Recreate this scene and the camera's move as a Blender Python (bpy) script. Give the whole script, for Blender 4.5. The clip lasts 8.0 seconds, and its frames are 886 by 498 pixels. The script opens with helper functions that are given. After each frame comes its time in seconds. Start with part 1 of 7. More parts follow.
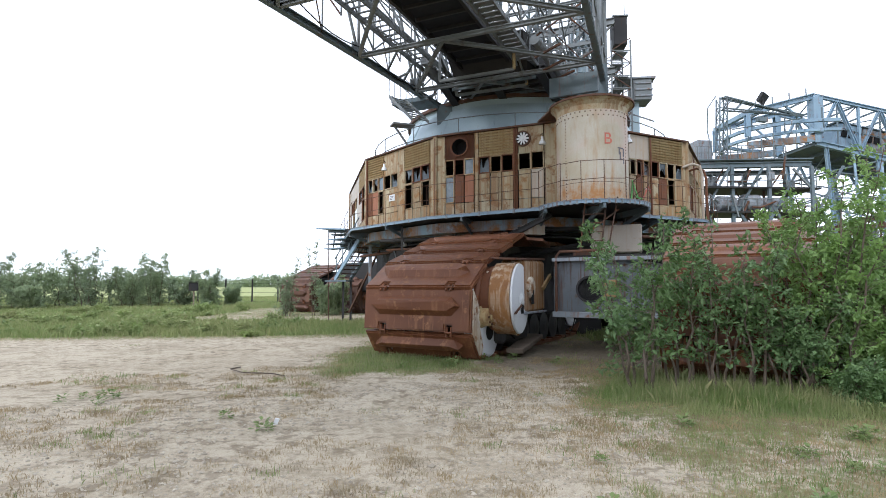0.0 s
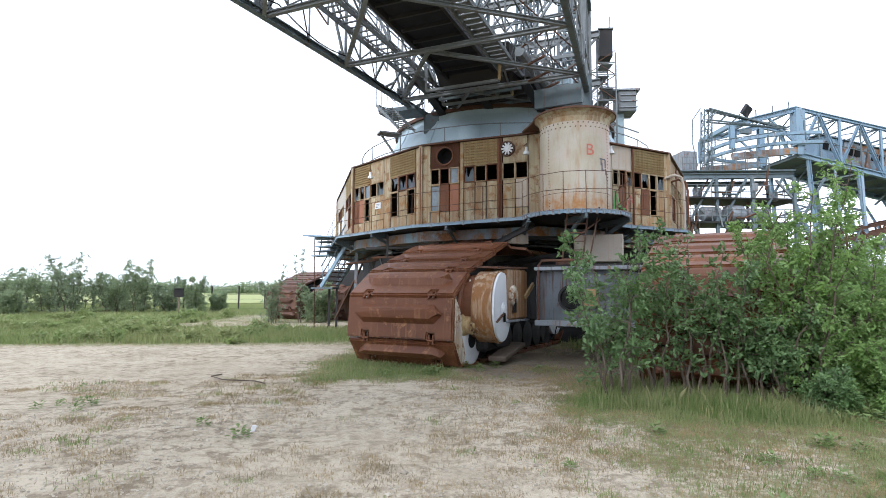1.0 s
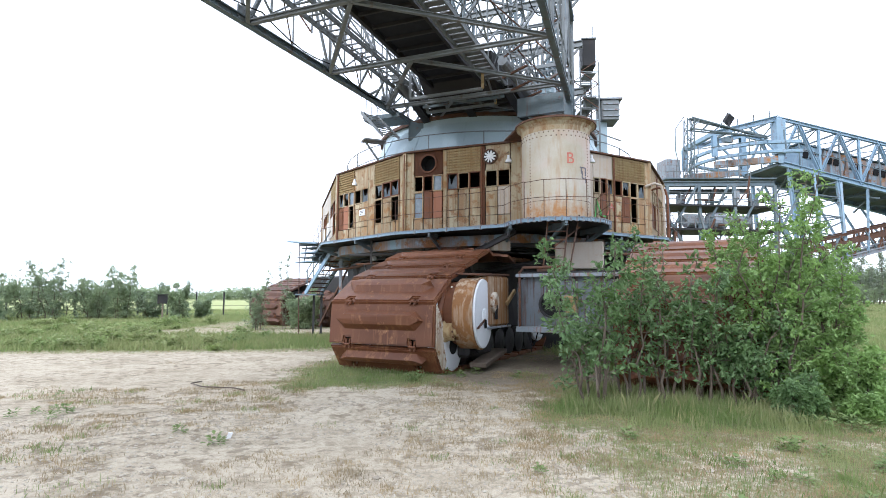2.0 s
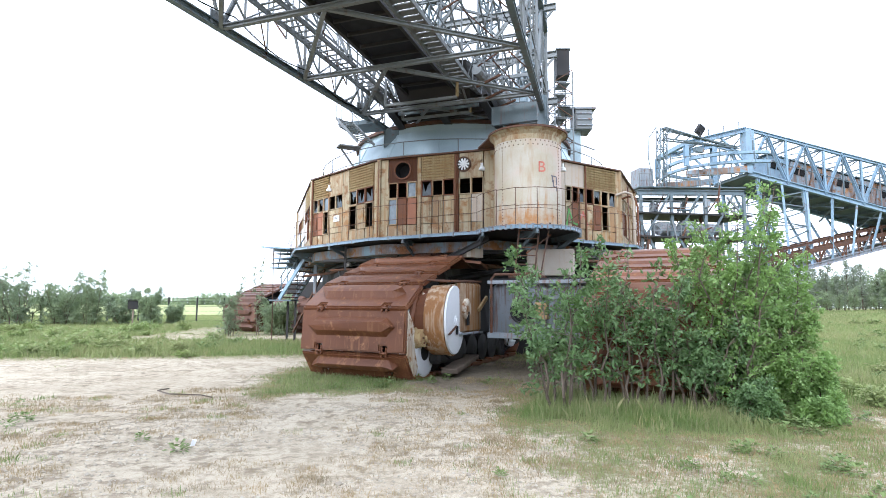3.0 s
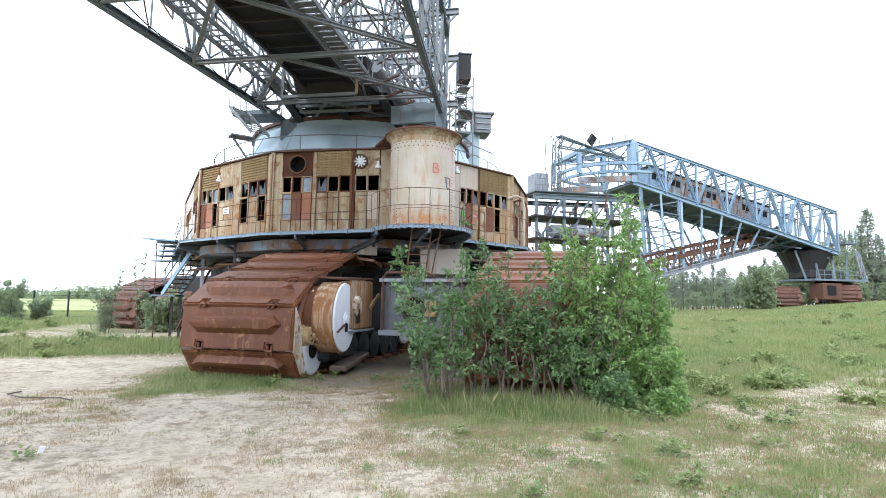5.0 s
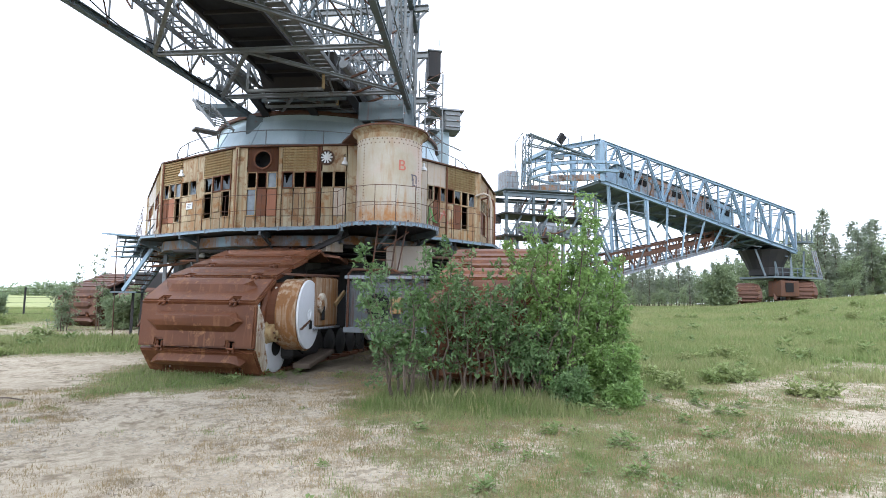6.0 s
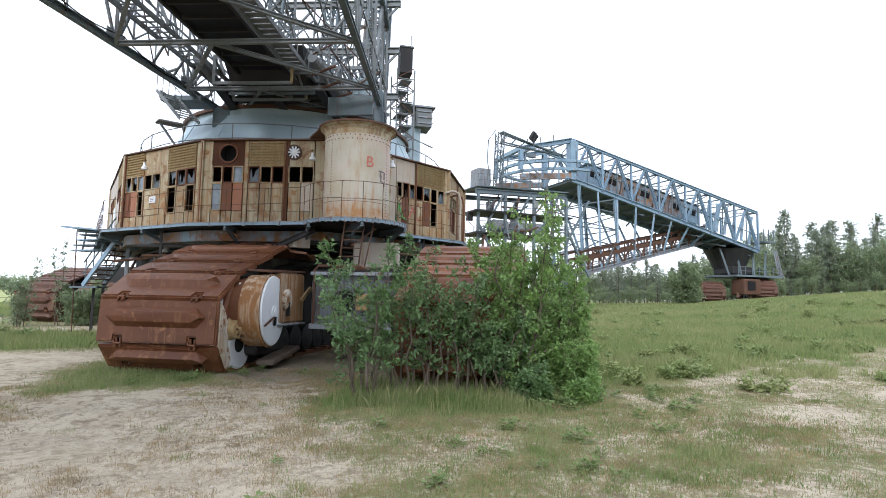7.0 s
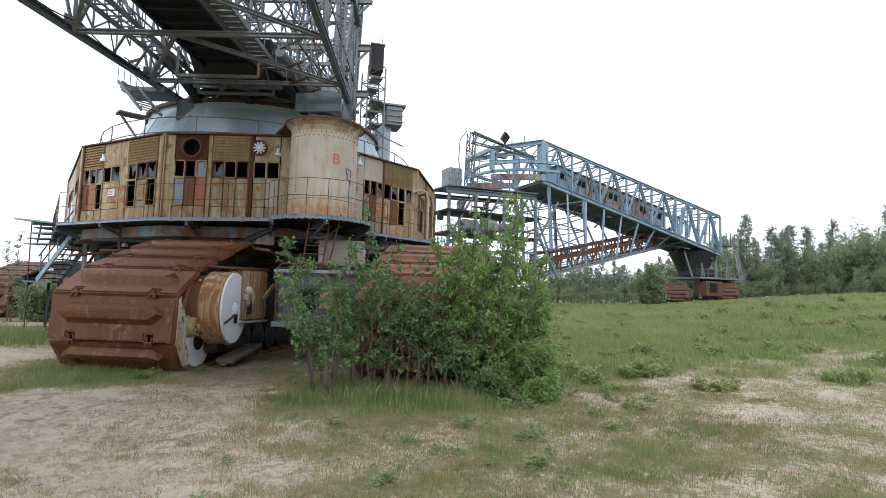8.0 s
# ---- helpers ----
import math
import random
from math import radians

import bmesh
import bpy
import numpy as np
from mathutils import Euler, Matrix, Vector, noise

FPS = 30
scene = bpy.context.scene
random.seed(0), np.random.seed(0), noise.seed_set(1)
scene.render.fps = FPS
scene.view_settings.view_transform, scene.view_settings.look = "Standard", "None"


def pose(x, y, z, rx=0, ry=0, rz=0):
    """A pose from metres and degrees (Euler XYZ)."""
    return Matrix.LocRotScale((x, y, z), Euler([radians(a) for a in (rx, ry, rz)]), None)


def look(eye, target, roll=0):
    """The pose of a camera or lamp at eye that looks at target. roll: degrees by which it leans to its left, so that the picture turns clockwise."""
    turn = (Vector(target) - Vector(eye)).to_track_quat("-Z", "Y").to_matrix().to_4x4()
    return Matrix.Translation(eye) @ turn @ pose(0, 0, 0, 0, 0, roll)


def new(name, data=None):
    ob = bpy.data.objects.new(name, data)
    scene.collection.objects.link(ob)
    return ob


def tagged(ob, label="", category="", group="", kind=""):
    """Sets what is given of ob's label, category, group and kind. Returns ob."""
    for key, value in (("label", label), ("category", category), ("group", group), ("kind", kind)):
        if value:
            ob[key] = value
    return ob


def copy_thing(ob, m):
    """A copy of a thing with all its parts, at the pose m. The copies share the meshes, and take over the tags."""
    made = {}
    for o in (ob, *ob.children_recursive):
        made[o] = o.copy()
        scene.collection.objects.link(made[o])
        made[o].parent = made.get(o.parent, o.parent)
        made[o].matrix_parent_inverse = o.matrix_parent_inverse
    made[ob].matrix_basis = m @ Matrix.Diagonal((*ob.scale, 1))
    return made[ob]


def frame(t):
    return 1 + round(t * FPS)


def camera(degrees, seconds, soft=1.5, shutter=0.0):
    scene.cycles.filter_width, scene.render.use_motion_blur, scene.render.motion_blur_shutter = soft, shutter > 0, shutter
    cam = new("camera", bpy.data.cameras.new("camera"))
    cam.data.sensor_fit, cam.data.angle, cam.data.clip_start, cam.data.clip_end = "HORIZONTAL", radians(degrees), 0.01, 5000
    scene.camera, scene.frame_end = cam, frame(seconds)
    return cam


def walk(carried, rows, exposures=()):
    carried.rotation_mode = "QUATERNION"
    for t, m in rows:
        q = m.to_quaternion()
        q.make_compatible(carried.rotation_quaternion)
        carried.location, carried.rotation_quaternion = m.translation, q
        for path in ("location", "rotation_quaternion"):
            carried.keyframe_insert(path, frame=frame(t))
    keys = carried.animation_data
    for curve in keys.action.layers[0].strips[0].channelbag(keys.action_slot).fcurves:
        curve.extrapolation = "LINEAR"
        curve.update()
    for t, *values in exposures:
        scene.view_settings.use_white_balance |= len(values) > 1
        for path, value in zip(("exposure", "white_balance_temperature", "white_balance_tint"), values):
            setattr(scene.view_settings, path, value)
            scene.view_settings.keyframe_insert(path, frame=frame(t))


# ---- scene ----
cam = camera(78.0, 8.0, soft=0.9)
PATH = [
    (0, 0.000, -0.000, 1.700, 93.80, 0.00, 0.00),
    (0.5, 0.075, -0.055, 1.707, 94.28, 0.01, -0.49),
    (1, 0.150, -0.111, 1.715, 94.59, -0.33, -1.11),
    (1.5, 0.226, -0.166, 1.722, 94.87, -0.32, -1.79),
    (3, 0.451, -0.332, 1.744, 95.85, -0.41, -4.60),
    (3.5, 0.526, -0.387, 1.752, 95.99, -0.33, -7.16),
    (4, 0.601, -0.443, 1.759, 96.03, -0.37, -10.39),
    (4.5, 0.677, -0.498, 1.767, 95.71, -0.75, -12.70),
    (5, 0.752, -0.553, 1.774, 95.62, -0.89, -14.57),
    (6.5, 0.977, -0.719, 1.796, 95.13, -0.92, -18.78),
    (7, 1.052, -0.775, 1.804, 94.98, -1.15, -20.26),
    (7.5, 1.128, -0.830, 1.811, 94.88, -1.74, -22.06),
    (8, 1.203, -0.885, 1.818, 94.92, -1.73, -23.24),
]
walk(cam, [(t, pose(x, y, z, rx, ry, rz)) for t, x, y, z, rx, ry, rz in PATH],
     exposures=[(0.0, 0.24, 6070, 10), (1.0, 0.38, 6010, 10), (1.7, 0.57, 5930, 10), (3.0, 0.94, 5840, 10), (3.6, 1.07, 5820, 10), (4.5, 0.97, 5890, 10),
                (5.2, 0.78, 5900, 10), (6.4, 0.43, 6000, 10), (7.2, 0.18, 6150, 10), (8.0, -0.02, 6270, 10)])

# world: bright, thin overcast with a soft sun behind it
world = bpy.data.worlds.new("sky")
scene.world = world
world.use_nodes = True
wn, wl = world.node_tree.nodes, world.node_tree.links
wn.clear()
w_out = wn.new("ShaderNodeOutputWorld")
w_bg = wn.new("ShaderNodeBackground")
w_sky = wn.new("ShaderNodeTexSky")
w_sky.sky_type, w_sky.sun_disc = "NISHITA", False
w_sky.sun_elevation, w_sky.sun_rotation = radians(37), radians(213)
w_mul = wn.new("ShaderNodeMix")
w_mul.data_type, w_mul.blend_type = "RGBA", "MULTIPLY"
w_mul.inputs[0].default_value = 1.0
w_mul.inputs[7].default_value = (0.12, 0.12, 0.12, 1)
w_mix = wn.new("ShaderNodeMix")
w_mix.data_type = "RGBA"
w_mix.inputs[0].default_value = 0.90
w_mix.inputs[7].default_value = (1.38, 1.43, 1.55, 1)
wl.new(w_sky.outputs[0], w_mul.inputs[6])
wl.new(w_mul.outputs[2], w_mix.inputs[6])
wl.new(w_mix.outputs[2], w_bg.inputs[0])
w_bg.inputs[1].default_value = 1.0
wl.new(w_bg.outputs[0], w_out.inputs[0])
sun = new("sun", bpy.data.lights.new("sun", "SUN"))
sun.data.energy, sun.data.angle, sun.data.color = 2.0, radians(16), (1.0, 0.975, 0.95)
sun.matrix_world = look((-38, -58, 52), (0, 0, 0))

# ---- materials ----
def _nodes(name):
    m = bpy.data.materials.new(name)
    m.use_nodes = True
    return m, m.node_tree.nodes, m.node_tree.links, m.node_tree.nodes["Principled BSDF"]


def _noise(n, l, vec, scale, detail=6.0, rough=0.6, stretch=None):
    t = n.new("ShaderNodeTexNoise")
    t.inputs["Scale"].default_value, t.inputs["Detail"].default_value, t.inputs["Roughness"].default_value = scale, detail, rough
    if stretch:
        mp = n.new("ShaderNodeMapping")
        mp.inputs["Scale"].default_value = stretch
        l.new(vec, mp.inputs["Vector"])
        vec = mp.outputs[0]
    l.new(vec, t.inputs["Vector"])
    return t.outputs["Fac"]


def _ramp(n, l, fac, a, b):
    r = n.new("ShaderNodeMapRange")
    r.inputs["From Min"].default_value, r.inputs["From Max"].default_value = a, b
    l.new(fac, r.inputs["Value"])
    return r.outputs[0]


def _mix(n, l, fac, a, b, blend="MIX"):
    m = n.new("ShaderNodeMix")
    m.data_type, m.blend_type = "RGBA", blend
    for sock, v in ((m.inputs[0], fac), (m.inputs[6], a), (m.inputs[7], b)):
        if isinstance(v, (int, float)):
            sock.default_value = v
        elif isinstance(v, tuple):
            sock.default_value = (*v, 1) if len(v) == 3 else v
        else:
            l.new(v, sock)
    return m.outputs[2]


def _math(n, l, op, a, b):
    m = n.new("ShaderNodeMath")
    m.operation = op
    for sock, v in ((m.inputs[0], a), (m.inputs[1], b)):
        if isinstance(v, (int, float)):
            sock.default_value = v
        else:
            l.new(v, sock)
    return m.outputs[0]


def coat(name, base, second, rust=0.3, rust_colour=(0.16, 0.055, 0.022), scale=1.2, streak=0.5, rough=0.6, metal=0.0, bump=0.25, vary=0.25, blot=1.0, fall=0.55):
    """Weathered paint or bare steel: two tones of the base, rust in blotches and in streaks that run down, fine grain."""
    m, n, l, b = _nodes(name)
    pos = n.new("ShaderNodeNewGeometry").outputs["Position"]
    big = _noise(n, l, pos, 0.7 * scale, 5)
    mid = _noise(n, l, pos, 3.5 * scale, 8, 0.65)
    fine = _noise(n, l, pos, 38 * scale, 4, 0.7)
    run = _noise(n, l, pos, 1.0, 5, 0.6, (7 * scale, 7 * scale, fall * scale))
    col = _mix(n, l, _ramp(n, l, big, 0.35, 0.65), base, second)
    col = _mix(n, l, _math(n, l, "MULTIPLY", _ramp(n, l, fine, 0.3, 0.75), 0.35), col, tuple(c * 0.62 for c in base))
    info = n.new("ShaderNodeObjectInfo").outputs["Random"]
    col = _mix(n, l, _math(n, l, "MULTIPLY", info, vary), col, tuple(c * 0.5 for c in second))
    edge = 0.72 - 0.42 * rust
    blotch = _math(n, l, "MULTIPLY", _ramp(n, l, mid, edge, edge + 0.14), blot)
    runs = _math(n, l, "MULTIPLY", _ramp(n, l, run, edge - 0.03, edge + 0.11), streak)
    fac = _math(n, l, "MAXIMUM", blotch, runs)
    rusty = _mix(n, l, _ramp(n, l, fine, 0.35, 0.7), rust_colour, tuple(c * 0.45 for c in rust_colour))
    rusty = _mix(n, l, _ramp(n, l, big, 0.4, 0.7), rusty, (rust_colour[0] * 1.5, rust_colour[1] * 1.7, rust_colour[2] * 1.6))
    col = _mix(n, l, fac, col, rusty)
    l.new(col, b.inputs["Base Color"])
    l.new(_math(n, l, "ADD", _math(n, l, "MULTIPLY", fac, 0.3), rough), b.inputs["Roughness"])
    b.inputs["Metallic"].default_value = metal
    b.inputs["Specular IOR Level"].default_value = 0.3
    bp = n.new("ShaderNodeBump")
    bp.inputs["Strength"].default_value, bp.inputs["Distance"].default_value = bump, 0.02
    l.new(_math(n, l, "ADD", mid, _math(n, l, "MULTIPLY", fine, 0.4)), bp.inputs["Height"])
    l.new(bp.outputs[0], b.inputs["Normal"])
    return m


def leafy(name, base, second, trans=0.25, rough=0.55, wide=0.0):
    m, n, l, b = _nodes(name)
    g = n.new("ShaderNodeNewGeometry")
    col = _mix(n, l, g.outputs["Random Per Island"], base, second)
    col = _mix(n, l, _ramp(n, l, _noise(n, l, g.outputs["Position"], 1.6, 3), 0.3, 0.7), col, _mix(n, l, 0.5, base, (base[0] * 1.6, base[1] * 1.4, base[2])))
    if wide:
        broad = _ramp(n, l, _noise(n, l, g.outputs["Position"], wide, 6, 0.7), 0.42, 0.62)
        col = _mix(n, l, broad, col, _mix(n, l, g.outputs["Random Per Island"], (0.25, 0.285, 0.115), (0.36, 0.36, 0.18)))
    l.new(col, b.inputs["Base Color"])
    b.inputs["Roughness"].default_value = rough
    b.inputs["Specular IOR Level"].default_value = 0.3
    tr = n.new("ShaderNodeBsdfTranslucent")
    l.new(col, tr.inputs["Color"])
    mx = n.new("ShaderNodeMixShader")
    mx.inputs[0].default_value = trans
    l.new(b.outputs[0], mx.inputs[1])
    l.new(tr.outputs[0], mx.inputs[2])
    l.new(mx.outputs[0], n["Material Output"].inputs["Surface"])
    return m


def plain(name, base, rough=0.6, metal=0.0, grain=0.3, scale=8.0):
    m, n, l, b = _nodes(name)
    pos = n.new("ShaderNodeNewGeometry").outputs["Position"]
    f = _ramp(n, l, _noise(n, l, pos, scale, 7, 0.65), 0.3, 0.7)
    l.new(_mix(n, l, f, base, tuple(c * (1 - grain) for c in base)), b.inputs["Base Color"])
    b.inputs["Roughness"].default_value, b.inputs["Metallic"].default_value = rough, metal
    b.inputs["Specular IOR Level"].default_value = 0.3
    return m


M_PAD = coat("rusty_track_plate", (0.20, 0.077, 0.034), (0.125, 0.046, 0.023), rust=0.36, rust_colour=(0.245, 0.112, 0.056), scale=1.1, streak=0.5, rough=0.42, bump=0.3, vary=0.5)
M_PADDARK = coat("dark_rusty_track_plate", (0.125, 0.06, 0.04), (0.085, 0.042, 0.03), rust=0.36, rust_colour=(0.16, 0.08, 0.048), scale=0.9, streak=0.5, rough=0.5, bump=0.3, vary=0.5)
M_CREAM = coat("weathered_cream_sheet", (0.49, 0.43, 0.30), (0.365, 0.30, 0.185), rust=0.59, rust_colour=(0.23, 0.10, 0.038), scale=0.9, streak=0.62, vary=0.45, blot=0.85, fall=0.28)
M_CREAM_PALE = coat("pale_cream_sheet", (0.47, 0.43, 0.37), (0.43, 0.36, 0.29), rust=0.36, rust_colour=(0.31, 0.165, 0.08), scale=1.1, streak=0.55, rough=0.5, blot=0.5, fall=0.25)
M_RUSTPANEL = coat("rust_brown_panel", (0.17, 0.07, 0.035), (0.12, 0.045, 0.022), rust=0.4, scale=1.6)
M_SALMON = coat("salmon_red_panel", (0.36, 0.165, 0.10), (0.30, 0.125, 0.07), rust=0.25, scale=1.5)
M_OCHRE = coat("ochre_ribbed_sheet", (0.43, 0.34, 0.185), (0.33, 0.235, 0.11), rust=0.5, scale=2.0, blot=0.5, fall=0.25)
M_BLUEWHITE = coat("pale_blue_paint", (0.40, 0.50, 0.56), (0.33, 0.43, 0.49), rust=0.18, rust_colour=(0.28, 0.17, 0.06), scale=0.7, streak=0.7, rough=0.45)
M_BLUE = coat("faded_blue_steel", (0.20, 0.30, 0.40), (0.27, 0.37, 0.46), rust=0.30, scale=0.6, streak=0.5, rough=0.5)
M_BLUERUST = coat("rust_patched_blue_sheet", (0.26, 0.36, 0.44), (0.20, 0.29, 0.37), rust=0.62, rust_colour=(0.24, 0.11, 0.05), scale=0.45, streak=0.7)
M_BLUEGREY = coat("blue_grey_steel", (0.105, 0.14, 0.16), (0.155, 0.195, 0.22), rust=0.30, scale=0.8)
M_GREYPAINT = coat("grey_blue_plate", (0.29, 0.32, 0.355), (0.22, 0.25, 0.28), rust=0.40, scale=1.4, streak=0.7)
M_STEEL = coat("grey_blue_steel", (0.148, 0.164, 0.172), (0.212, 0.228, 0.236), rust=0.28, rust_colour=(0.10, 0.05, 0.03), scale=0.9)
M_DARK = coat("near_black_steel", (0.022, 0.022, 0.024), (0.035, 0.032, 0.03), rust=0.2, rust_colour=(0.06, 0.03, 0.02), scale=0.9)
M_RUSTSTEEL = coat("rusted_steel", (0.11, 0.055, 0.035), (0.075, 0.04, 0.028), rust=0.4, scale=1.5)
M_WHITE = coat("chipped_white_paint", (0.74, 0.76, 0.78), (0.66, 0.68, 0.71), rust=0.10, rust_colour=(0.25, 0.12, 0.06), scale=1.5, streak=0.5, rough=0.45)
M_WHITERUST = coat("white_paint_with_rust_runs", (0.64, 0.61, 0.54), (0.50, 0.43, 0.31), rust=0.55, rust_colour=(0.20, 0.085, 0.03), scale=1.3, streak=0.55, fall=0.8)
M_DRUM = coat("rust_streaked_ochre_casing", (0.52, 0.44, 0.33), (0.27, 0.15, 0.075), rust=0.66, rust_colour=(0.20, 0.085, 0.03), scale=1.3, streak=0.95, rough=0.5, blot=0.45, fall=0.25)
# paints the shade of interiors and openings; also serves for black hoses and oil
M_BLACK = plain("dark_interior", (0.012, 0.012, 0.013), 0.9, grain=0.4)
M_RED = plain("faded_red_paint", (0.52, 0.16, 0.12), 0.6)
M_SCRAWL = plain("grey_spray_paint", (0.13, 0.12, 0.14), 0.6)
M_PINK = plain("washed_pink_paint", (0.55, 0.38, 0.34), 0.6)
M_GREENSPRAY = plain("green_spray_paint", (0.12, 0.36, 0.10), 0.6)
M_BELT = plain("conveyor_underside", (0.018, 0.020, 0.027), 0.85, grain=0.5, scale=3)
M_BARK = coat("grey_brown_bark", (0.10, 0.075, 0.055), (0.14, 0.11, 0.085), rust=0.1, scale=6, streak=0.3, bump=0.5)
M_WOOD = coat("weathered_wood", (0.24, 0.19, 0.14), (0.17, 0.13, 0.095), rust=0.2, scale=4)
M_LEAF = leafy("bush_leaf", (0.10, 0.18, 0.075), (0.235, 0.335, 0.165), 0.4, 0.34)
M_LEAF2 = leafy("young_leaf", (0.155, 0.265, 0.085), (0.30, 0.425, 0.17), 0.45, 0.40)
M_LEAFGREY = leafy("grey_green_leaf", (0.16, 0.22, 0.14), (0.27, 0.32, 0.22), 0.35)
# needles and far leaves are paler than life: distance haze put into the colour
M_PINE = leafy("hazed_pine_needles", (0.25, 0.30, 0.25), (0.33, 0.37, 0.30), 0.6)
M_FARLEAF = leafy("hazed_far_broadleaf", (0.23, 0.30, 0.19), (0.32, 0.39, 0.26), 0.55)
M_HERB = leafy("meadow_herb", (0.19, 0.27, 0.105), (0.37, 0.42, 0.20), 0.45, wide=0.3)
M_GRASS = leafy("grass_blade", (0.12, 0.185, 0.062), (0.235, 0.29, 0.115), 0.45, wide=0.7)
M_MEADOW = leafy("meadow_blade", (0.15, 0.215, 0.085), (0.33, 0.375, 0.16), 0.45, wide=0.16)
M_STRAW = leafy("dry_grass_blade", (0.29, 0.235, 0.15), (0.18, 0.15, 0.095), 0.25)
M_SEED = leafy("pale_seed_stalk", (0.27, 0.275, 0.155), (0.21, 0.235, 0.115), 0.3)
M_WEED = leafy("broad_weed_leaf", (0.14, 0.20, 0.08), (0.20, 0.27, 0.11), 0.3)


def glass():
    m, n, l, b = _nodes("dirty_window_glass")
    pos = n.new("ShaderNodeNewGeometry").outputs["Position"]
    f = _ramp(n, l, _noise(n, l, pos, 3.0, 6), 0.35, 0.7)
    l.new(_mix(n, l, f, (0.10, 0.13, 0.16), (0.22, 0.26, 0.29)), b.inputs["Base Color"])
    b.inputs["Roughness"].default_value = 0.12
    return m


M_GLASS = glass()


def footed(base, foot, rise):
    """Paint whose lower edge has rusted through in a ragged band above the deck."""
    m, n, l, b = _nodes("pale_paint_with_rusted_foot")
    pos = n.new("ShaderNodeNewGeometry").outputs["Position"]
    sep = n.new("ShaderNodeSeparateXYZ")
    l.new(pos, sep.inputs[0])
    run = _noise(n, l, pos, 1.0, 6, 0.65, (6.0, 6.0, 0.9))
    mid = _noise(n, l, pos, 5.0, 7, 0.65)
    big = _noise(n, l, pos, 0.9, 4)
    fine = _noise(n, l, pos, 40.0, 4, 0.7)
    col = _mix(n, l, _ramp(n, l, big, 0.38, 0.62), base, (base[0] * 0.86, base[1] * 0.8, base[2] * 0.68))
    col = _mix(n, l, _math(n, l, "MULTIPLY", _ramp(n, l, _noise(n, l, pos, 0.75, 3), 0.52, 0.66), 0.5), col, (0.53, 0.37, 0.33))
    col = _mix(n, l, _math(n, l, "MULTIPLY", _ramp(n, l, run, 0.53, 0.68), 0.45), col, (0.33, 0.19, 0.09))
    height = _math(n, l, "SUBTRACT", sep.outputs["Z"], _math(n, l, "MULTIPLY", _math(n, l, "SUBTRACT", run, 0.5), 2.6))
    band = _ramp(n, l, height, rise + 0.25, rise - 0.3)
    eaten = _math(n, l, "MULTIPLY", band, _ramp(n, l, mid, 0.3, 0.6))
    col = _mix(n, l, eaten, col, foot)
    col = _mix(n, l, _ramp(n, l, mid, 0.68, 0.74), col, (0.14, 0.07, 0.035))
    col = _mix(n, l, _math(n, l, "MULTIPLY", _ramp(n, l, fine, 0.45, 0.75), 0.2), col, (0.25, 0.2, 0.15))
    l.new(col, b.inputs["Base Color"])
    b.inputs["Roughness"].default_value = 0.55
    b.inputs["Specular IOR Level"].default_value = 0.3
    bp = n.new("ShaderNodeBump")
    bp.inputs["Strength"].default_value, bp.inputs["Distance"].default_value = 0.2, 0.02
    l.new(mid, bp.inputs["Height"])
    l.new(bp.outputs[0], b.inputs["Normal"])
    return m


M_SHELL = footed((0.45, 0.42, 0.36), (0.37, 0.175, 0.06), 4.2)

# ---- mesh helpers ----
BASE = {}


def thing(name, at, label, category, group="", kind="", turn=0.0):
    ob = new(name)
    ob.matrix_basis = pose(*at, 0, 0, turn)
    BASE[ob] = pose(*at, 0, 0, turn).inverted()
    ob.empty_display_size = 0.2
    return tagged(ob, label, category, group, kind)


def part(name, bm, material, parent=None, label="", local=False, smooth=False):
    """Links a bmesh as one mesh under a thing or a part. Coordinates are the world's, or the thing's own where local is set."""
    mesh = bpy.data.meshes.new(name)
    bm.normal_update()
    bm.to_mesh(mesh)
    bm.free()
    if smooth:
        mesh.polygons.foreach_set("use_smooth", [True] * len(mesh.polygons))
    mesh.materials.append(material)
    ob = new(name, mesh)
    if parent is not None:
        ob.parent = parent
        top = parent
        while top.parent is not None:
            top = top.parent
        if not local and top in BASE:
            mesh.transform(BASE[top])
    if label:
        ob["label"] = label
    return ob


def setting(name, bm, material, label, category, smooth=False):
    return tagged(part(name, bm, material, smooth=smooth), label, category, kind="structure")


def share(name, mesh, parent, m, label=""):
    ob = new(name, mesh)
    ob.parent = parent
    ob.matrix_basis = m
    if label:
        ob["label"] = label
    return ob


def box(bm, c, size, turn=0.0, m=None, bevel=0.0):
    mat = (m if m is not None else pose(c[0], c[1], c[2], 0, 0, turn)) @ Matrix.Diagonal((size[0], size[1], size[2], 1))
    r = bmesh.ops.create_cube(bm, size=1.0, matrix=mat)
    if bevel:
        es = list({e for v in r["verts"] for e in v.link_edges})
        bmesh.ops.bevel(bm, geom=es, offset=bevel, segments=1, affect="EDGES")
    return bm


def _along(p, q, up=(0, 0, 1)):
    p, q = Vector(p), Vector(q)
    d = q - p
    z = d.normalized()
    x = Vector(up).cross(z)
    if x.length < 1e-4:
        x = Vector((1, 0, 0))
    x.normalize()
    y = z.cross(x)
    return Matrix(((x.x, y.x, z.x, (p.x + q.x) / 2), (x.y, y.y, z.y, (p.y + q.y) / 2), (x.z, y.z, z.z, (p.z + q.z) / 2), (0, 0, 0, 1))), d.length


def beam(bm, p, q, w=0.1, h=None):
    """A bar of rectangular section; h is its height, w its width."""
    m, n = _along(p, q)
    bmesh.ops.create_cube(bm, size=1.0, matrix=m @ Matrix.Diagonal((w, h or w, n, 1)))
    return bm


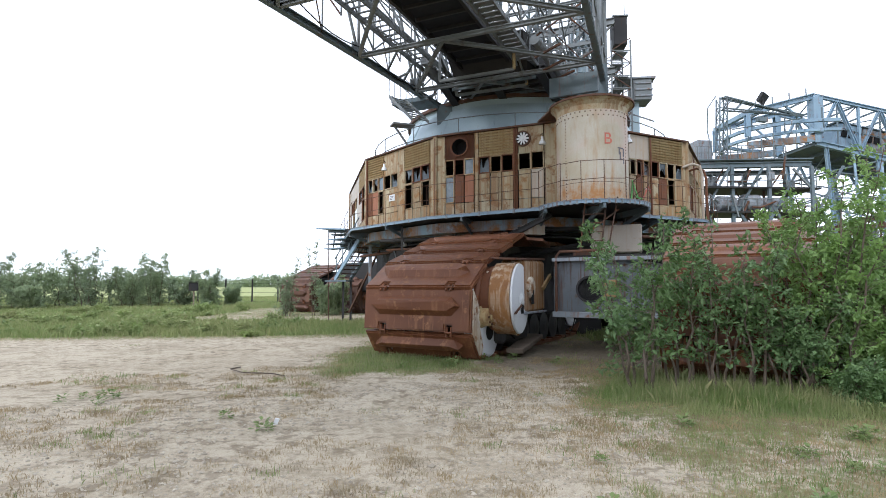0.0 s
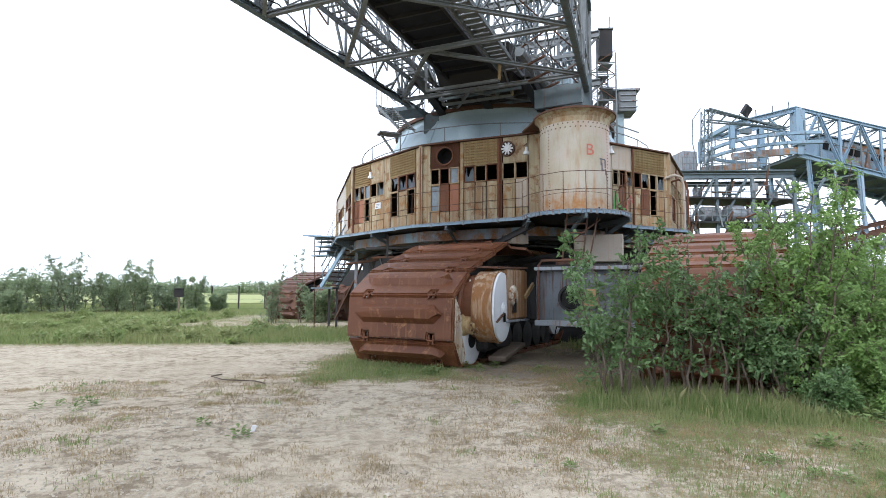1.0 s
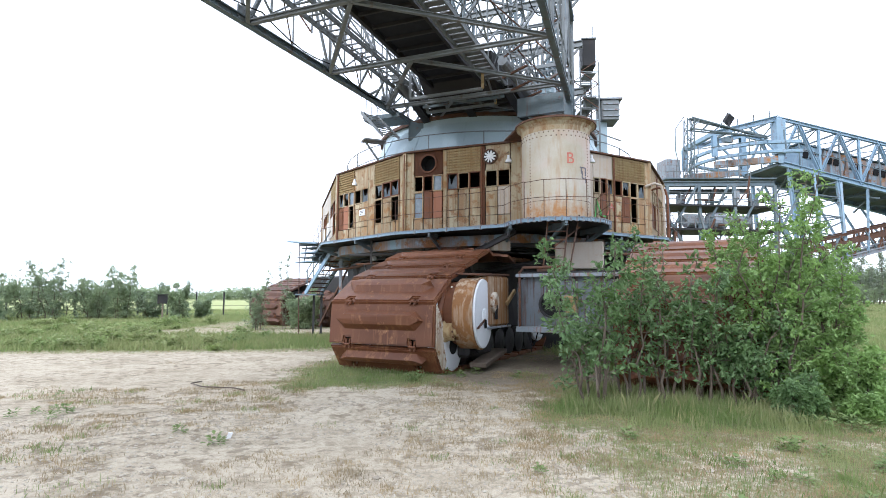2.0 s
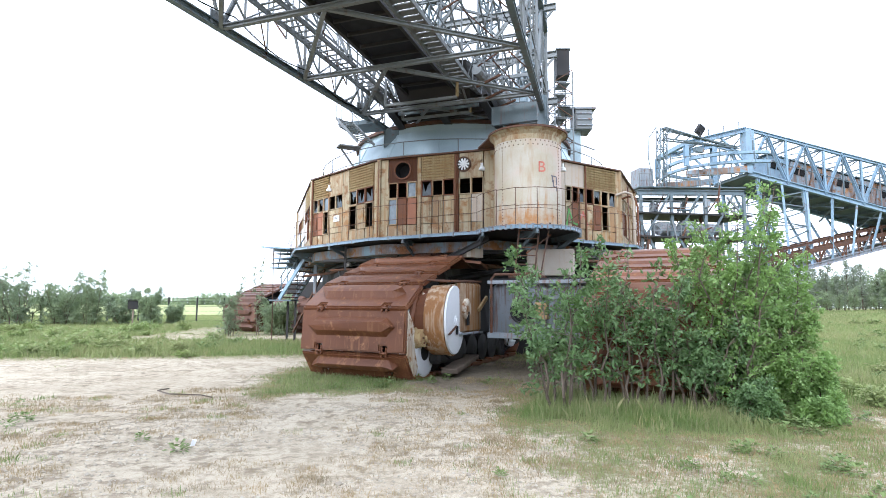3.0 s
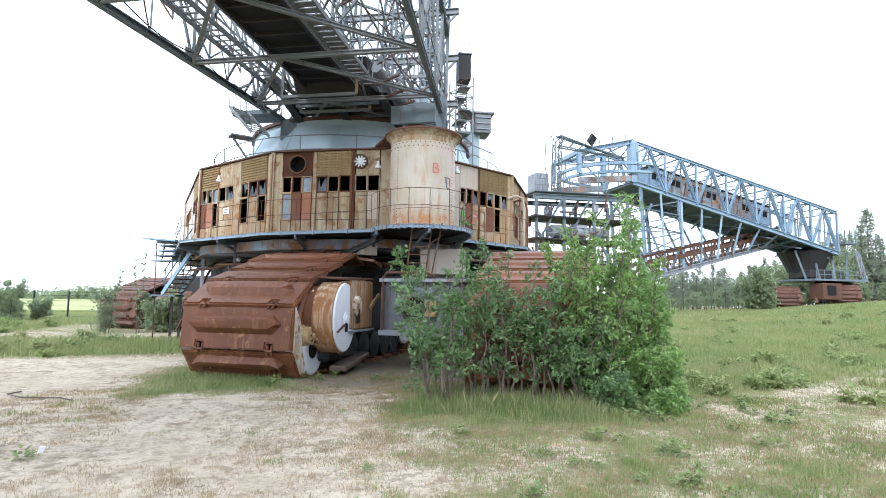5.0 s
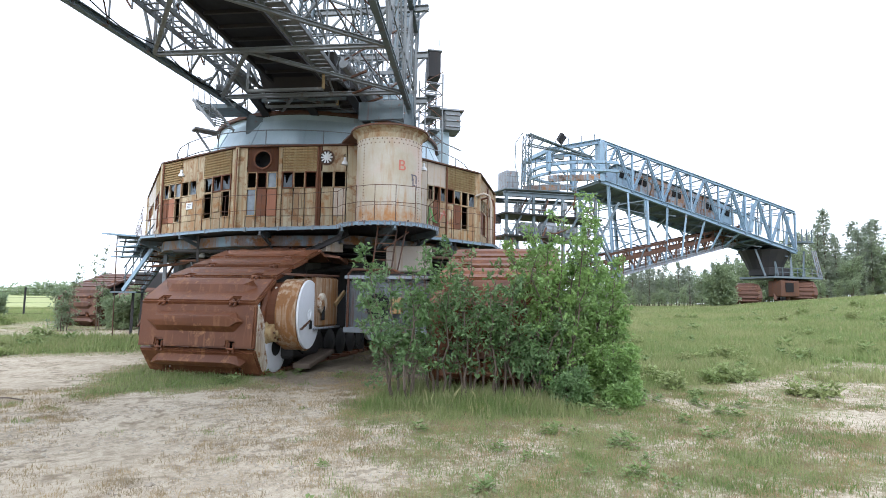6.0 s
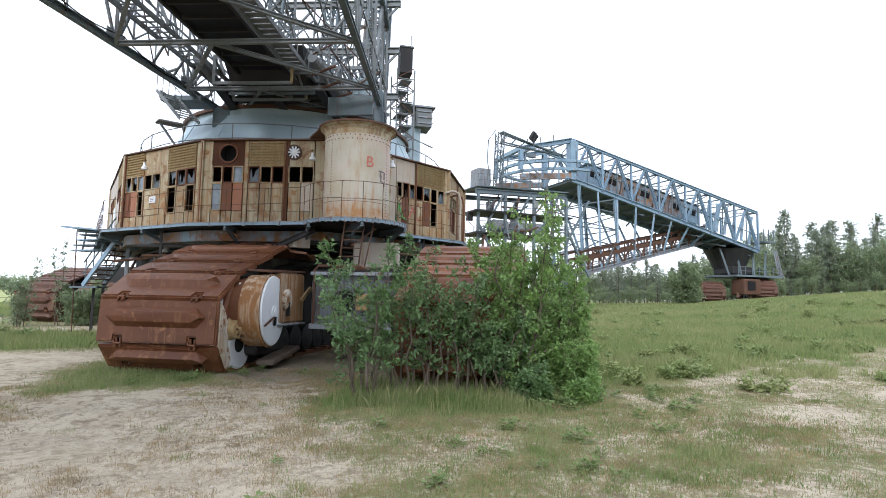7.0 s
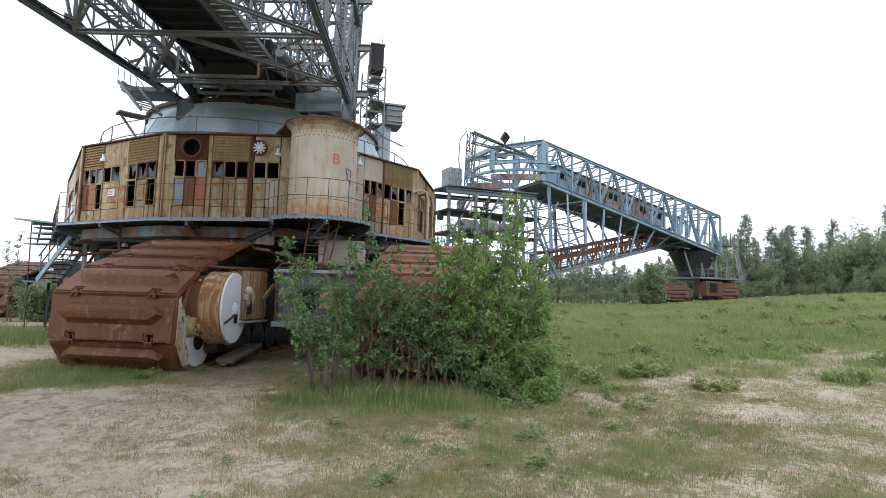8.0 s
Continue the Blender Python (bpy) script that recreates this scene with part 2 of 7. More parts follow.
def ibeam(bm, p, q, w=0.2, h=0.3, t=0.03):
    m, n = _along(p, q)
    for off, sx, sy in ((h / 2 - t / 2, w, t), (-h / 2 + t / 2, w, t), (0, t, h - 2 * t)):
        bmesh.ops.create_cube(bm, size=1.0, matrix=m @ Matrix.Translation((0, off, 0)) @ Matrix.Diagonal((sx, sy, n, 1)))
    return bm


def tube(bm, p, q, r=0.03, n=8, r2=None):
    m, length = _along(p, q)
    bmesh.ops.create_cone(bm, cap_ends=True, segments=n, radius1=r, radius2=r if r2 is None else r2, depth=length, matrix=m)
    return bm


def chain(bm, pts, r=0.03, n=7):
    """A bent round bar through the points, in one piece."""
    pts = [Vector(p) for p in pts]
    rings = []
    for i, p in enumerate(pts):
        d = (pts[min(i + 1, len(pts) - 1)] - pts[max(i - 1, 0)]).normalized()
        x = d.cross(Vector((0.31, 0.17, 0.94)) if abs(d.z) < 0.9 else Vector((0.2, 0.98, 0.0))).normalized()
        y = d.cross(x)
        rings.append([bm.verts.new(p + x * (r * math.cos(2 * math.pi * k / n)) + y * (r * math.sin(2 * math.pi * k / n))) for k in range(n)])
    for a, b in zip(rings, rings[1:]):
        for k in range(n):
            bm.faces.new((a[k], a[(k + 1) % n], b[(k + 1) % n], b[k]))
    bm.faces.new(rings[0][::-1])
    bm.faces.new(rings[-1])
    bmesh.ops.recalc_face_normals(bm, faces=bm.faces[:])
    return bm


def prism(bm, pts, z0, z1):
    """An upright block over a flat outline that runs anticlockwise."""
    lo = [bm.verts.new((x, y, z0)) for x, y in pts]
    hi = [bm.verts.new((x, y, z1)) for x, y in pts]
    bm.faces.new(lo[::-1])
    bm.faces.new(hi)
    for i in range(len(pts)):
        j = (i + 1) % len(pts)
        bm.faces.new((lo[i], lo[j], hi[j], hi[i]))
    return bm


def lathe(bm, prof, n, m=None, cap=True):
    """Turns a profile of (radius, z) round the z axis."""
    m = m or Matrix()
    rings = [[bm.verts.new(m @ Vector((r * math.cos(2 * math.pi * k / n), r * math.sin(2 * math.pi * k / n), z))) for k in range(n)] for r, z in prof]
    for a, b in zip(rings, rings[1:]):
        for k in range(n):
            bm.faces.new((a[k], a[(k + 1) % n], b[(k + 1) % n], b[k]))
    if cap:
        bm.faces.new(rings[0][::-1])
        bm.faces.new(rings[-1])
    return bm


def B():
    return bmesh.new()


def fast_mesh(name, verts, faces, material, parent=None, local=False):
    mesh = bpy.data.meshes.new(name)
    mesh.from_pydata(verts, [], faces)
    mesh.materials.append(material)
    ob = new(name, mesh)
    if parent is not None:
        ob.parent = parent
        if not local and parent in BASE:
            mesh.transform(BASE[parent])
    return ob

# ---- ground ----
def smooth(a, b, v):
    t = min(1.0, max(0.0, (v - a) / (b - a)))
    return t * t * (3 - 2 * t)


def polar(x, y):
    return math.hypot(x, y), math.degrees(math.atan2(x, y))


def gz(x, y):
    """Height of the ground: level yard, rising gently to the meadow."""
    r, az = polar(x, y)
    top = 1.2 * smooth(14, 40, az) + 2.3 * smooth(38, 66, az)
    top *= 1 - smooth(110, 160, az)
    z = top * smooth(13, 78, r)
    if r < 120:
        z += 0.03 * noise.noise((x * 0.6, y * 0.6, 0.3)) * smooth(2, 6, r)
    return z


def green(x, y):
    """How far grass covers the soil, from bare sand to full meadow."""
    r, az = polar(x, y)
    wob = 1.2 * noise.noise((x * 0.35, y * 0.35, 7.0)) + 0.9 * noise.noise((x * 1.3, y * 1.3, 2.0)) + 0.5 * noise.noise((x * 3.7, y * 3.7, 5.0))
    g = 0.10 + 0.10 * noise.noise((x * 0.5, y * 0.5, 4.0))
    back = 17.3 + 0.12 * (x + 9) + wob
    if x < 3:
        g = max(g, smooth(back - 2.6, back + 3.0, y + 0.6 * wob) * (0.86 + 0.3 * noise.noise((x * 0.16, y * 0.16, 3.0)) - 0.45 * smooth(24, 28, y) * (1 - smooth(40, 44, y)) * smooth(-16, -11, x)))
        g = max(g, 0.75 * smooth(10.2, 11.4, y + 0.5 * wob - 0.25 * x) * smooth(-3.4, -2.0, x + 0.4 * wob) * (1 - smooth(14.5, 17, y) * 0.4))
    if az > 8:
        k = az
        edge = 7.1 + 5.5 * smooth(34, 46, k) + 12 * smooth(46, 62, k) + 0.9 * wob
        g = max(g, smooth(9, 19, k + 2 * wob) * smooth(edge - 1.9, edge + 2.0, r) * (0.92 + 0.3 * noise.noise((x * 0.3, y * 0.3, 6.0))))
        g = max(g, (0.55 + 0.42 * noise.noise((x * 0.8, y * 0.8, 9.0)) + 0.18 * noise.noise((x * 2.6, y * 2.6, 8.0))) * smooth(12, 30, k + 3 * wob) * (1 - 0.2 * smooth(43, 50, k) * smooth(7.5, 9.5, r) * (1 - smooth(14, 18, r))))
    # thinner grass where the shade between the tracks is painted on the soil
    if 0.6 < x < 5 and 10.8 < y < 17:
        g = max(g * (1 - 0.7 * shaded_earth(x, y)), 0.42 + 0.14 * wob - 0.3 * shaded_earth(x, y))
    g = max(g, 0.5 * smooth(-2, -9, y + 2 * wob))
    return min(1.0, max(0.0, g))


def shaded_earth(x, y):
    """Dark soil between and behind the tracks, with the tracks' shade painted into it."""
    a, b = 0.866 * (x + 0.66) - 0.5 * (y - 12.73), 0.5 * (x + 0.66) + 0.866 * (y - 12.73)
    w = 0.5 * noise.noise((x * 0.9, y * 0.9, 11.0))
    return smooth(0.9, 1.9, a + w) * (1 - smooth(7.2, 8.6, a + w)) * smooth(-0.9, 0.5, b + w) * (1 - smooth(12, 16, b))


def axis():
    v = [0.0]
    while v[-1] < 3600:
        d = v[-1]
        v.append(d + (0.22 if d < 16 else 0.22 + (d - 16) * 0.07))
    return [-c for c in v[:0:-1]] + v


def ground_material():
    m, n, l, b = _nodes("sandy_soil_with_grass")
    pos = n.new("ShaderNodeNewGeometry").outputs["Position"]
    at = n.new("ShaderNodeAttribute")
    at.attribute_name = "cover"
    cover = at.outputs["Fac"]
    big = _noise(n, l, pos, 0.28, 4)
    mid = _noise(n, l, pos, 1.7, 7, 0.65)
    fine = _noise(n, l, pos, 9.0, 8, 0.7)
    grit = _noise(n, l, pos, 70.0, 3, 0.8)
    sand = _mix(n, l, _ramp(n, l, big, 0.35, 0.65), (0.475, 0.41, 0.315), (0.375, 0.315, 0.235))
    sand = _mix(n, l, _ramp(n, l, grit, 0.42, 0.62), sand, (0.50, 0.445, 0.35))
    sand = _mix(n, l, _math(n, l, "MULTIPLY", _ramp(n, l, fine, 0.5, 0.75), 0.5), sand, (0.21, 0.165, 0.12))
    litter = _mix(n, l, _ramp(n, l, fine, 0.35, 0.7), (0.25, 0.205, 0.135), (0.145, 0.12, 0.078))
    dark = _ramp(n, l, _math(n, l, "ADD", _math(n, l, "MULTIPLY", mid, 0.7), _math(n, l, "MULTIPLY", fine, 0.45)), 0.565, 0.68)
    patch = _ramp(n, l, _math(n, l, "ADD", _math(n, l, "MULTIPLY", _noise(n, l, pos, 0.55, 5, 0.7), 0.75), _math(n, l, "MULTIPLY", fine, 0.35)), 0.53, 0.66)
    dark = _math(n, l, "MAXIMUM", dark, _math(n, l, "MULTIPLY", patch, 0.75))
    soil = _mix(n, l, _math(n, l, "MULTIPLY", dark, 0.55), sand, litter)
    # small dark clumps of moss and dead turf, gathered in loose drifts
    drift = _ramp(n, l, _noise(n, l, pos, 0.42, 3, 0.5), 0.36, 0.54)
    clump = _ramp(n, l, _noise(n, l, pos, 4.2, 5, 0.6), 0.525, 0.59)
    soil = _mix(n, l, _math(n, l, "MULTIPLY", _math(n, l, "MULTIPLY", drift, clump), 0.6), soil, (0.15, 0.118, 0.08))
    pit = _ramp(n, l, _noise(n, l, pos, 26.0, 4, 0.7), 0.56, 0.66)
    soil = _mix(n, l, _math(n, l, "MULTIPLY", pit, 0.45), soil, (0.20, 0.16, 0.11))
    turf = _mix(n, l, _ramp(n, l, mid, 0.3, 0.7), (0.115, 0.145, 0.055), (0.19, 0.19, 0.085))
    turf = _mix(n, l, _math(n, l, "MULTIPLY", _ramp(n, l, fine, 0.5, 0.72), 0.5), turf, (0.30, 0.25, 0.15))
    k = _math(n, l, "ADD", cover, _math(n, l, "MULTIPLY", _math(n, l, "SUBTRACT", fine, 0.5), 1.1))
    # dark soil and the machine's shade over it, both put into the colour
    shaded_soil = n.new("ShaderNodeAttribute")
    shaded_soil.attribute_name = "shaded_earth"
    soil = _mix(n, l, _math(n, l, "MULTIPLY", shaded_soil.outputs["Fac"], 0.85), soil, _mix(n, l, _ramp(n, l, fine, 0.35, 0.7), (0.17, 0.135, 0.095), (0.09, 0.075, 0.055)))
    land = _mix(n, l, _ramp(n, l, k, 0.36, 0.66), soil, turf)
    # pale ripening field beyond the fence
    sep = n.new("ShaderNodeSeparateXYZ")
    l.new(pos, sep.inputs[0])
    beyond = _ramp(n, l, _math(n, l, "SUBTRACT", sep.outputs["Y"], _math(n, l, "MULTIPLY", sep.outputs["X"], 0.41)), 66.0, 70.0)
    west = _ramp(n, l, sep.outputs["X"], 12.0, 2.0)
    crop = _mix(n, l, _ramp(n, l, big, 0.35, 0.65), (0.27, 0.31, 0.13), (0.34, 0.35, 0.17))
    l.new(_mix(n, l, _math(n, l, "MULTIPLY", beyond, west), land, crop), b.inputs["Base Color"])
    b.inputs["Roughness"].default_value = 0.95
    b.inputs["Specular IOR Level"].default_value = 0.1
    bp = n.new("ShaderNodeBump")
    bp.inputs["Strength"].default_value, bp.inputs["Distance"].default_value = 0.7, 0.03
    l.new(_math(n, l, "ADD", fine, _math(n, l, "MULTIPLY", grit, 0.5)), bp.inputs["Height"])
    l.new(bp.outputs[0], b.inputs["Normal"])
    return m


def build_ground():
    ax = axis()
    n = len(ax)
    verts = [(x, y, gz(x, y)) for y in ax for x in ax]
    faces = [(j * n + i, j * n + i + 1, (j + 1) * n + i + 1, (j + 1) * n + i) for j in range(n - 1) for i in range(n - 1)]
    ob = fast_mesh("ground", verts, faces, ground_material())
    a = ob.data.attributes.new("cover", "FLOAT", "POINT")
    a.data.foreach_set("value", [green(v[0], v[1]) for v in verts])
    e = ob.data.attributes.new("shaded_earth", "FLOAT", "POINT")
    e.data.foreach_set("value", [shaded_earth(v[0], v[1]) for v in verts])
    ob.data.polygons.foreach_set("use_smooth", [True] * len(faces))
    tagged(ob, "pale sandy gravel yard with dry grass and green meadow", "ground", kind="structure")


build_ground()

# ---- round machine house under the boom ----
HC = (3.3, 24.3)
DECK, ROOF = 3.82, 6.42
HOUSE = [(-4.75, 28.0), (-2.86, 20.5), (-0.22, 17.26), (3.35, 15.61), (5.45, 16.6), (8.05, 17.9), (10.1, 21.4), (10.8, 26.0), (8.2, 31.0), (2.6, 32.6), (-2.6, 31.6)]
CYL = (4.03, 14.62)


def outward(p, d):
    v = Vector((p[0] - HC[0], p[1] - HC[1]))
    v = v * ((v.length + d) / v.length)
    return (HC[0] + v.x, HC[1] + v.y)


PANEL = {"c": M_CREAM, "p": M_CREAM_PALE, "u": M_RUSTPANEL, "s": M_SALMON, "w": M_WHITE, "b": M_BLUEWHITE}


def house_face(house, p, q, cols):
    """One straight side: upright strips of panels, ribbed sheet and window openings between two corners."""
    p, q = Vector((*p, DECK)), Vector((*q, DECK))
    d = q - p
    length, u = d.length, d.normalized()
    out = Vector((u.y, -u.x, 0))
    ang = math.degrees(math.atan2(u.y, u.x))
    hgt = ROOF - DECK

    def put(bm, a, b, z0, z1, depth, thick, bevel=0.0):
        c = p + u * ((a + b) / 2 * length) + out * depth + Vector((0, 0, (z0 + z1) / 2 * hgt))
        box(bm, c, ((b - a) * length, thick, (z1 - z0) * hgt), ang, bevel=bevel)

    for a, b, cells in cols:
        for z0, z1, kind in cells:
            w, h = (b - a) * length, (z1 - z0) * hgt
            if kind in PANEL:
                bm = B()
                put(bm, a + 0.004, b - 0.004, z0 + 0.003, z1 - 0.003, random.uniform(-0.012, 0.012), 0.05, 0.006)
                if h > 0.8 and w > 0.35 and kind in "cus":
                    put(bm, a + 0.08 / length, b - 0.08 / length, z0 + 0.08, z1 - 0.05, 0.028, 0.03, 0.008)
                part("wall_panel", bm, PANEL[kind], house)
            elif kind == "r":
                bm = B()
                put(bm, a, b, z0, z1, -0.02, 0.03)
                k = max(4, int(h / 0.085))
                for i in range(k):
                    zz = z0 + (i + 0.5) / k * (z1 - z0)
                    c = p + u * ((a + b) / 2 * length) + out * 0.02 + Vector((0, 0, zz * hgt))
                    box(bm, c, (w - 0.02, 0.05, h / k * 0.55), m=pose(c.x, c.y, c.z, 0, 0, ang) @ pose(0, 0, 0, 22))
                part("louvre_panel", bm, M_OCHRE, house, "ribbed ochre sheet")
            elif kind in "ogx":
                frame_bm = B()
                for e0, e1, y0, y1 in ((a, a + 0.03 / length, z0, z1), (b - 0.03 / length, b, z0, z1), (a, b, z0, z0 + 0.012), (a, b, z1 - 0.012, z1)):
                    put(frame_bm, e0, e1, y0, y1, 0.012, 0.06)
                part("window_frame", frame_bm, M_RUSTPANEL if random.random() < 0.35 else M_CREAM, house)
                if kind != "o":
                    bm = B()
                    i0, i1 = a + 0.032 / length, b - 0.032 / length
                    base = p + out * -0.01
                    if kind == "g":
                        put(bm, i0, i1, z0 + 0.013, z1 - 0.013, -0.01, 0.008)
                    else:
                        # jagged remains of a broken pane
                        k = 7
                        lo = z0 + (z1 - z0) * 0.3
                        pts = []
                        for i in range(k + 1):
                            t = i0 + (i1 - i0) * i / k
                            pts.append((t, lo + (z1 - z0) * random.uniform(-0.2, 0.55) + (z1 - z0) * 0.3 * abs(i / k - 0.5)))
                        upside = random.random() < 0.6
                        for (t0, h0), (t1, h1) in zip(pts, pts[1:]):
                            e = z1 - 0.013 if upside else z0 + 0.013
                            vs = [bm.verts.new(base + u * (t * length) + Vector((0, 0, zz * hgt))) for t, zz in ((t0, e), (t1, e), (t1, h1), (t0, h0))]
                            bm.faces.new(vs)
                        bmesh.ops.solidify(bm, geom=bm.faces[:], thickness=0.006)
                    part("window_pane", bm, M_GLASS, house, "dirty broken window glass")


W = (0.50, 0.70)


def strip(a, b, n, low, mid, top):
    """n equal columns: lower panels, window row, upper sheet as one wide piece."""
    cols = []
    for i in range(n):
        x0, x1 = a + (b - a) * i / n, a + (b - a) * (i + 1) / n
        cells = []
        if low[i] == "o":
            cells += [(0.0, 0.17, "c"), (0.17, W[0], "o")]
        elif low[i] in "bg":
            cells += [(0.0, 0.17, "c"), (0.17, W[0], "g")]
        else:
            cells += [(0.0, 0.17, "c"), (0.17, W[0], low[i])]
        cells.append((W[0], W[1], mid[i]))
        cols.append((x0, x1, cells))
    if top:
        cols.append((a, b, [(W[1], 1.0, top)]))
    return cols


FACES = [
    (0, 1, [(0.0, 0.12, [(0, 1, "p")])] + strip(0.12, 0.5, 3, "wow", "xox", "p") + [(0.5, 0.62, [(0, 1, "p")])] + strip(0.62, 0.94, 2, "po", "xo", "r") + [(0.94, 1, [(0, 1, "p")])]),
    (1, 2, [(0, 0.02, [(0, 1, "c")])] + strip(0.02, 0.28, 3, "uso", "xxg", "r") + strip(0.28, 0.5, 2, "cc", "ox", "c")
     + [(0.5, 0.59, [(0, 1, "c")])] + strip(0.59, 0.93, 3, "oco", "xxx", "r") + [(0.93, 1, [(0, 1, "c")])]),
    (2, 3, [(0, 0.081, [(0, 1, "c")])] + strip(0.081, 0.333, 3, "gus", "oog", "") + [(0.333, 0.372, [(0, 1, "c")])] + strip(0.372, 0.654, 3, "ccc", "xoo", "r")
     + [(0.654, 0.691, [(0, 1, "u")])] + strip(0.691, 0.891, 2, "cp", "oo", "c") + [(0.891, 1, [(0, 1, "c")])]),
    (3, 4, [(0, 1, [(0, 1, "c")])]),
    (4, 5, [(0, 0.12, [(0, 1, "p")])] + strip(0.12, 0.42, 3, "cuc", "oox", "p") + strip(0.43, 0.93, 4, "cuoc", "oxox", "r") + [(0.93, 1, [(0, 1, "c")])]),
    (5, 6, [(0, 0.1, [(0, 1, "c")])] + strip(0.1, 0.5, 3, "uoc", "oxo", "c") + [(0.5, 0.6, [(0, 1, "u")])] + strip(0.6, 0.9, 2, "co", "ox", "c") + [(0.9, 1, [(0, 1, "c")])]),
]


def build_house():
    h = thing("machine_house", (HC[0], HC[1], DECK), "round cream sheet-metal machine house with rust and broken windows", "machine house")
    for i, j, cols in FACES:
        house_face(h, HOUSE[i], HOUSE[j], cols)
    bm = B()
    for i in range(6, len(HOUSE)):
        a, b = HOUSE[i], HOUSE[(i + 1) % len(HOUSE)]
        c = ((a[0] + b[0]) / 2, (a[1] + b[1]) / 2, (DECK + ROOF) / 2)
        box(bm, c, (math.dist(a, b), 0.05, ROOF - DECK), math.degrees(math.atan2(b[1] - a[1], b[0] - a[0])))
    part("rear_wall", bm, M_CREAM, h)
    # panel with the round hole, framed square with a ring opening
    p, q = Vector((*HOUSE[2], 0)), Vector((*HOUSE[3], 0))
    u = (q - p).normalized()
    ang = math.degrees(math.atan2(u.y, u.x))
    length = (q - p).length
    mid = p + u * (0.207 * length)
    zc, hh = DECK + 2.21, 0.385
    m = pose(mid.x, mid.y, zc, 0, 0, ang) @ pose(0, 0, 0, 90)
    bm = B()
    n, hw, r = 32, 0.126 * length, 0.26
    ring, edge = [], []
    for k in range(n):
        a = 2 * math.pi * (k + 0.5) / n
        c, s = math.cos(a), math.sin(a)
        f = min(hw / max(abs(c), 1e-6), hh / max(abs(s), 1e-6))
        ring.append(bm.verts.new(m @ Vector((r * c, r * s, 0))))
        edge.append(bm.verts.new(m @ Vector((f * c, f * s, 0))))
    for k in range(n):
        bm.faces.new((ring[k], ring[(k + 1) % n], edge[(k + 1) % n], edge[k]))
    bmesh.ops.solidify(bm, geom=bm.faces[:], thickness=0.03)
    part("porthole_panel", bm, M_RUSTPANEL, h, "dark rust panel with a round hole")
    bm = B()
    lathe(bm, [(0.26, -0.30), (0.30, -0.30), (0.30, 0.05), (0.26, 0.05), (0.26, -0.30)], 28, m, cap=False)
    collar = part("vent_collar", bm, M_RUSTPANEL, h)
    # black lining and back disc added to paint the shade inside the vent
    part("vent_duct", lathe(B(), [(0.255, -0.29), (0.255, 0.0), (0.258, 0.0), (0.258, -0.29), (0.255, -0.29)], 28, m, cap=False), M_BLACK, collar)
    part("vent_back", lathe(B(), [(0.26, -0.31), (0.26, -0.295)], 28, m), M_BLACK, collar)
    # fan
    mid = p + u * (0.732 * length)
    m = pose(mid.x, mid.y, DECK + 2.23, 0, 0, ang) @ pose(0, 0, 0, 90)
    fan = part("fan", lathe(B(), [(0.20, 0.02), (0.235, 0.02), (0.235, 0.10), (0.20, 0.10), (0.20, 0.02)], 28, m, cap=False), M_RUSTSTEEL, h, "round extractor fan with white blades")
    part("fan_back", lathe(B(), [(0.2, 0.035), (0.2, 0.045)], 24, m), M_DARK, fan)
    bm = B()
    for k in range(10):
        a = m @ pose(0, 0, 0.075, 0, 0, 36 * k) @ pose(0.115, 0, 0, 22)
        bmesh.ops.create_cube(bm, size=1, matrix=a @ Matrix.Diagonal((0.14, 0.055, 0.008, 1)))
    lathe(bm, [(0.05, 0.05), (0.05, 0.1)], 12, m)
    part("blades", bm, M_WHITE, fan, "white fan blades")
    # corner posts, roof, eaves, added black core that paints the interior's shade
    for i in range(len(HOUSE)):
        a = outward(HOUSE[i], 0.03)
        part("corner_post", box(B(), (*a, (DECK + ROOF) / 2), (0.12, 0.12, ROOF - DECK), i * 30), M_CREAM, h)
    bm = B()
    prism(bm, [outward(c, 0.11) for c in HOUSE], ROOF, ROOF + 0.045)
    part("roof", bm, M_RUSTSTEEL, h, "rust-edged flat roof")
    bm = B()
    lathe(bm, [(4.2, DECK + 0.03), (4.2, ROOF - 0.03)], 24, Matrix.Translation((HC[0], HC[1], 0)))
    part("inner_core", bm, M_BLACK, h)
    bm = B()
    prism(bm, [outward(c, -0.1) for c in HOUSE], DECK - 0.05, DECK - 0.01)
    part("house_floor", bm, M_DARK, h)
    for az in (0.15, 0.55, 0.85):
        bm = B()
        a = p + u * (az * length) + Vector((0, 1.3, 0))
        box(bm, (a.x, a.y, DECK + 0.7), (0.7, 0.5, 1.4), ang + 8)
        part("switch_cabinet", bm, M_GREYPAINT, h, "grey electrical cabinet behind the broken windows")


build_house()


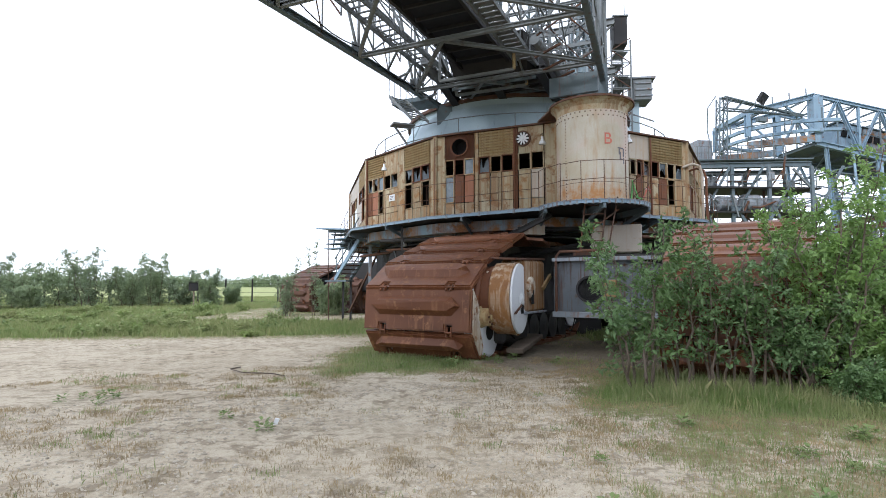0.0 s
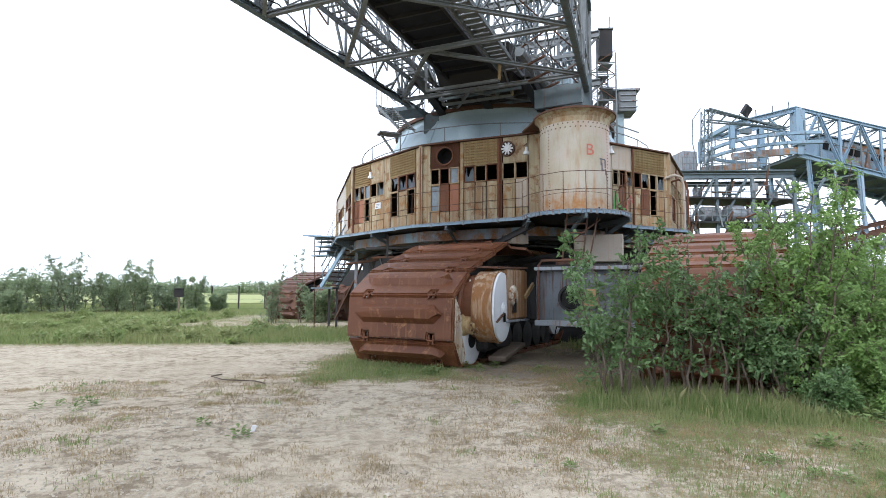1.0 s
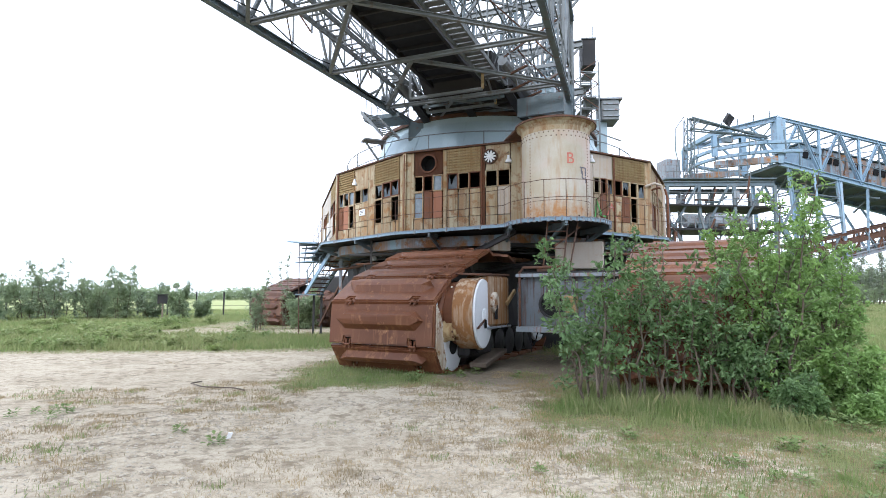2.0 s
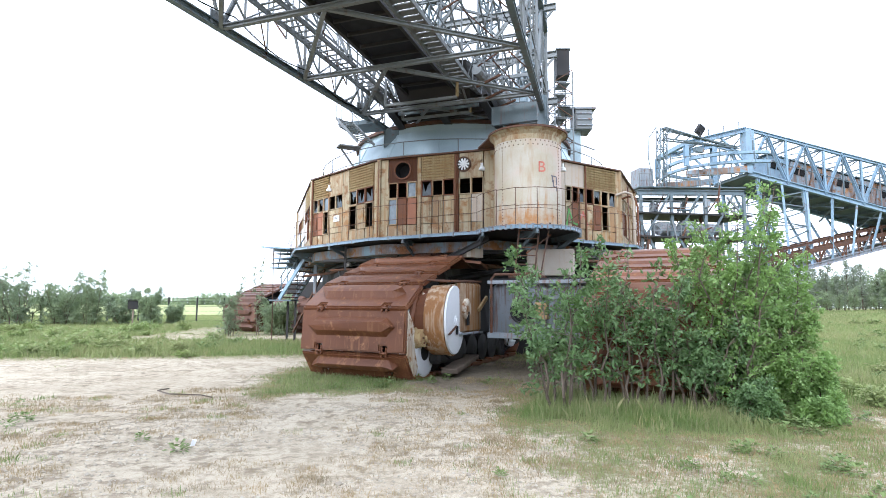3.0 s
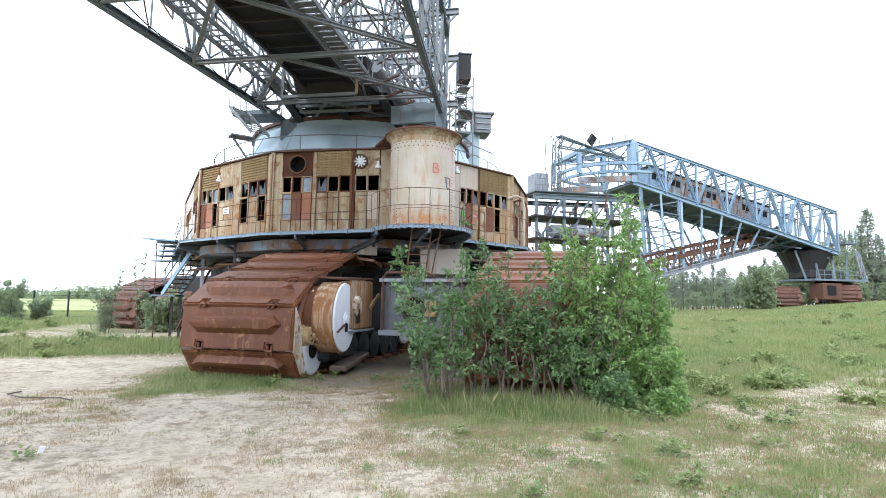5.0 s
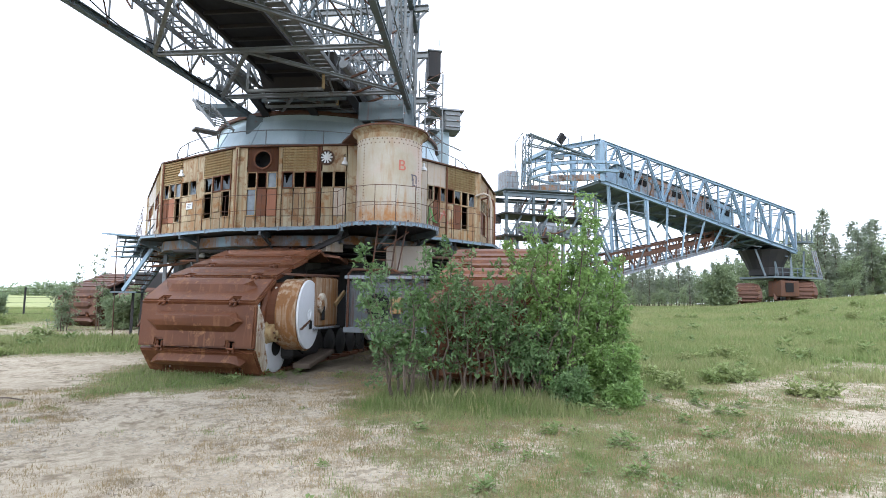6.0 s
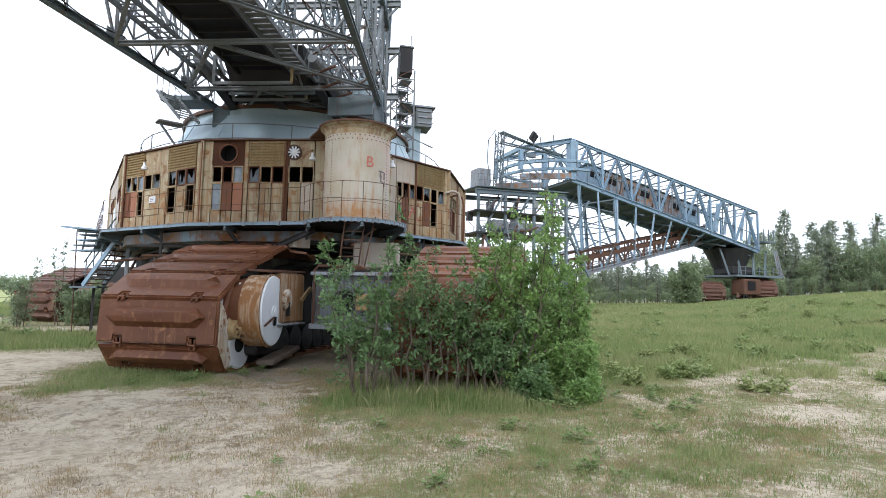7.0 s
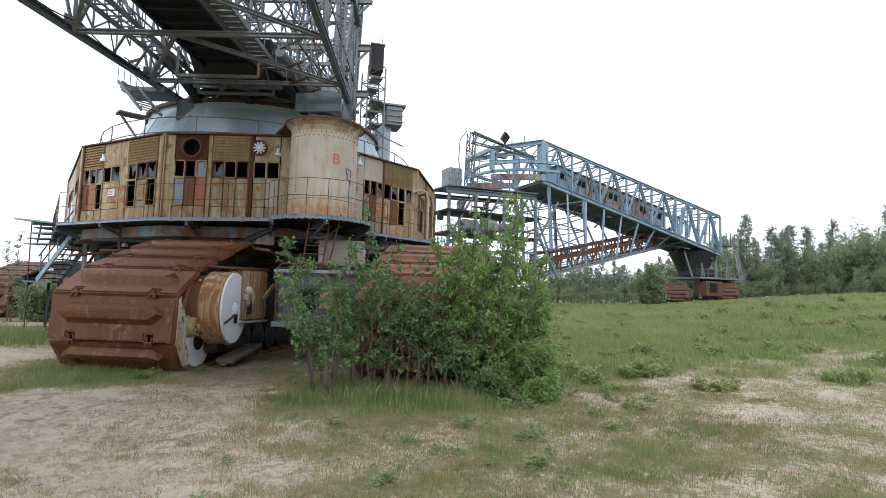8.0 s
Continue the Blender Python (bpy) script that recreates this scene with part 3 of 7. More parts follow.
def build_house_fittings():
    """Loose fittings on the house wall: notice plates, spray paint, pipes and a bent gutter."""
    p, q = Vector((*HOUSE[1], 0)), Vector((*HOUSE[2], 0))
    u = (q - p).normalized()
    out = Vector((u.y, -u.x, 0))
    n = thing("notice_plate", tuple(p + u * 1.75 + out * 0.06 + Vector((0, 0, DECK + 0.95))), "small white notice plate on the rusty wall", "sign", turn=math.degrees(math.atan2(u.y, u.x)))
    part("plate", box(B(), (0, 0, 0), (0.36, 0.012, 0.22), bevel=0.004), M_WHITE, n, local=True)
    for k in range(3):
        part("text_bar", box(B(), (-0.02 * k, -0.009, 0.05 - 0.05 * k), (0.24 - 0.04 * k, 0.004, 0.018)), M_SCRAWL, n, local=True)
    p, q = Vector((*HOUSE[4], 0)), Vector((*HOUSE[5], 0))
    u = (q - p).normalized()
    out = Vector((u.y, -u.x, 0))
    ang = math.degrees(math.atan2(u.y, u.x))
    g = thing("spray_paint", tuple(p + u * 0.5 + out * 0.05 + Vector((0, 0, DECK + 0.6))), "green and red spray paint strokes on the wall", "graffiti", turn=ang)
    for x, z, w, h, r, mat in ((-0.1, 0.1, 0.06, 0.7, 10, M_GREENSPRAY), (0.05, 0.25, 0.05, 0.6, -25, M_GREENSPRAY), (0.2, 0.0, 0.3, 0.06, 12, M_GREENSPRAY), (0.5, 0.2, 0.05, 0.5, 30, M_RED), (0.7, 0.2, 0.05, 0.5, -25, M_RED), (0.6, 0.3, 0.3, 0.05, 5, M_PINK)):
        part("stroke", box(B(), (0, 0, 0), (w, 0.006, h), m=pose(x, 0.0, z, 0, r, 0)), mat, g, local=True)
    c = Vector((*outward(HOUSE[5], 0.12), 0))
    v = thing("vent_pipe", (c.x, c.y, DECK), "pale bent vent pipe at the house corner", "pipe")
    pts = [Vector((-0.25, 0, 1.75)), Vector((0.05, -0.1, 1.85)), Vector((0.28, -0.1, 1.78)), Vector((0.36, -0.1, 1.5)), Vector((0.36, -0.1, 0.0))]
    part("pipe_run", chain(B(), pts, 0.045, 8), M_CREAM_PALE, v, local=True)
    part("pipe_run", chain(B(), [a + Vector((0.2, 0.15, -0.12)) for a in pts], 0.04, 8), M_RUSTPANEL, v, local=True)
    for i, (j, t) in enumerate(((1, 0.02), (2, 0.0), (2, 0.665), (4, 0.42))):
        a, b = Vector((*HOUSE[j], 0)), Vector((*HOUSE[j + 1], 0))
        d = (b - a).normalized()
        o = Vector((d.y, -d.x, 0))
        k = a.lerp(b, t) + o * 0.07
        pipe = thing("downpipe", (k.x, k.y, DECK), "thin rusty downpipe on the wall", "pipe", "downpipes on the house")
        part("tube", tube(B(), (0, 0, 0.05), (0, 0, 2.55), 0.03, 8), M_RUSTPANEL, pipe, local=True)


build_house_fittings()


def build_tank():
    t = thing("steel_cylinder", (CYL[0], CYL[1], DECK), "pale riveted steel cylinder with rusty foot and red letter", "steel cylinder")
    m = Matrix.Translation((CYL[0], CYL[1], 0))
    part("shell", lathe(B(), [(0.93, DECK), (0.93, 6.28)], 96, m), M_SHELL, t)
    bm = B()
    lathe(bm, [(0.93, 6.20), (0.95, 6.34), (1.00, 6.43), (1.10, 6.49), (1.10, 6.52), (0.93, 6.50)], 64, m)
    part("flared_rim", bm, M_CREAM, t, "rust-stained flared collar")
    part("rim_edge", lathe(B(), [(1.07, 6.485), (1.125, 6.485), (1.125, 6.535), (1.07, 6.535), (1.07, 6.485)], 64, m, cap=False), M_RUSTSTEEL, t)
    bm = B()
    for row, z in ((0, 6.16), (1, 6.05)):
        for k in range(44):
            a = 2 * math.pi * (k + 0.5 * row) / 44
            c = (CYL[0] + 0.93 * math.cos(a), CYL[1] + 0.93 * math.sin(a), z)
            bmesh.ops.create_icosphere(bm, subdivisions=1, radius=0.02, matrix=Matrix.Translation(c))
    for a0 in (-150, -40):
        for k in range(26):
            a = radians(a0)
            c = (CYL[0] + 0.93 * math.cos(a), CYL[1] + 0.93 * math.sin(a), DECK + 0.1 + k * 0.085)
            bmesh.ops.create_icosphere(bm, subdivisions=1, radius=0.015, matrix=Matrix.Translation(c))
    tagged(part("riveting", bm, M_RUSTSTEEL, t), kind="stuff")
    # box joint between cylinder and house
    part("neck", box(B(), (CYL[0] + 0.02, 15.6, 5.12), (1.62, 1.3, 2.55), 8), M_CREAM, t)
    part("rim_apron", prism(B(), [(2.78, 15.82), (2.95, 14.66), (4.0, 15.6)], 6.475, 6.525), M_RUSTSTEEL, t, "rusty sheet that joins the collar to the roof")
    # letter
    cu = bpy.data.curves.new("letter", "FONT")
    cu.body, cu.size, cu.extrude, cu.align_x, cu.align_y = "B", 0.42, 0.003, "CENTER", "CENTER"
    tmp = bpy.data.objects.new("letter", cu)
    scene.collection.objects.link(tmp)
    mesh = bpy.data.meshes.new_from_object(tmp.evaluated_get(bpy.context.evaluated_depsgraph_get()))
    bpy.data.objects.remove(tmp)
    az = -80.0
    a = radians(az)
    mesh.transform(Matrix.Translation((CYL[0] + 0.937 * math.cos(a), CYL[1] + 0.937 * math.sin(a), 5.42)) @ Matrix.Rotation(a + math.pi / 2, 4, "Z") @ Matrix.Rotation(math.pi / 2, 4, "X"))
    mesh.transform(BASE[t])
    mesh.materials.clear()
    mesh.materials.append(M_RED)
    ob = new("painted_letter", mesh)
    ob.parent = t

    def patch(name, a0, a1, z0, z1, mat, off=0.934):
        """Thin painted patch that follows the shell."""
        bm = B()
        k = max(2, int(abs(a1 - a0) / 4))
        lo, hi = [], []
        for i in range(k + 1):
            a = radians(a0 + (a1 - a0) * i / k)
            x, y = CYL[0] + off * math.cos(a), CYL[1] + off * math.sin(a)
            lo.append(bm.verts.new((x, y, z0)))
            hi.append(bm.verts.new((x, y, z1)))
        for i in range(k):
            bm.faces.new((lo[i], lo[i + 1], hi[i + 1], hi[i]))
        part(name, bm, mat, t)

    # scrawl of spray paint, seam bands and rusty foot
    for a0, a1, z0, z1 in ((-62, -48, 5.20, 5.235), (-50, -46, 5.0, 5.22), (-58, -55, 4.92, 5.12), (-55, -50, 4.92, 4.95), (-49, -46, 4.82, 4.98), (-60, -57, 5.05, 5.2)):
        patch("spray_scrawl", a0, a1, z0, z1, M_SCRAWL)
    for z in (4.32,):
        patch("plate_seam", -175, -5, z, z + 0.012, M_RUSTSTEEL, 0.933)


build_tank()


def deck_outline(d):
    pts = [outward(c, d) for c in HOUSE]
    arc = []
    for k in range(9):
        a = radians(178 + k * 22.0)
        arc.append((CYL[0] + (0.82 + d) * math.cos(a), CYL[1] + (0.82 + d) * math.sin(a)))
    return pts[:3] + arc + pts[4:]


def build_deck():
    w = thing("walkway_deck", (HC[0], HC[1], DECK - 0.1), "blue steel walkway round the machine house with pipe railing", "walkway")
    o = deck_outline(0.62)
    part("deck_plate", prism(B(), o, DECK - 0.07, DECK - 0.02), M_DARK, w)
    n = len(o)
    for i in list(range(0, 17)):
        a, b = o[i % n], o[(i + 1) % n]
        part("deck_edge", beam(B(), (*a, DECK - 0.06), (*b, DECK - 0.06), 0.05, 0.09), M_BLUE, w)
        part("edge_angle", beam(B(), (*a, DECK - 0.02), (*b, DECK - 0.02), 0.09, 0.02), M_GREYPAINT, w)
        for f in (0.2, 0.5, 0.8):
            q = Vector(a).lerp(Vector(b), f)
            part("edge_cleat", box(B(), (q.x, q.y, DECK - 0.06), (0.07, 0.07, 0.13), 20 * i), M_GREYPAINT, w)
    # railing
    posts = []
    for i in range(0, 16):
        a, b = Vector(o[i % n]), Vector(o[(i + 1) % n])
        k = max(1, round((b - a).length / 1.25))
        for j in range(k):
            posts.append(a.lerp(b, j / k))
    for c in posts:
        part("rail_post", tube(B(), (c.x, c.y, DECK - 0.1), (c.x, c.y, DECK + 0.95), 0.010, 6), M_RUSTSTEEL, w)
    for z in (0.5, 0.95):
        for a, b in zip(posts, posts[1:]):
            part("rail", tube(B(), (a.x, a.y, DECK + z + random.uniform(-0.02, 0.02)), (b.x, b.y, DECK + z), 0.009, 6), M_RUSTSTEEL, w)
    for i, c in enumerate(posts[::3]):
        inn = Vector(HC) + (c - Vector(HC)) * 0.84
        part("bracket", beam(B(), (c.x, c.y, DECK - 0.14), (inn.x, inn.y, DECK - 0.55), 0.06, 0.1), M_BLUEGREY, w)
        part("outrigger", ibeam(B(), (c.x, c.y, DECK - 0.15), (inn.x, inn.y, DECK - 0.15), 0.1, 0.16, 0.02), M_BLUEGREY, w)


build_deck()


def build_undercarriage():
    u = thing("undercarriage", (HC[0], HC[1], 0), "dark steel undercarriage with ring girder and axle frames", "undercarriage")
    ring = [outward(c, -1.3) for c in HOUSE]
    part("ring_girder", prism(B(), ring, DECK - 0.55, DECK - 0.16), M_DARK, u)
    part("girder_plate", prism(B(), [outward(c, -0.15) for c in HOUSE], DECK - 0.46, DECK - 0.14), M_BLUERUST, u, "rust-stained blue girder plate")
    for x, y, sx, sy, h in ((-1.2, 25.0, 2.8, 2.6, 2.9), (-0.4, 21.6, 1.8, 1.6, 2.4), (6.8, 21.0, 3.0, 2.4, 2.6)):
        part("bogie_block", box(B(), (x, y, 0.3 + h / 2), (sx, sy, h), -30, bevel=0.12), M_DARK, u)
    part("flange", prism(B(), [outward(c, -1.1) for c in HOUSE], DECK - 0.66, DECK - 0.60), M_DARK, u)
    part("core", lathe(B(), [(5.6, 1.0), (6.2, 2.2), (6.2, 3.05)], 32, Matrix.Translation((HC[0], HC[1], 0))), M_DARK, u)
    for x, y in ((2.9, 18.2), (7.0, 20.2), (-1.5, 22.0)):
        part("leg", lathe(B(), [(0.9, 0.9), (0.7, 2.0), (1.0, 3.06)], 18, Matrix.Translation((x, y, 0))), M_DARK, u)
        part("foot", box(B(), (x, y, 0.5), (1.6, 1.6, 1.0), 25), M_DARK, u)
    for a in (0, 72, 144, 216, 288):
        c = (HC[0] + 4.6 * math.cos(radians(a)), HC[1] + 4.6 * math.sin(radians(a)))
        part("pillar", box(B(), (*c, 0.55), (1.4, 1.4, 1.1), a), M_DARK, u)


build_undercarriage()

# ---- crawlers ----
def pad_mesh(width, depth, mat, web=1.0):
    """One cast track plate: a thick slab with rolled rims, two notches in its lower edge and a raised hexagonal web. It lies in x (width) and y (depth), outer side +z."""
    bm = B()
    w, d, nh = width / 2, depth / 2 - 0.01, 0.15
    out = [(-w, d), (-w, -d)]
    for sx in (-1, 1):
        c = sx * width * 0.31
        out += [(c - 0.1, -d), (c - 0.085, -d + nh), (c + 0.085, -d + nh), (c + 0.1, -d)]
    out += [(w, -d), (w, d)]
    top = bm.faces.new([bm.verts.new((x, y, 0.05)) for x, y in out])
    ext = bmesh.ops.extrude_face_region(bm, geom=[top])
    bmesh.ops.translate(bm, vec=(0, 0, -0.11), verts=[v for v in ext["geom"] if isinstance(v, bmesh.types.BMVert)])
    bmesh.ops.recalc_face_normals(bm, faces=bm.faces[:])
    rim = [e for e in bm.edges if all(v.co.z > 0.04 for v in e.verts)]
    bmesh.ops.bevel(bm, geom=rim, offset=0.035, segments=2, affect="EDGES")
    # web with a flat crown that slopes towards the lower edge
    hw, hd, tip, up = width * 0.41, depth * 0.23, 0.22, depth * 0.1
    low = [(-hw, up), (-hw + tip, up + hd), (hw - tip, up + hd), (hw, up), (hw - tip, up - hd), (-hw + tip, up - hd)]
    high = [(x * 0.95, up + (y - up) * 0.5 + hd * 0.05) for x, y in low]
    lo = [bm.verts.new((x, y, 0.045)) for x, y in low]
    hi = [bm.verts.new((x, y, 0.05 + (0.165 if y > up else 0.135) * web)) for x, y in high]
    crown = [bm.faces.new(hi[::-1])]
    for i in range(6):
        j = (i + 1) % 6
        crown.append(bm.faces.new((lo[i], hi[i], hi[j], lo[j])))
    bmesh.ops.recalc_face_normals(bm, faces=crown)
    if crown[0].normal.z < 0:
        bmesh.ops.reverse_faces(bm, faces=crown)
    mesh = bpy.data.meshes.new("track_plate")
    bm.to_mesh(mesh)
    bm.free()
    mesh.materials.append(mat)
    return mesh


def lug_mesh():
    """Hinge knuckle with its pin, sitting in a notch between two plates."""
    bm = B()
    for e in (-0.055, 0.055):
        box(bm, (e, -0.03, -0.005), (0.045, 0.24, 0.07), bevel=0.018)
    tube(bm, (-0.085, -0.05, 0.03), (0.085, -0.05, 0.03), 0.026, 8)
    mesh = bpy.data.meshes.new("hinge_lug")
    bm.to_mesh(mesh)
    bm.free()
    mesh.materials.append(M_PAD)
    return mesh


# outline of the track in its own (along, up) plane, front end first
TRACK = [(0.50, 0.03), (0.04, 0.62), (0.07, 1.61), (0.83, 2.20), (1.60, 2.50), (2.38, 2.79), (3.15, 3.07), (3.8, 2.86), (4.4, 2.92), (5.2, 2.95), (6.0, 3.0), (6.8, 3.0), (7.6, 2.95), (8.3, 2.6), (8.8, 2.0), (8.9, 1.2), (8.5, 0.5), (7.9, 0.06), (7.1, 0.04), (6.3, 0.04), (5.5, 0.04), (4.7, 0.04), (3.9, 0.04), (3.1, 0.04), (2.3, 0.04), (1.4, 0.03)]


def build_crawler(at, turn, width, label, dressed=True, track=TRACK):
    """Local x runs across the track, y along it (away from the front), z up."""
    c = thing("crawler_track", (*at, gz(*at)), label, "crawler track", "crawler tracks of the excavator", turn=turn)
    mesh = {}
    n = len(track)
    for i in range(n):
        (y0, z0), (y1, z1) = track[i], track[(i + 1) % n]
        ln = math.hypot(y1 - y0, z1 - z0)
        key = round(ln, 1)
        web = 1.0 if i < 3 else 0.35
        if (key, web) not in mesh:
            mesh[(key, web)] = pad_mesh(width, key - 0.035, M_PAD if dressed else M_PADDARK, web)
        ang = math.degrees(math.atan2(z1 - z0, y1 - y0))
        jit = random.uniform(-3.4, -1.8)
        m = pose(random.uniform(-0.015, 0.015), (y0 + y1) / 2, (z0 + z1) / 2, ang + jit, 0, 0)
        plate = share("track_plate", mesh[(key, web)], c, m)
        if i < 8:
            if "lug" not in mesh:
                mesh["lug"] = lug_mesh()
            for sx in (-1, 1):
                share("hinge_lug", mesh["lug"], plate, pose(sx * width * 0.31, -key / 2 + 0.06, 0.0))
    w = width / 2
    deep = min(y for y, z in track), max(y for y, z in track)
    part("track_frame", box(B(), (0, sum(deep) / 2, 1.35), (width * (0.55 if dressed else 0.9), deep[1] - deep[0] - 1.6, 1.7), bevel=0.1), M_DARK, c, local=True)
    for y, z, r in ((0.88, 0.98, 0.78), (max(y for y, z in track) - 1.0, 1.2, 0.9)):
        for sx in (-1, 1):
            m = pose(sx * (w - 0.16), y, z) @ pose(0, 0, 0, 0, 90 * sx, 0)
            wh = part("idler_wheel", lathe(B(), [(r, -0.10), (r, 0.02), (r * 0.86, 0.07), (r * 0.8, 0.0), (r * 0.35, 0.0), (r * 0.3, 0.12), (r * 0.12, 0.12)], 32, m), M_WHITE if dressed else M_RUSTSTEEL, c, "rusty idler wheel with chipped white paint", local=True)
            part("hub", lathe(B(), [(0.2, 0.02), (0.2, 0.2), (0.14, 0.26), (0.06, 0.27)], 18, m), M_RUSTPANEL, wh, local=True)
    for k in range(int((max(y for y, z in track) - 2.4) / 0.82)):
        y = 1.8 + k * 0.82
        for sx in (-1, 1):
            m = pose(sx * (w - 0.22), y, 0.48) @ pose(0, 0, 0, 0, 90 * sx, 0)
            part("road_wheel", lathe(B(), [(0.4, -0.1), (0.4, 0.08), (0.3, 0.1), (0.12, 0.14)], 20, m), M_DARK, c, local=True)
    return c


def build_drive(c, width):
    """Drive gearbox with its big white cover on the near flank of a track."""
    w = width / 2
    ax = pose(w + 0.25, 1.28, 1.38, 0, 0, 8) @ pose(0, 0, 0, 0, 90, 0)
    part("drum_back", lathe(B(), [(0.5, -0.7), (0.74, -0.45), (0.78, -0.12), (0.78, 0.07)], 40, ax), M_RUSTPANEL, c, "rusty gear casing", local=True, smooth=False)
    g = part("gear_drum", lathe(B(), [(0.80, -0.16), (0.84, -0.14), (0.84, 0.28), (0.86, 0.28), (0.86, 0.33), (0.80, 0.33)], 48, ax), M_DRUM, c, "rust-streaked gearbox drum", local=True)
    part("cover_disc", lathe(B(), [(0.80, 0.33), (0.82, 0.345), (0.81, 0.385), (0.02, 0.40)], 56, ax), M_WHITE, g, "big white round cover plate", local=True)
    part("boss", lathe(B(), [(0.17, 0.385), (0.17, 0.415), (0.10, 0.43), (0.10, 0.45), (0.05, 0.455)], 22, ax @ pose(0.05, -0.02, 0)), M_WHITE, g, local=True)
    part("cap", lathe(B(), [(0.26, 0.20), (0.26, 0.50), (0.18, 0.54)], 24, ax @ pose(-0.26, 0.70, 0)), M_WHITERUST, g, "rusty round flange", local=True)
    part("cap_slot", box(B(), (0, 0, 0), (0.34, 0.12, 0.05), m=ax @ pose(-0.02, 0.66, 0.52)), M_BLACK, g, local=True)
    part("boss_slot", box(B(), (0, 0, 0), (0.26, 0.09, 0.04), m=ax @ pose(0.22, -0.02, 0.43)), M_BLACK, g, local=True)
    ch = B()
    for k in range(12):
        a = ax @ pose(0.16 + 0.014 * k, -0.12 - 0.05 * k, 0.43, 0, 90 * (k % 2), 30)
        lathe(ch, [(0.022, -0.008), (0.034, -0.008), (0.034, 0.008), (0.022, 0.008), (0.022, -0.008)], 8, a, cap=False)
    part("chain", ch, M_RUSTSTEEL, g, local=True)
    hb = part("belt_guard", box(B(), (w + 0.30, 2.35, 1.68), (0.60, 1.5, 1.28), bevel=0.06), M_DRUM, c, "yellowed steel housing with rust runs", local=True)
    part("guard_lid", box(B(), (w + 0.26, 2.1, 2.35), (0.7, 2.0, 0.05), m=pose(w + 0.26, 2.1, 2.35, 2, 3, 0), bevel=0.01), M_RUSTSTEEL, hb, local=True)
    part("lever", beam(B(), (w + 0.66, 2.75, 1.6), (w + 0.7, 3.25, 1.95), 0.06, 0.1), M_OCHRE, hb, local=True)
    part("sump", box(B(), (0, 0, 0), (0.5, 1.5, 0.6), m=pose(w + 0.05, 1.9, 0.62), bevel=0.08), M_DARK, c, "oily dark sump", local=True)
    part("drip_edge", box(B(), (w + 0.32, 2.35, 1.02), (0.66, 1.55, 0.05), bevel=0.01), M_GREYPAINT, hb, local=True)
    hub = pose(w - 0.02, 0.62, 0.98) @ pose(0, 0, 0, 0, 90, 0)
    bb = part("axle_bearing", lathe(B(), [(0.27, -0.3), (0.27, 0.02), (0.22, 0.06), (0.22, 0.22), (0.12, 0.24), (0.12, 0.30), (0.05, 0.31)], 20, hub), M_OCHRE, c, "rust-yellow axle bearing hub", local=True)
    bolts = B()
    for k in range(8):
        lathe(bolts, [(0.025, 0.22), (0.025, 0.26)], 6, hub @ pose(0.165 * math.cos(k * 0.785), 0.165 * math.sin(k * 0.785), 0))
    tagged(part("bolt_ring", bolts, M_RUSTSTEEL, bb, local=True), kind="stuff")
    part("low_wheel", lathe(B(), [(0.50, -0.1), (0.50, 0.06), (0.42, 0.10), (0.1, 0.10)], 30, pose(w - 0.08, 0.95, 0.50) @ pose(0, 0, 0, 0, 90, 0)), M_WHITE, c, "white wheel rim with black oil stain", local=True)
    part("oil_stain", lathe(B(), [(0.2, 0.101), (0.19, 0.11)], 14, pose(w - 0.08, 0.92, 0.62) @ pose(0, 0, 0, 0, 90, 0)), M_BLACK, c, local=True)
    part("skid", box(B(), (w + 0.35, 2.2, 0.24), (0.42, 1.9, 0.12), m=pose(w + 0.4, 2.2, 0.26, 6, 0, 6), bevel=0.02), M_BARK, c, "weathered timber baulk", local=True)
    fl = B()
    face = fl.faces.new([fl.verts.new((w - 0.03, y, z)) for y, z in ((0.12, 1.58), (0.10, 0.60), (0.46, 0.06), (0.60, 0.30), (0.42, 0.72), (0.46, 1.02), (0.30, 1.34))])
    ext = bmesh.ops.extrude_face_region(fl, geom=[face])
    bmesh.ops.translate(fl, vec=(0.05, 0, 0), verts=[v for v in ext["geom"] if isinstance(v, bmesh.types.BMVert)])
    bmesh.ops.recalc_face_normals(fl, faces=fl.faces[:])
    part("flank_plate", fl, M_WHITERUST, c, "flaking white flank plate", local=True)
    part("side_casing", box(B(), (w - 0.1, 0.6, 1.5), (0.16, 0.45, 0.9), m=pose(w - 0.1, 0.62, 1.5, -22), bevel=0.05), M_RUSTPANEL, c, local=True)
    part("white_strip", box(B(), (0, 0, 0), (0.06, 0.14, 0.8), m=pose(w + 0.03, 0.78, 1.62, -10), bevel=0.02), M_WHITERUST, c, local=True)
    part("brake_hose", chain(B(), [(w + 0.1, 0.95, 1.3), (w + 0.22, 1.1, 0.95), (w + 0.3, 1.3, 0.6), (w + 0.36, 1.6, 0.42)], 0.018, 6), M_BLACK, c, local=True)
    part("loose_plate", box(B(), (0, 0, 0), (width * 0.5, 0.8, 0.07), m=pose(w - 0.3, 3.75, 2.93, -10, 7, 4)), M_PAD, c, "bent loose track plate", local=True)


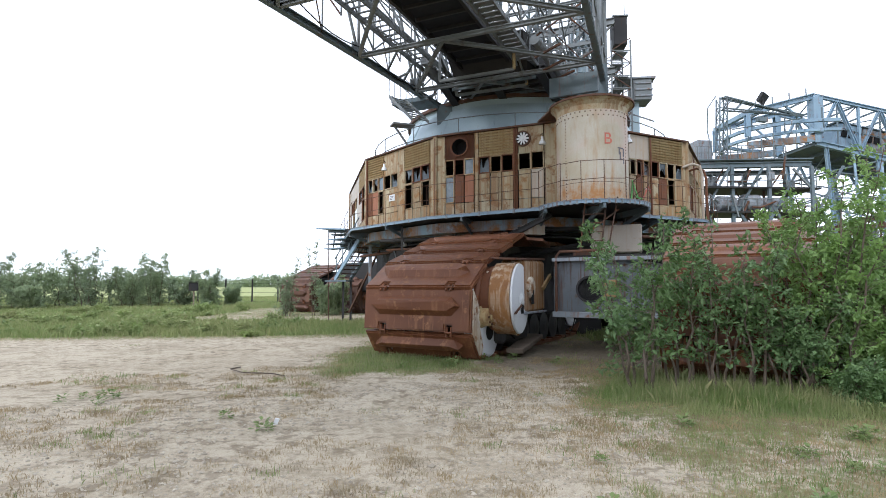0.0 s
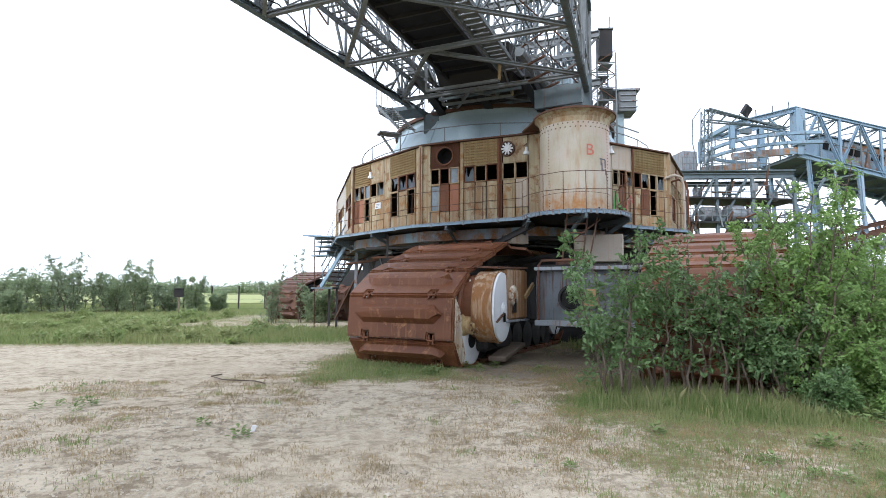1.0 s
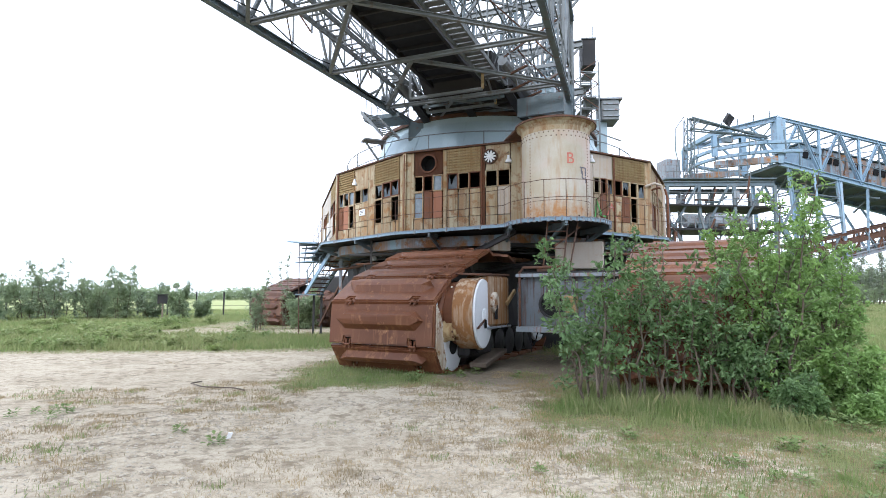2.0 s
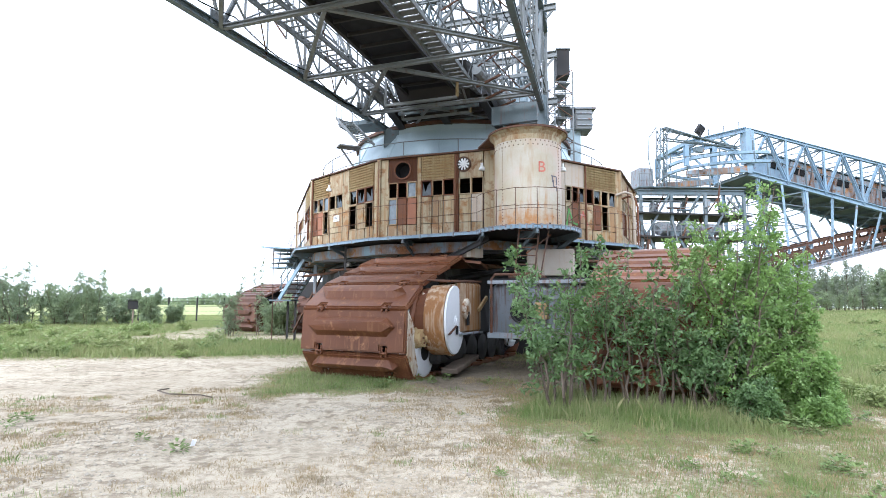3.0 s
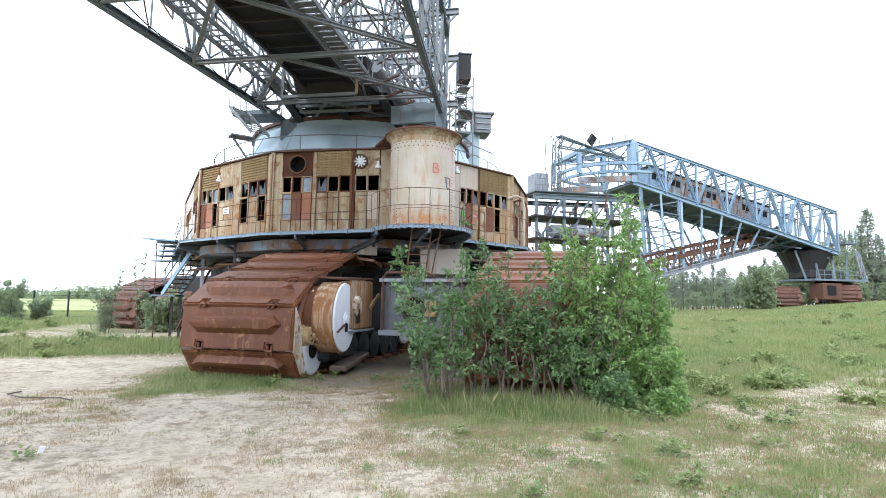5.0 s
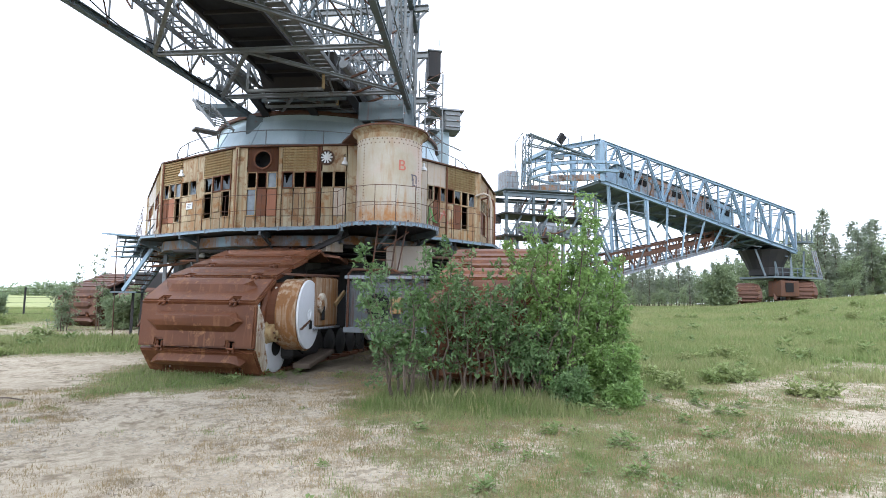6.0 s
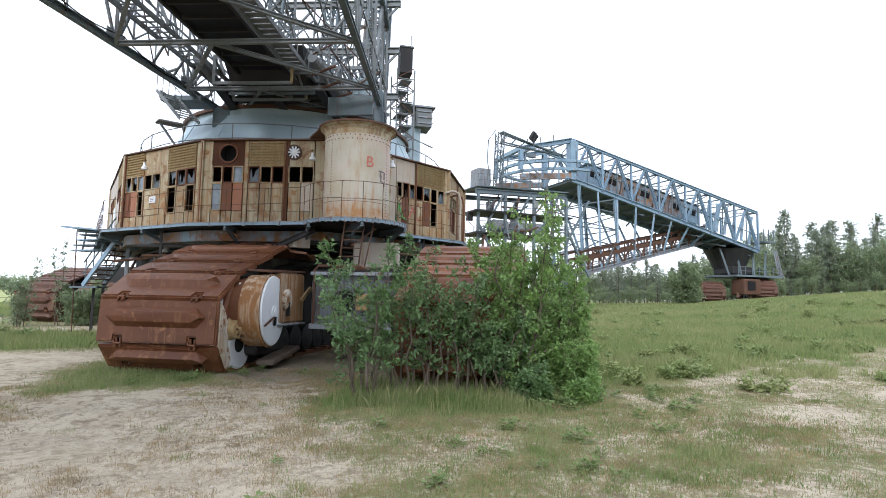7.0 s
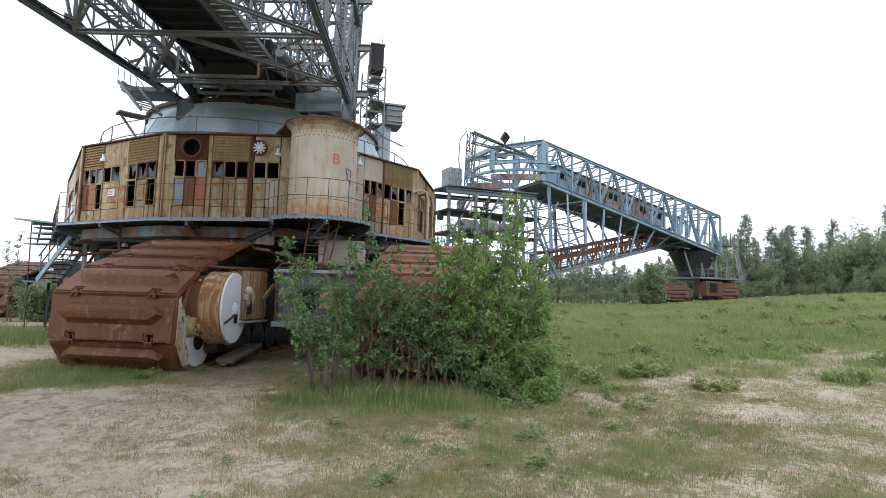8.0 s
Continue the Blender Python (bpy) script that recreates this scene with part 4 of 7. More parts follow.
# turn: local y points along (0.5, 0.866) of the world
PADW = 2.92
VA = Vector((0.866, -0.5))
front = Vector((-0.66, 12.73))
CA = build_crawler(tuple(front), -30, PADW, "rusty crawler track with white gearbox cover standing in grass")
build_drive(CA, PADW)
fb = front + VA * 6.6
CB = build_crawler(tuple(fb), -30, 2.6, "rusty crawler track half hidden behind a bush")
CC = build_crawler((-9.5, 35.0), -30, 2.7, "rusty crawler track at the rear of the machine", dressed=False)
CD = build_crawler((-6.3, 33.6), -30, 2.7, "rusty crawler track beside the rear staircase", dressed=False)


def build_frame_beam():
    """Grey box girder that joins the two front tracks, with a round manhole, guard pipe and hanging cable."""
    p, q = Vector((2.81, 13.88)), Vector((5.06, 12.58))
    u = (q - p).normalized()
    ang = math.degrees(math.atan2(u.y, u.x))
    f = thing("track_frame_girder", (*((p + q) / 2), 0.0), "grey steel box girder with round manhole between the tracks", "girder")
    mid = (p + q) / 2
    ln = (q - p).length
    m = pose(mid.x, mid.y, 0, 0, 0, ang)
    part("girder_body", box(B(), (0, 0, 0), (ln, 0.8, 1.45), m=m @ pose(0, 0.45, 1.72)), M_DARK, f)
    face = B()
    cx, r, n, z0, z1 = 0.9 - ln / 2, 0.28, 28, 1.0, 2.30
    x0, x1 = -ln / 2, ln / 2
    ring, edge = [], []
    zc = 1.60
    for k in range(n):
        a = 2 * math.pi * (k + 0.5) / n
        c, s = math.cos(a), math.sin(a)
        t = min((x1 - cx if c > 0 else cx - x0) / max(abs(c), 1e-6), (z1 - zc if s > 0 else zc - z0) / max(abs(s), 1e-6))
        ring.append(face.verts.new(m @ Vector((cx + r * c, 0, zc + r * s))))
        edge.append(face.verts.new(m @ Vector((cx + t * c, 0, zc + t * s))))
    for k in range(n):
        face.faces.new((ring[k], ring[(k + 1) % n], edge[(k + 1) % n], edge[k]))
    bmesh.ops.solidify(face, geom=face.faces[:], thickness=0.03)
    part("face_plate", face, M_GREYPAINT, f, "grey-blue painted plate")
    part("manhole_ring", lathe(B(), [(0.28, -0.04), (0.33, -0.04), (0.33, 0.04), (0.28, 0.04), (0.28, -0.04)], 28, m @ pose(cx, 0, zc, 90), cap=False), M_DARK, f)
    # black disc that paints the shade within the manhole
    part("manhole", lathe(B(), [(0.33, -0.02), (0.33, -0.01)], 24, m @ pose(cx, 0.04, zc, 90)), M_BLACK, f)
    for z, h in ((2.34, 0.09), (0.98, 0.14)):
        part("flange", box(B(), (0, 0, 0), (ln, 0.25, h), m=m @ pose(0, -0.03, z), bevel=0.01), M_GREYPAINT, f)
    pts = [m @ Vector(v) for v in ((x0 + 0.1, -0.12, 1.0), (x0 + 0.1, -0.12, 2.42), (x0 + 0.2, -0.12, 2.54), (x0 + 1.3, -0.12, 2.54), (x0 + 1.5, -0.12, 2.46))]
    part("guard_pipe", chain(B(), pts, 0.035, 8), M_RUSTSTEEL, f)
    pts = [m @ Vector((x0 + 0.28 + 0.3 * t, -0.1, 1.0 - 0.42 * math.sin(math.pi * t))) for t in [i / 9 for i in range(10)]]
    part("cable", chain(B(), pts, 0.015, 5), M_BLACK, f)
    part("ochre_box", box(B(), (0, 0, 0), (0.3, 0.2, 0.42), m=m @ pose(cx + 0.52, -0.1, 1.62), bevel=0.01), M_OCHRE, f)


build_frame_beam()

# ---- discharge boom over the house ----
BU = Vector((-0.407, -0.914, 0)).normalized()
BN = Vector((0.914, -0.407, 0)).normalized()
ZB, ZT = 8.72, 12.6
BANG = math.degrees(math.atan2(BN.y, BN.x))


def edge(side, s):
    """Offset of the lower-left (-1) and lower-right (1) chord: the boom widens outwards."""
    return -8.68 - 0.062 * (s + 19.5) if side < 0 else -2.45 + 0.06 * (s + 19.0)


def bp(s, off, z):
    v = BU * s + BN * off
    return Vector((v.x, v.y, z))


def lattice(parent, name, p, q, w, n, mat, r=0.05, lab=""):
    """A square lattice mast or girder: four chords with zigzag lacing, one welded piece."""
    m, ln = _along(p, q)
    bm = B()
    cs = [(-w / 2, -w / 2), (w / 2, -w / 2), (w / 2, w / 2), (-w / 2, w / 2)]
    for x, y in cs:
        beam(bm, m @ Vector((x, y, -ln / 2)), m @ Vector((x, y, ln / 2)), r)
    for i in range(n):
        z0, z1 = -ln / 2 + ln * i / n, -ln / 2 + ln * (i + 1) / n
        for k in range(4):
            a, b = cs[k], cs[(k + 1) % 4]
            if i % 2:
                a, b = b, a
            beam(bm, m @ Vector((*a, z0)), m @ Vector((*b, z1)), r * 0.6)
            beam(bm, m @ Vector((*a, z0)), m @ Vector((*b, z0)), r * 0.6)
    return part(name, bm, mat, parent, lab)


def build_boom():
    b = thing("discharge_boom", tuple(bp(-19, -5.7, 8.2)), "long dark grey lattice steel boom with conveyor overhead", "lattice boom")
    s0, step, k = -20.7, 3.4, 8
    nodes = [s0 + step * i for i in range(k + 1)]
    e0, e1 = nodes[0], nodes[-1]
    for side in (-1, 1):
        def at(s, z, side=side):
            return bp(s, edge(side, s), z)
        part("lower_chord", ibeam(B(), at(e0, ZB), at(e1, ZB), 0.17, 0.19, 0.03), M_BLUEGREY, b)
        part("upper_chord", ibeam(B(), at(e0, ZT), at(e1, ZT), 0.16, 0.18, 0.03), M_BLUEGREY, b)
        for i, s in enumerate(nodes):
            part("post", ibeam(B(), at(s, ZB), at(s, ZT), 0.08, 0.09, 0.015), M_STEEL, b)
            if i < k:
                mid = s + step / 2
                part("diagonal", beam(B(), at(s, ZB), at(mid, ZT), 0.06, 0.07), M_STEEL, b)
                part("diagonal", ibeam(B(), at(mid, ZT), at(s + step, ZB), 0.09, 0.1, 0.02), M_STEEL, b)
                part("tie", beam(B(), at(s, ZB + 1.3), at(s + step, ZB + 1.3), 0.045), M_STEEL, b)
                part("hanger", beam(B(), at(mid, ZB), at(mid, ZT), 0.04), M_STEEL, b)
            if i < 7:
                part("gusset", box(B(), at(s, ZB + 0.12), (0.03, 0.75, 0.42), BANG), M_STEEL, b)
    mo = -6.2
    for i, s in enumerate(nodes):
        for z, w, h in ((ZB, 0.12, 0.13), (ZT, 0.1, 0.12)):
            part("cross_beam", ibeam(B(), bp(s, edge(-1, s), z), bp(s, edge(1, s), z), w, h, 0.03), M_STEEL, b)
        if i < k:
            s2 = s + step
            for side in (-1, 1):
                part("brace", ibeam(B(), bp(s, edge(side, s), ZB - 0.03), bp(s2, mo, ZB - 0.03), 0.1, 0.11, 0.02), M_STEEL, b)
                part("top_brace", beam(B(), bp(s, edge(side, s), ZT), bp(s2, mo, ZT), 0.08), M_STEEL, b)
                # sway frame and light inner bracing
                part("sway_brace", beam(B(), bp(s, edge(side, s), ZT), bp(s, mo + side * 1.3, ZB + 0.5), 0.07), M_STEEL, b)
                part("rod", tube(B(), bp(s, mo + side * 1.3, ZB + 0.4), bp(s2, edge(side, s2), ZT), 0.025, 5), M_STEEL, b)
                part("rod", tube(B(), bp(s + step / 2, edge(side, s + step / 2), ZB), bp(s2, mo + side * 2.2, ZB + 1.5), 0.02, 5), M_RUSTSTEEL, b)
                # inner light truss
                o1, o2 = mo + side * 2.3, mo + side * 2.3
                part("inner_post", beam(B(), bp(s, o1, ZB), bp(s, o2, ZT), 0.05), M_STEEL, b)
                part("inner_post", beam(B(), bp(s + step / 2, o1, ZB + 0.4), bp(s + step / 2, o2, ZT), 0.04), M_STEEL, b)
                part("inner_lace", beam(B(), bp(s, o1, ZB + 0.1), bp(s + step / 2, o1, ZB + 1.5), 0.04), M_STEEL, b)
                part("inner_lace", beam(B(), bp(s + step / 2, o1, ZB + 1.5), bp(s2, o1, ZB + 0.1), 0.04), M_STEEL, b)
                part("inner_lace", beam(B(), bp(s, o1, ZB + 1.5), bp(s2, o1, ZT), 0.05), M_STEEL, b)
                part("outrigger", beam(B(), bp(s + step / 2, o1, ZB + 0.4), bp(s + step / 2, edge(side, s + step / 2), ZB + 1.3), 0.04), M_RUSTSTEEL, b)
                part("stringer", beam(B(), bp(s, mo + side * 2.3, ZB + 1.5), bp(s2, mo + side * 2.3, ZB + 1.5), 0.05), M_STEEL, b)
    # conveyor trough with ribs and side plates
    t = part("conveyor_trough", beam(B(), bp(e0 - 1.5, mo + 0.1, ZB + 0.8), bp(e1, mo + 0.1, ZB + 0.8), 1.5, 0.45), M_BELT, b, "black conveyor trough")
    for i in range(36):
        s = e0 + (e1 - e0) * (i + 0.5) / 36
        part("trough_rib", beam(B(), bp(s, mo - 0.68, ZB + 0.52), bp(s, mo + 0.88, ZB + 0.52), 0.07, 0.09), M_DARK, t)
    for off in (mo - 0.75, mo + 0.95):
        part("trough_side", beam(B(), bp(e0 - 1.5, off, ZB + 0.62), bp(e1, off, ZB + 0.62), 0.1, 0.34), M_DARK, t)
    # walkways beside the trough
    for off, w in ((mo - 1.6, 0.6), (mo + 1.5, 0.6)):
        side = -1 if off < mo else 1
        g = B()
        for i in range(90):
            s = e0 + (e1 - e0) * (i + 0.5) / 90
            beam(g, bp(s, off - w / 2, ZB + 0.45), bp(s, off + w / 2, ZB + 0.45), 0.05 if side < 0 else 0.24, 0.03)
        walkw = part("grating", g, M_STEEL, b, "steel grating walkway")
        for e in (-w / 2, w / 2):
            part("stringer", beam(B(), bp(e0, off + e, ZB + 0.38), bp(e1, off + e, ZB + 0.38), 0.05, 0.14), M_STEEL, walkw)
            for z in (0.95, 1.45):
                part("handrail", beam(B(), bp(e0, off + e, ZB + z), bp(e1, off + e, ZB + z), 0.03), M_STEEL, walkw)
        for i in range(24):
            s = e0 + (e1 - e0) * (i + 0.5) / 24
            part("stanchion", beam(B(), bp(s, off + side * w / 2, ZB + 0.38), bp(s, off + side * w / 2, ZB + 1.45), 0.03), M_STEEL, walkw)
            part("stanchion", beam(B(), bp(s, off - side * w / 2, ZB + 0.38), bp(s, off - side * w / 2, ZB + 1.45), 0.03), M_STEEL, walkw)
    # hopper frame under the trough near the turntable
    hp = part("drive_cradle", beam(beam(B(), bp(-17.95, mo - 1.25, ZB - 0.15), bp(-17.95, mo + 1.35, ZB - 0.15), 0.09), bp(-16.45, mo - 1.25, ZB - 0.15), bp(-16.45, mo + 1.35, ZB - 0.15), 0.09), M_STEEL, b)
    for e in (-1.25, 1.35):
        for ds in (-0.75, 0.75):
            part("cradle_post", beam(B(), bp(-17.2 + ds, mo + e, ZB - 0.15), bp(-17.2 + ds, mo + e, ZB + 0.8), 0.09), M_STEEL if e < 0 else M_OCHRE, hp)
        part("cradle_brace", beam(B(), bp(-17.95, mo + e, ZB - 0.1), bp(-16.45, mo + e, ZB + 0.7), 0.06), M_STEEL, hp)
    # transfer chute, feed table and its cross ribs over the turntable
    chute = B()
    lo = [chute.verts.new(bp(sp, mo + o, 8.74)) for sp, o in ((-20.4, -1.3), (-17.6, -1.1), (-17.6, 1.5), (-20.4, 1.9))]
    hi = [chute.verts.new(bp(sp, mo + o, 9.9)) for sp, o in ((-21.0, -1.7), (-16.6, -1.2), (-16.6, 1.6), (-21.0, 2.3))]
    chute.faces.new(lo[::-1])
    chute.faces.new(hi)
    for i in range(4):
        chute.faces.new((lo[i], lo[(i + 1) % 4], hi[(i + 1) % 4], hi[i]))
    bmesh.ops.recalc_face_normals(chute, faces=chute.faces[:])
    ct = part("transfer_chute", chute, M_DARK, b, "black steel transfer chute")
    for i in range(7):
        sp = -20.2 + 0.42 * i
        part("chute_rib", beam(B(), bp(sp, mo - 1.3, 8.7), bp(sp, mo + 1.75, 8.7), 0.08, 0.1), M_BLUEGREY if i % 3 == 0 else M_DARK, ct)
    for o in (-2.1, 2.6):
        part("feed_pipe", tube(B(), bp(-20.6, mo + o, 8.85), bp(-16.2, mo + o * 0.8, 9.3), 0.17, 10), M_STEEL, b)
    for i in range(10):
        sp = -20.6 + 0.55 * i
        part("lattice_web", beam(B(), bp(sp, mo - 2.9, ZB + 0.05), bp(sp + 0.55, mo - 2.0, ZB + 0.75 * (i % 2)), 0.06), M_STEEL, b)
        part("lattice_web", beam(B(), bp(sp, mo + 2.1, ZB + 0.75 * (i % 2)), bp(sp + 0.55, mo + 3.0, ZB + 0.05), 0.06), M_STEEL if i % 2 else M_RUSTSTEEL, b)
    # bent struts from the boom down to the turntable
    for o in (-1.6, 0.2, 1.9):
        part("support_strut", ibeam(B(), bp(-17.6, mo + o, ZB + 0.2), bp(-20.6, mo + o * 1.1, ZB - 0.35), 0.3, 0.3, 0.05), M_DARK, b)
    # cables that droop along the near side
    for off, z, sag in ((edge(-1, -14) + 1.1, ZB + 2.1, 0.35), (edge(1, -14) - 0.9, ZB + 2.4, 0.5), (mo - 2.6, ZB + 0.2, 0.25)):
        for i in range(1, 7):
            a, c = nodes[i], nodes[i + 1]
            pts = [bp(a + (c - a) * j / 6, off, z - sag * math.sin(math.pi * j / 6)) for j in range(7)]
            part("cable", chain(B(), pts, 0.018, 5), M_BLACK, b)
    # balcony on the lower-left chord
    sp = -18.3
    pl = part("balcony", box(B(), bp(sp, edge(-1, sp) - 0.55, ZB - 0.12), (1.5, 1.0, 0.16), BANG), M_BLUEGREY, b, "small steel balcony")
    part("balcony_edge", box(B(), bp(sp, edge(-1, sp) - 1.3, ZB + 0.02), (0.06, 1.05, 0.26), BANG), M_GREYPAINT, pl)
    part("balcony_rail", beam(B(), bp(sp - 0.5, edge(-1, sp) - 1.3, ZB + 1.0), bp(sp + 0.5, edge(-1, sp) - 1.3, ZB + 1.0), 0.03), M_STEEL, pl)


build_boom()


def build_turntable():
    t = thing("turntable_drum", (HC[0], HC[1], ROOF), "pale blue turntable drum on the house roof", "turntable")
    m = Matrix.Translation((HC[0], HC[1], 0))
    c = Vector((HC[0], HC[1], 0))
    part("drum_shell", lathe(B(), [(5.45, ROOF + 0.08), (5.45, 6.95), (4.75, 8.35), (4.75, 8.62)], 56, m), M_BLUEWHITE, t)
    part("drum_rim", lathe(B(), [(4.7, 8.56), (4.88, 8.56), (4.88, 8.68), (4.7, 8.68)], 56, m), M_RUSTSTEEL, t)
    for k in range(16):
        a = radians(k * 22.5 + 6)
        d = Vector((math.cos(a), math.sin(a), 0))
        part("seam", beam(B(), c + d * 5.455 + Vector((0, 0, 6.95)), c + d * 4.76 + Vector((0, 0, 8.35)), 0.05, 0.02), M_BLUEWHITE, t)
        part("stiffener", beam(B(), c + d * 5.47 + Vector((0, 0, ROOF + 0.1)), c + d * 5.47 + Vector((0, 0, 6.95)), 0.08, 0.06), M_GREYPAINT, t)
    part("slewing_platform", box(B(), (HC[0] + 0.3, HC[1] + 0.6, 8.95), (5.4, 7.2, 0.45), -24), M_DARK, t)
    # teal cheek plates each side of the boom foot
    part("cheek_plate", box(B(), bp(-19.0, -8.0, 8.25), (1.3, 0.1, 0.75), BANG + 12), M_BLUEGREY, t, "blue-grey cheek plate")
    part("cheek_plate", box(B(), bp(-17.9, -3.25, 8.3), (1.6, 0.12, 0.65), BANG - 4), M_BLUEGREY, t, "blue-grey cheek plate")
    # railing on the house roof
    pts = []
    for k in range(22):
        a = radians(172 + k * 9)
        pts.append(Vector((HC[0] + 6.3 * math.cos(a), HC[1] + 6.3 * math.sin(a), ROOF + 0.07)))
    for q in pts[::2]:
        part("rail_post", tube(B(), q, q + Vector((0, 0, 1.0)), 0.02, 6), M_STEEL, t)
    for z in (0.5, 1.0):
        part("rail", chain(B(), [q + Vector((0, 0, z)) for q in pts], 0.018, 6), M_STEEL, t)
    # sloping side ladder on the left
    a, d = Vector((-1.05, 18.3, 7.35)), Vector((-2.0, 19.9, 8.7))
    for o in (0, 0.55):
        part("stair_string", beam(B(), a + Vector((o, o * 0.6, 0)), d + Vector((o, o * 0.6, 0)), 0.03, 0.1), M_STEEL, t)
    for k in range(10):
        q = a.lerp(d, (k + 0.5) / 10)
        part("tread", beam(B(), q, q + Vector((0.55, 0.33, 0)), 0.06, 0.02), M_STEEL, t)
    for o in (0, 0.55):
        part("stair_rail", tube(B(), a + Vector((o, o * 0.6, 0.8)), d + Vector((o, o * 0.6, 0.8)), 0.015, 5), M_STEEL, t)
    for k in range(5):
        q = a.lerp(d, k / 4)
        part("stair_post", tube(B(), q, q + Vector((0, 0, 0.8)), 0.012, 5), M_STEEL, t)
    part("side_platform", box(B(), (-1.45, 19.3, 7.42), (0.8, 0.5, 0.05), 20), M_STEEL, t)
    part("platform_strut", beam(B(), (-1.75, 19.2, 7.4), (-1.1, 19.5, 6.5), 0.06), M_STEEL, t)


build_turntable()


def build_superstructure():
    """Masts, stair tower and winch cabin that stand on the turntable behind the boom."""
    s = thing("superstructure", (5.0, 25.0, 9.2), "grey steel masts, stair tower and cabin behind the boom", "steel tower")
    for off, sp, top in ((-3.7, -24.0, 22.0), (-8.6, -24.0, 22.0), (-4.6, -27.0, 20.0), (-6.9, -27.0, 20.0)):
        lattice(s, "mast", bp(sp, off, 9.2), bp(sp - 1.0, off * 0.96, top), 0.8, 12, M_BLUEGREY, 0.11)
    for z in (11.0, 13.2, 15.5):
        part("cross_girder", ibeam(B(), bp(-24.2, -8.6, z), bp(-24.2, -2.6, z), 0.2, 0.3, 0.04), M_STEEL, s)
        for o in (-7.6, -5.6, -3.6):
            part("cross_brace", beam(B(), bp(-24.2, o - 1, z - 2.2), bp(-24.2, o + 1, z), 0.09), M_STEEL, s)
    # heavy foot of the right chord
    part("foot_column", ibeam(B(), bp(-18.95, -2.45, 7.4), bp(-18.9, -2.45, 9.2), 0.3, 0.34, 0.04), M_BLUEGREY, s, "heavy riveted column")
    # machine deck behind the boom foot
    for z, o0, o1 in ((9.6, -4.9, -2.7), (10.8, -5.0, -2.8)):
        for i in range(9):
            o = o0 + (o1 - o0) * (i + 0.5) / 9
            part("gallery_bar", beam(B(), bp(-22.6, o, z), bp(-20.5, o, z), 0.09, 0.05), M_STEEL, s)
        for sp in (-22.6, -20.5):
            part("gallery_edge", beam(B(), bp(sp, o0, z), bp(sp, o1, z), 0.06, 0.14), M_STEEL, s)
        for i in range(6):
            o = o0 + (o1 - o0) * i / 5
            part("gallery_post", beam(B(), bp(-20.5, o, z), bp(-20.5, o, z + 1.0), 0.04), M_STEEL, s)
        for h in (0.5, 1.0):
            part("gallery_rail", beam(B(), bp(-20.5, o0, z + h), bp(-20.5, o1, z + h), 0.035), M_STEEL, s)
        part("gallery_brace", beam(B(), bp(-20.6, o0, z), bp(-20.6, o1, z + 1.1), 0.08), M_STEEL, s)
    part("winch_housing", box(B(), bp(-21.2, -3.9, 10.1), (1.2, 1.0, 0.8), BANG, bevel=0.1), M_BLUEWHITE, s, "pale winch housing")
    # stair tower with dark cabin on top
    cx, cy = 8.35, 25.6
    for dx in (-0.45, 0.45):
        for dy in (-0.6, 0.6):
            part("tower_post", beam(B(), (cx + dx, cy + dy, 7.2), (cx + dx, cy + dy, 13.2), 0.06), M_STEEL, s)
    for k in range(9):
        z = 7.9 + 0.6 * k
        for dy in (-0.6, 0.6):
            part("tower_bar", beam(B(), (cx - 0.45, cy + dy, z), (cx + 0.45, cy + dy, z), 0.04), M_STEEL, s)
            part("tower_lace", beam(B(), (cx - 0.45 * (-1) ** k, cy + dy, z), (cx + 0.45 * (-1) ** k, cy + dy, z + 0.6), 0.035), M_RUSTSTEEL, s)
        part("landing", box(B(), (cx + 0.1 * (-1) ** k, cy, z), (0.55, 0.9, 0.04)), M_STEEL, s)
    cab = part("tower_cabin", box(B(), (cx + 0.1, cy, 13.75), (0.62, 0.9, 1.35), -6, bevel=0.02), M_DARK, s, "dark tower cabin")
    part("cabin_roof", box(B(), (cx + 0.1, cy, 14.45), (0.72, 1.0, 0.06), -6), M_STEEL, cab)
    part("aerial", tube(B(), (cx + 0.4, cy, 14.4), (cx + 0.4, cy, 15.3), 0.02, 5), M_STEEL, cab)
    # pale winch pillar with an overhanging box
    px, py = 9.05, 26.2
    pil = part("winch_pillar", box(B(), (px, py, 8.5), (0.8, 1.0, 4.2), -6, bevel=0.02), M_BLUEWHITE, s, "pale blue-grey pillar")
    part("pillar_box", box(B(), (px + 0.45, py - 0.3, 10.95), (0.85, 1.2, 1.0), -6, bevel=0.02), M_STEEL, pil)
    part("pillar_roof", box(B(), (px + 0.2, py - 0.2, 11.5), (1.7, 1.5, 0.08), -6), M_GREYPAINT, pil)
    for k in range(3):
        part("box_slat", box(B(), (px + 0.45, py - 0.93, 10.65 + 0.3 * k), (0.8, 0.05, 0.06), -6), M_GREYPAINT, pil)
    part("pillar_rail", beam(B(), (px - 0.6, py - 0.9, 9.9), (px + 0.9, py - 0.9, 9.4), 0.05), M_STEEL, pil)
    part("pipe", tube(B(), (px - 0.8, py - 0.7, 6.6), (px - 0.8, py - 0.7, 12.2), 0.07, 8), M_STEEL, pil)


build_superstructure()

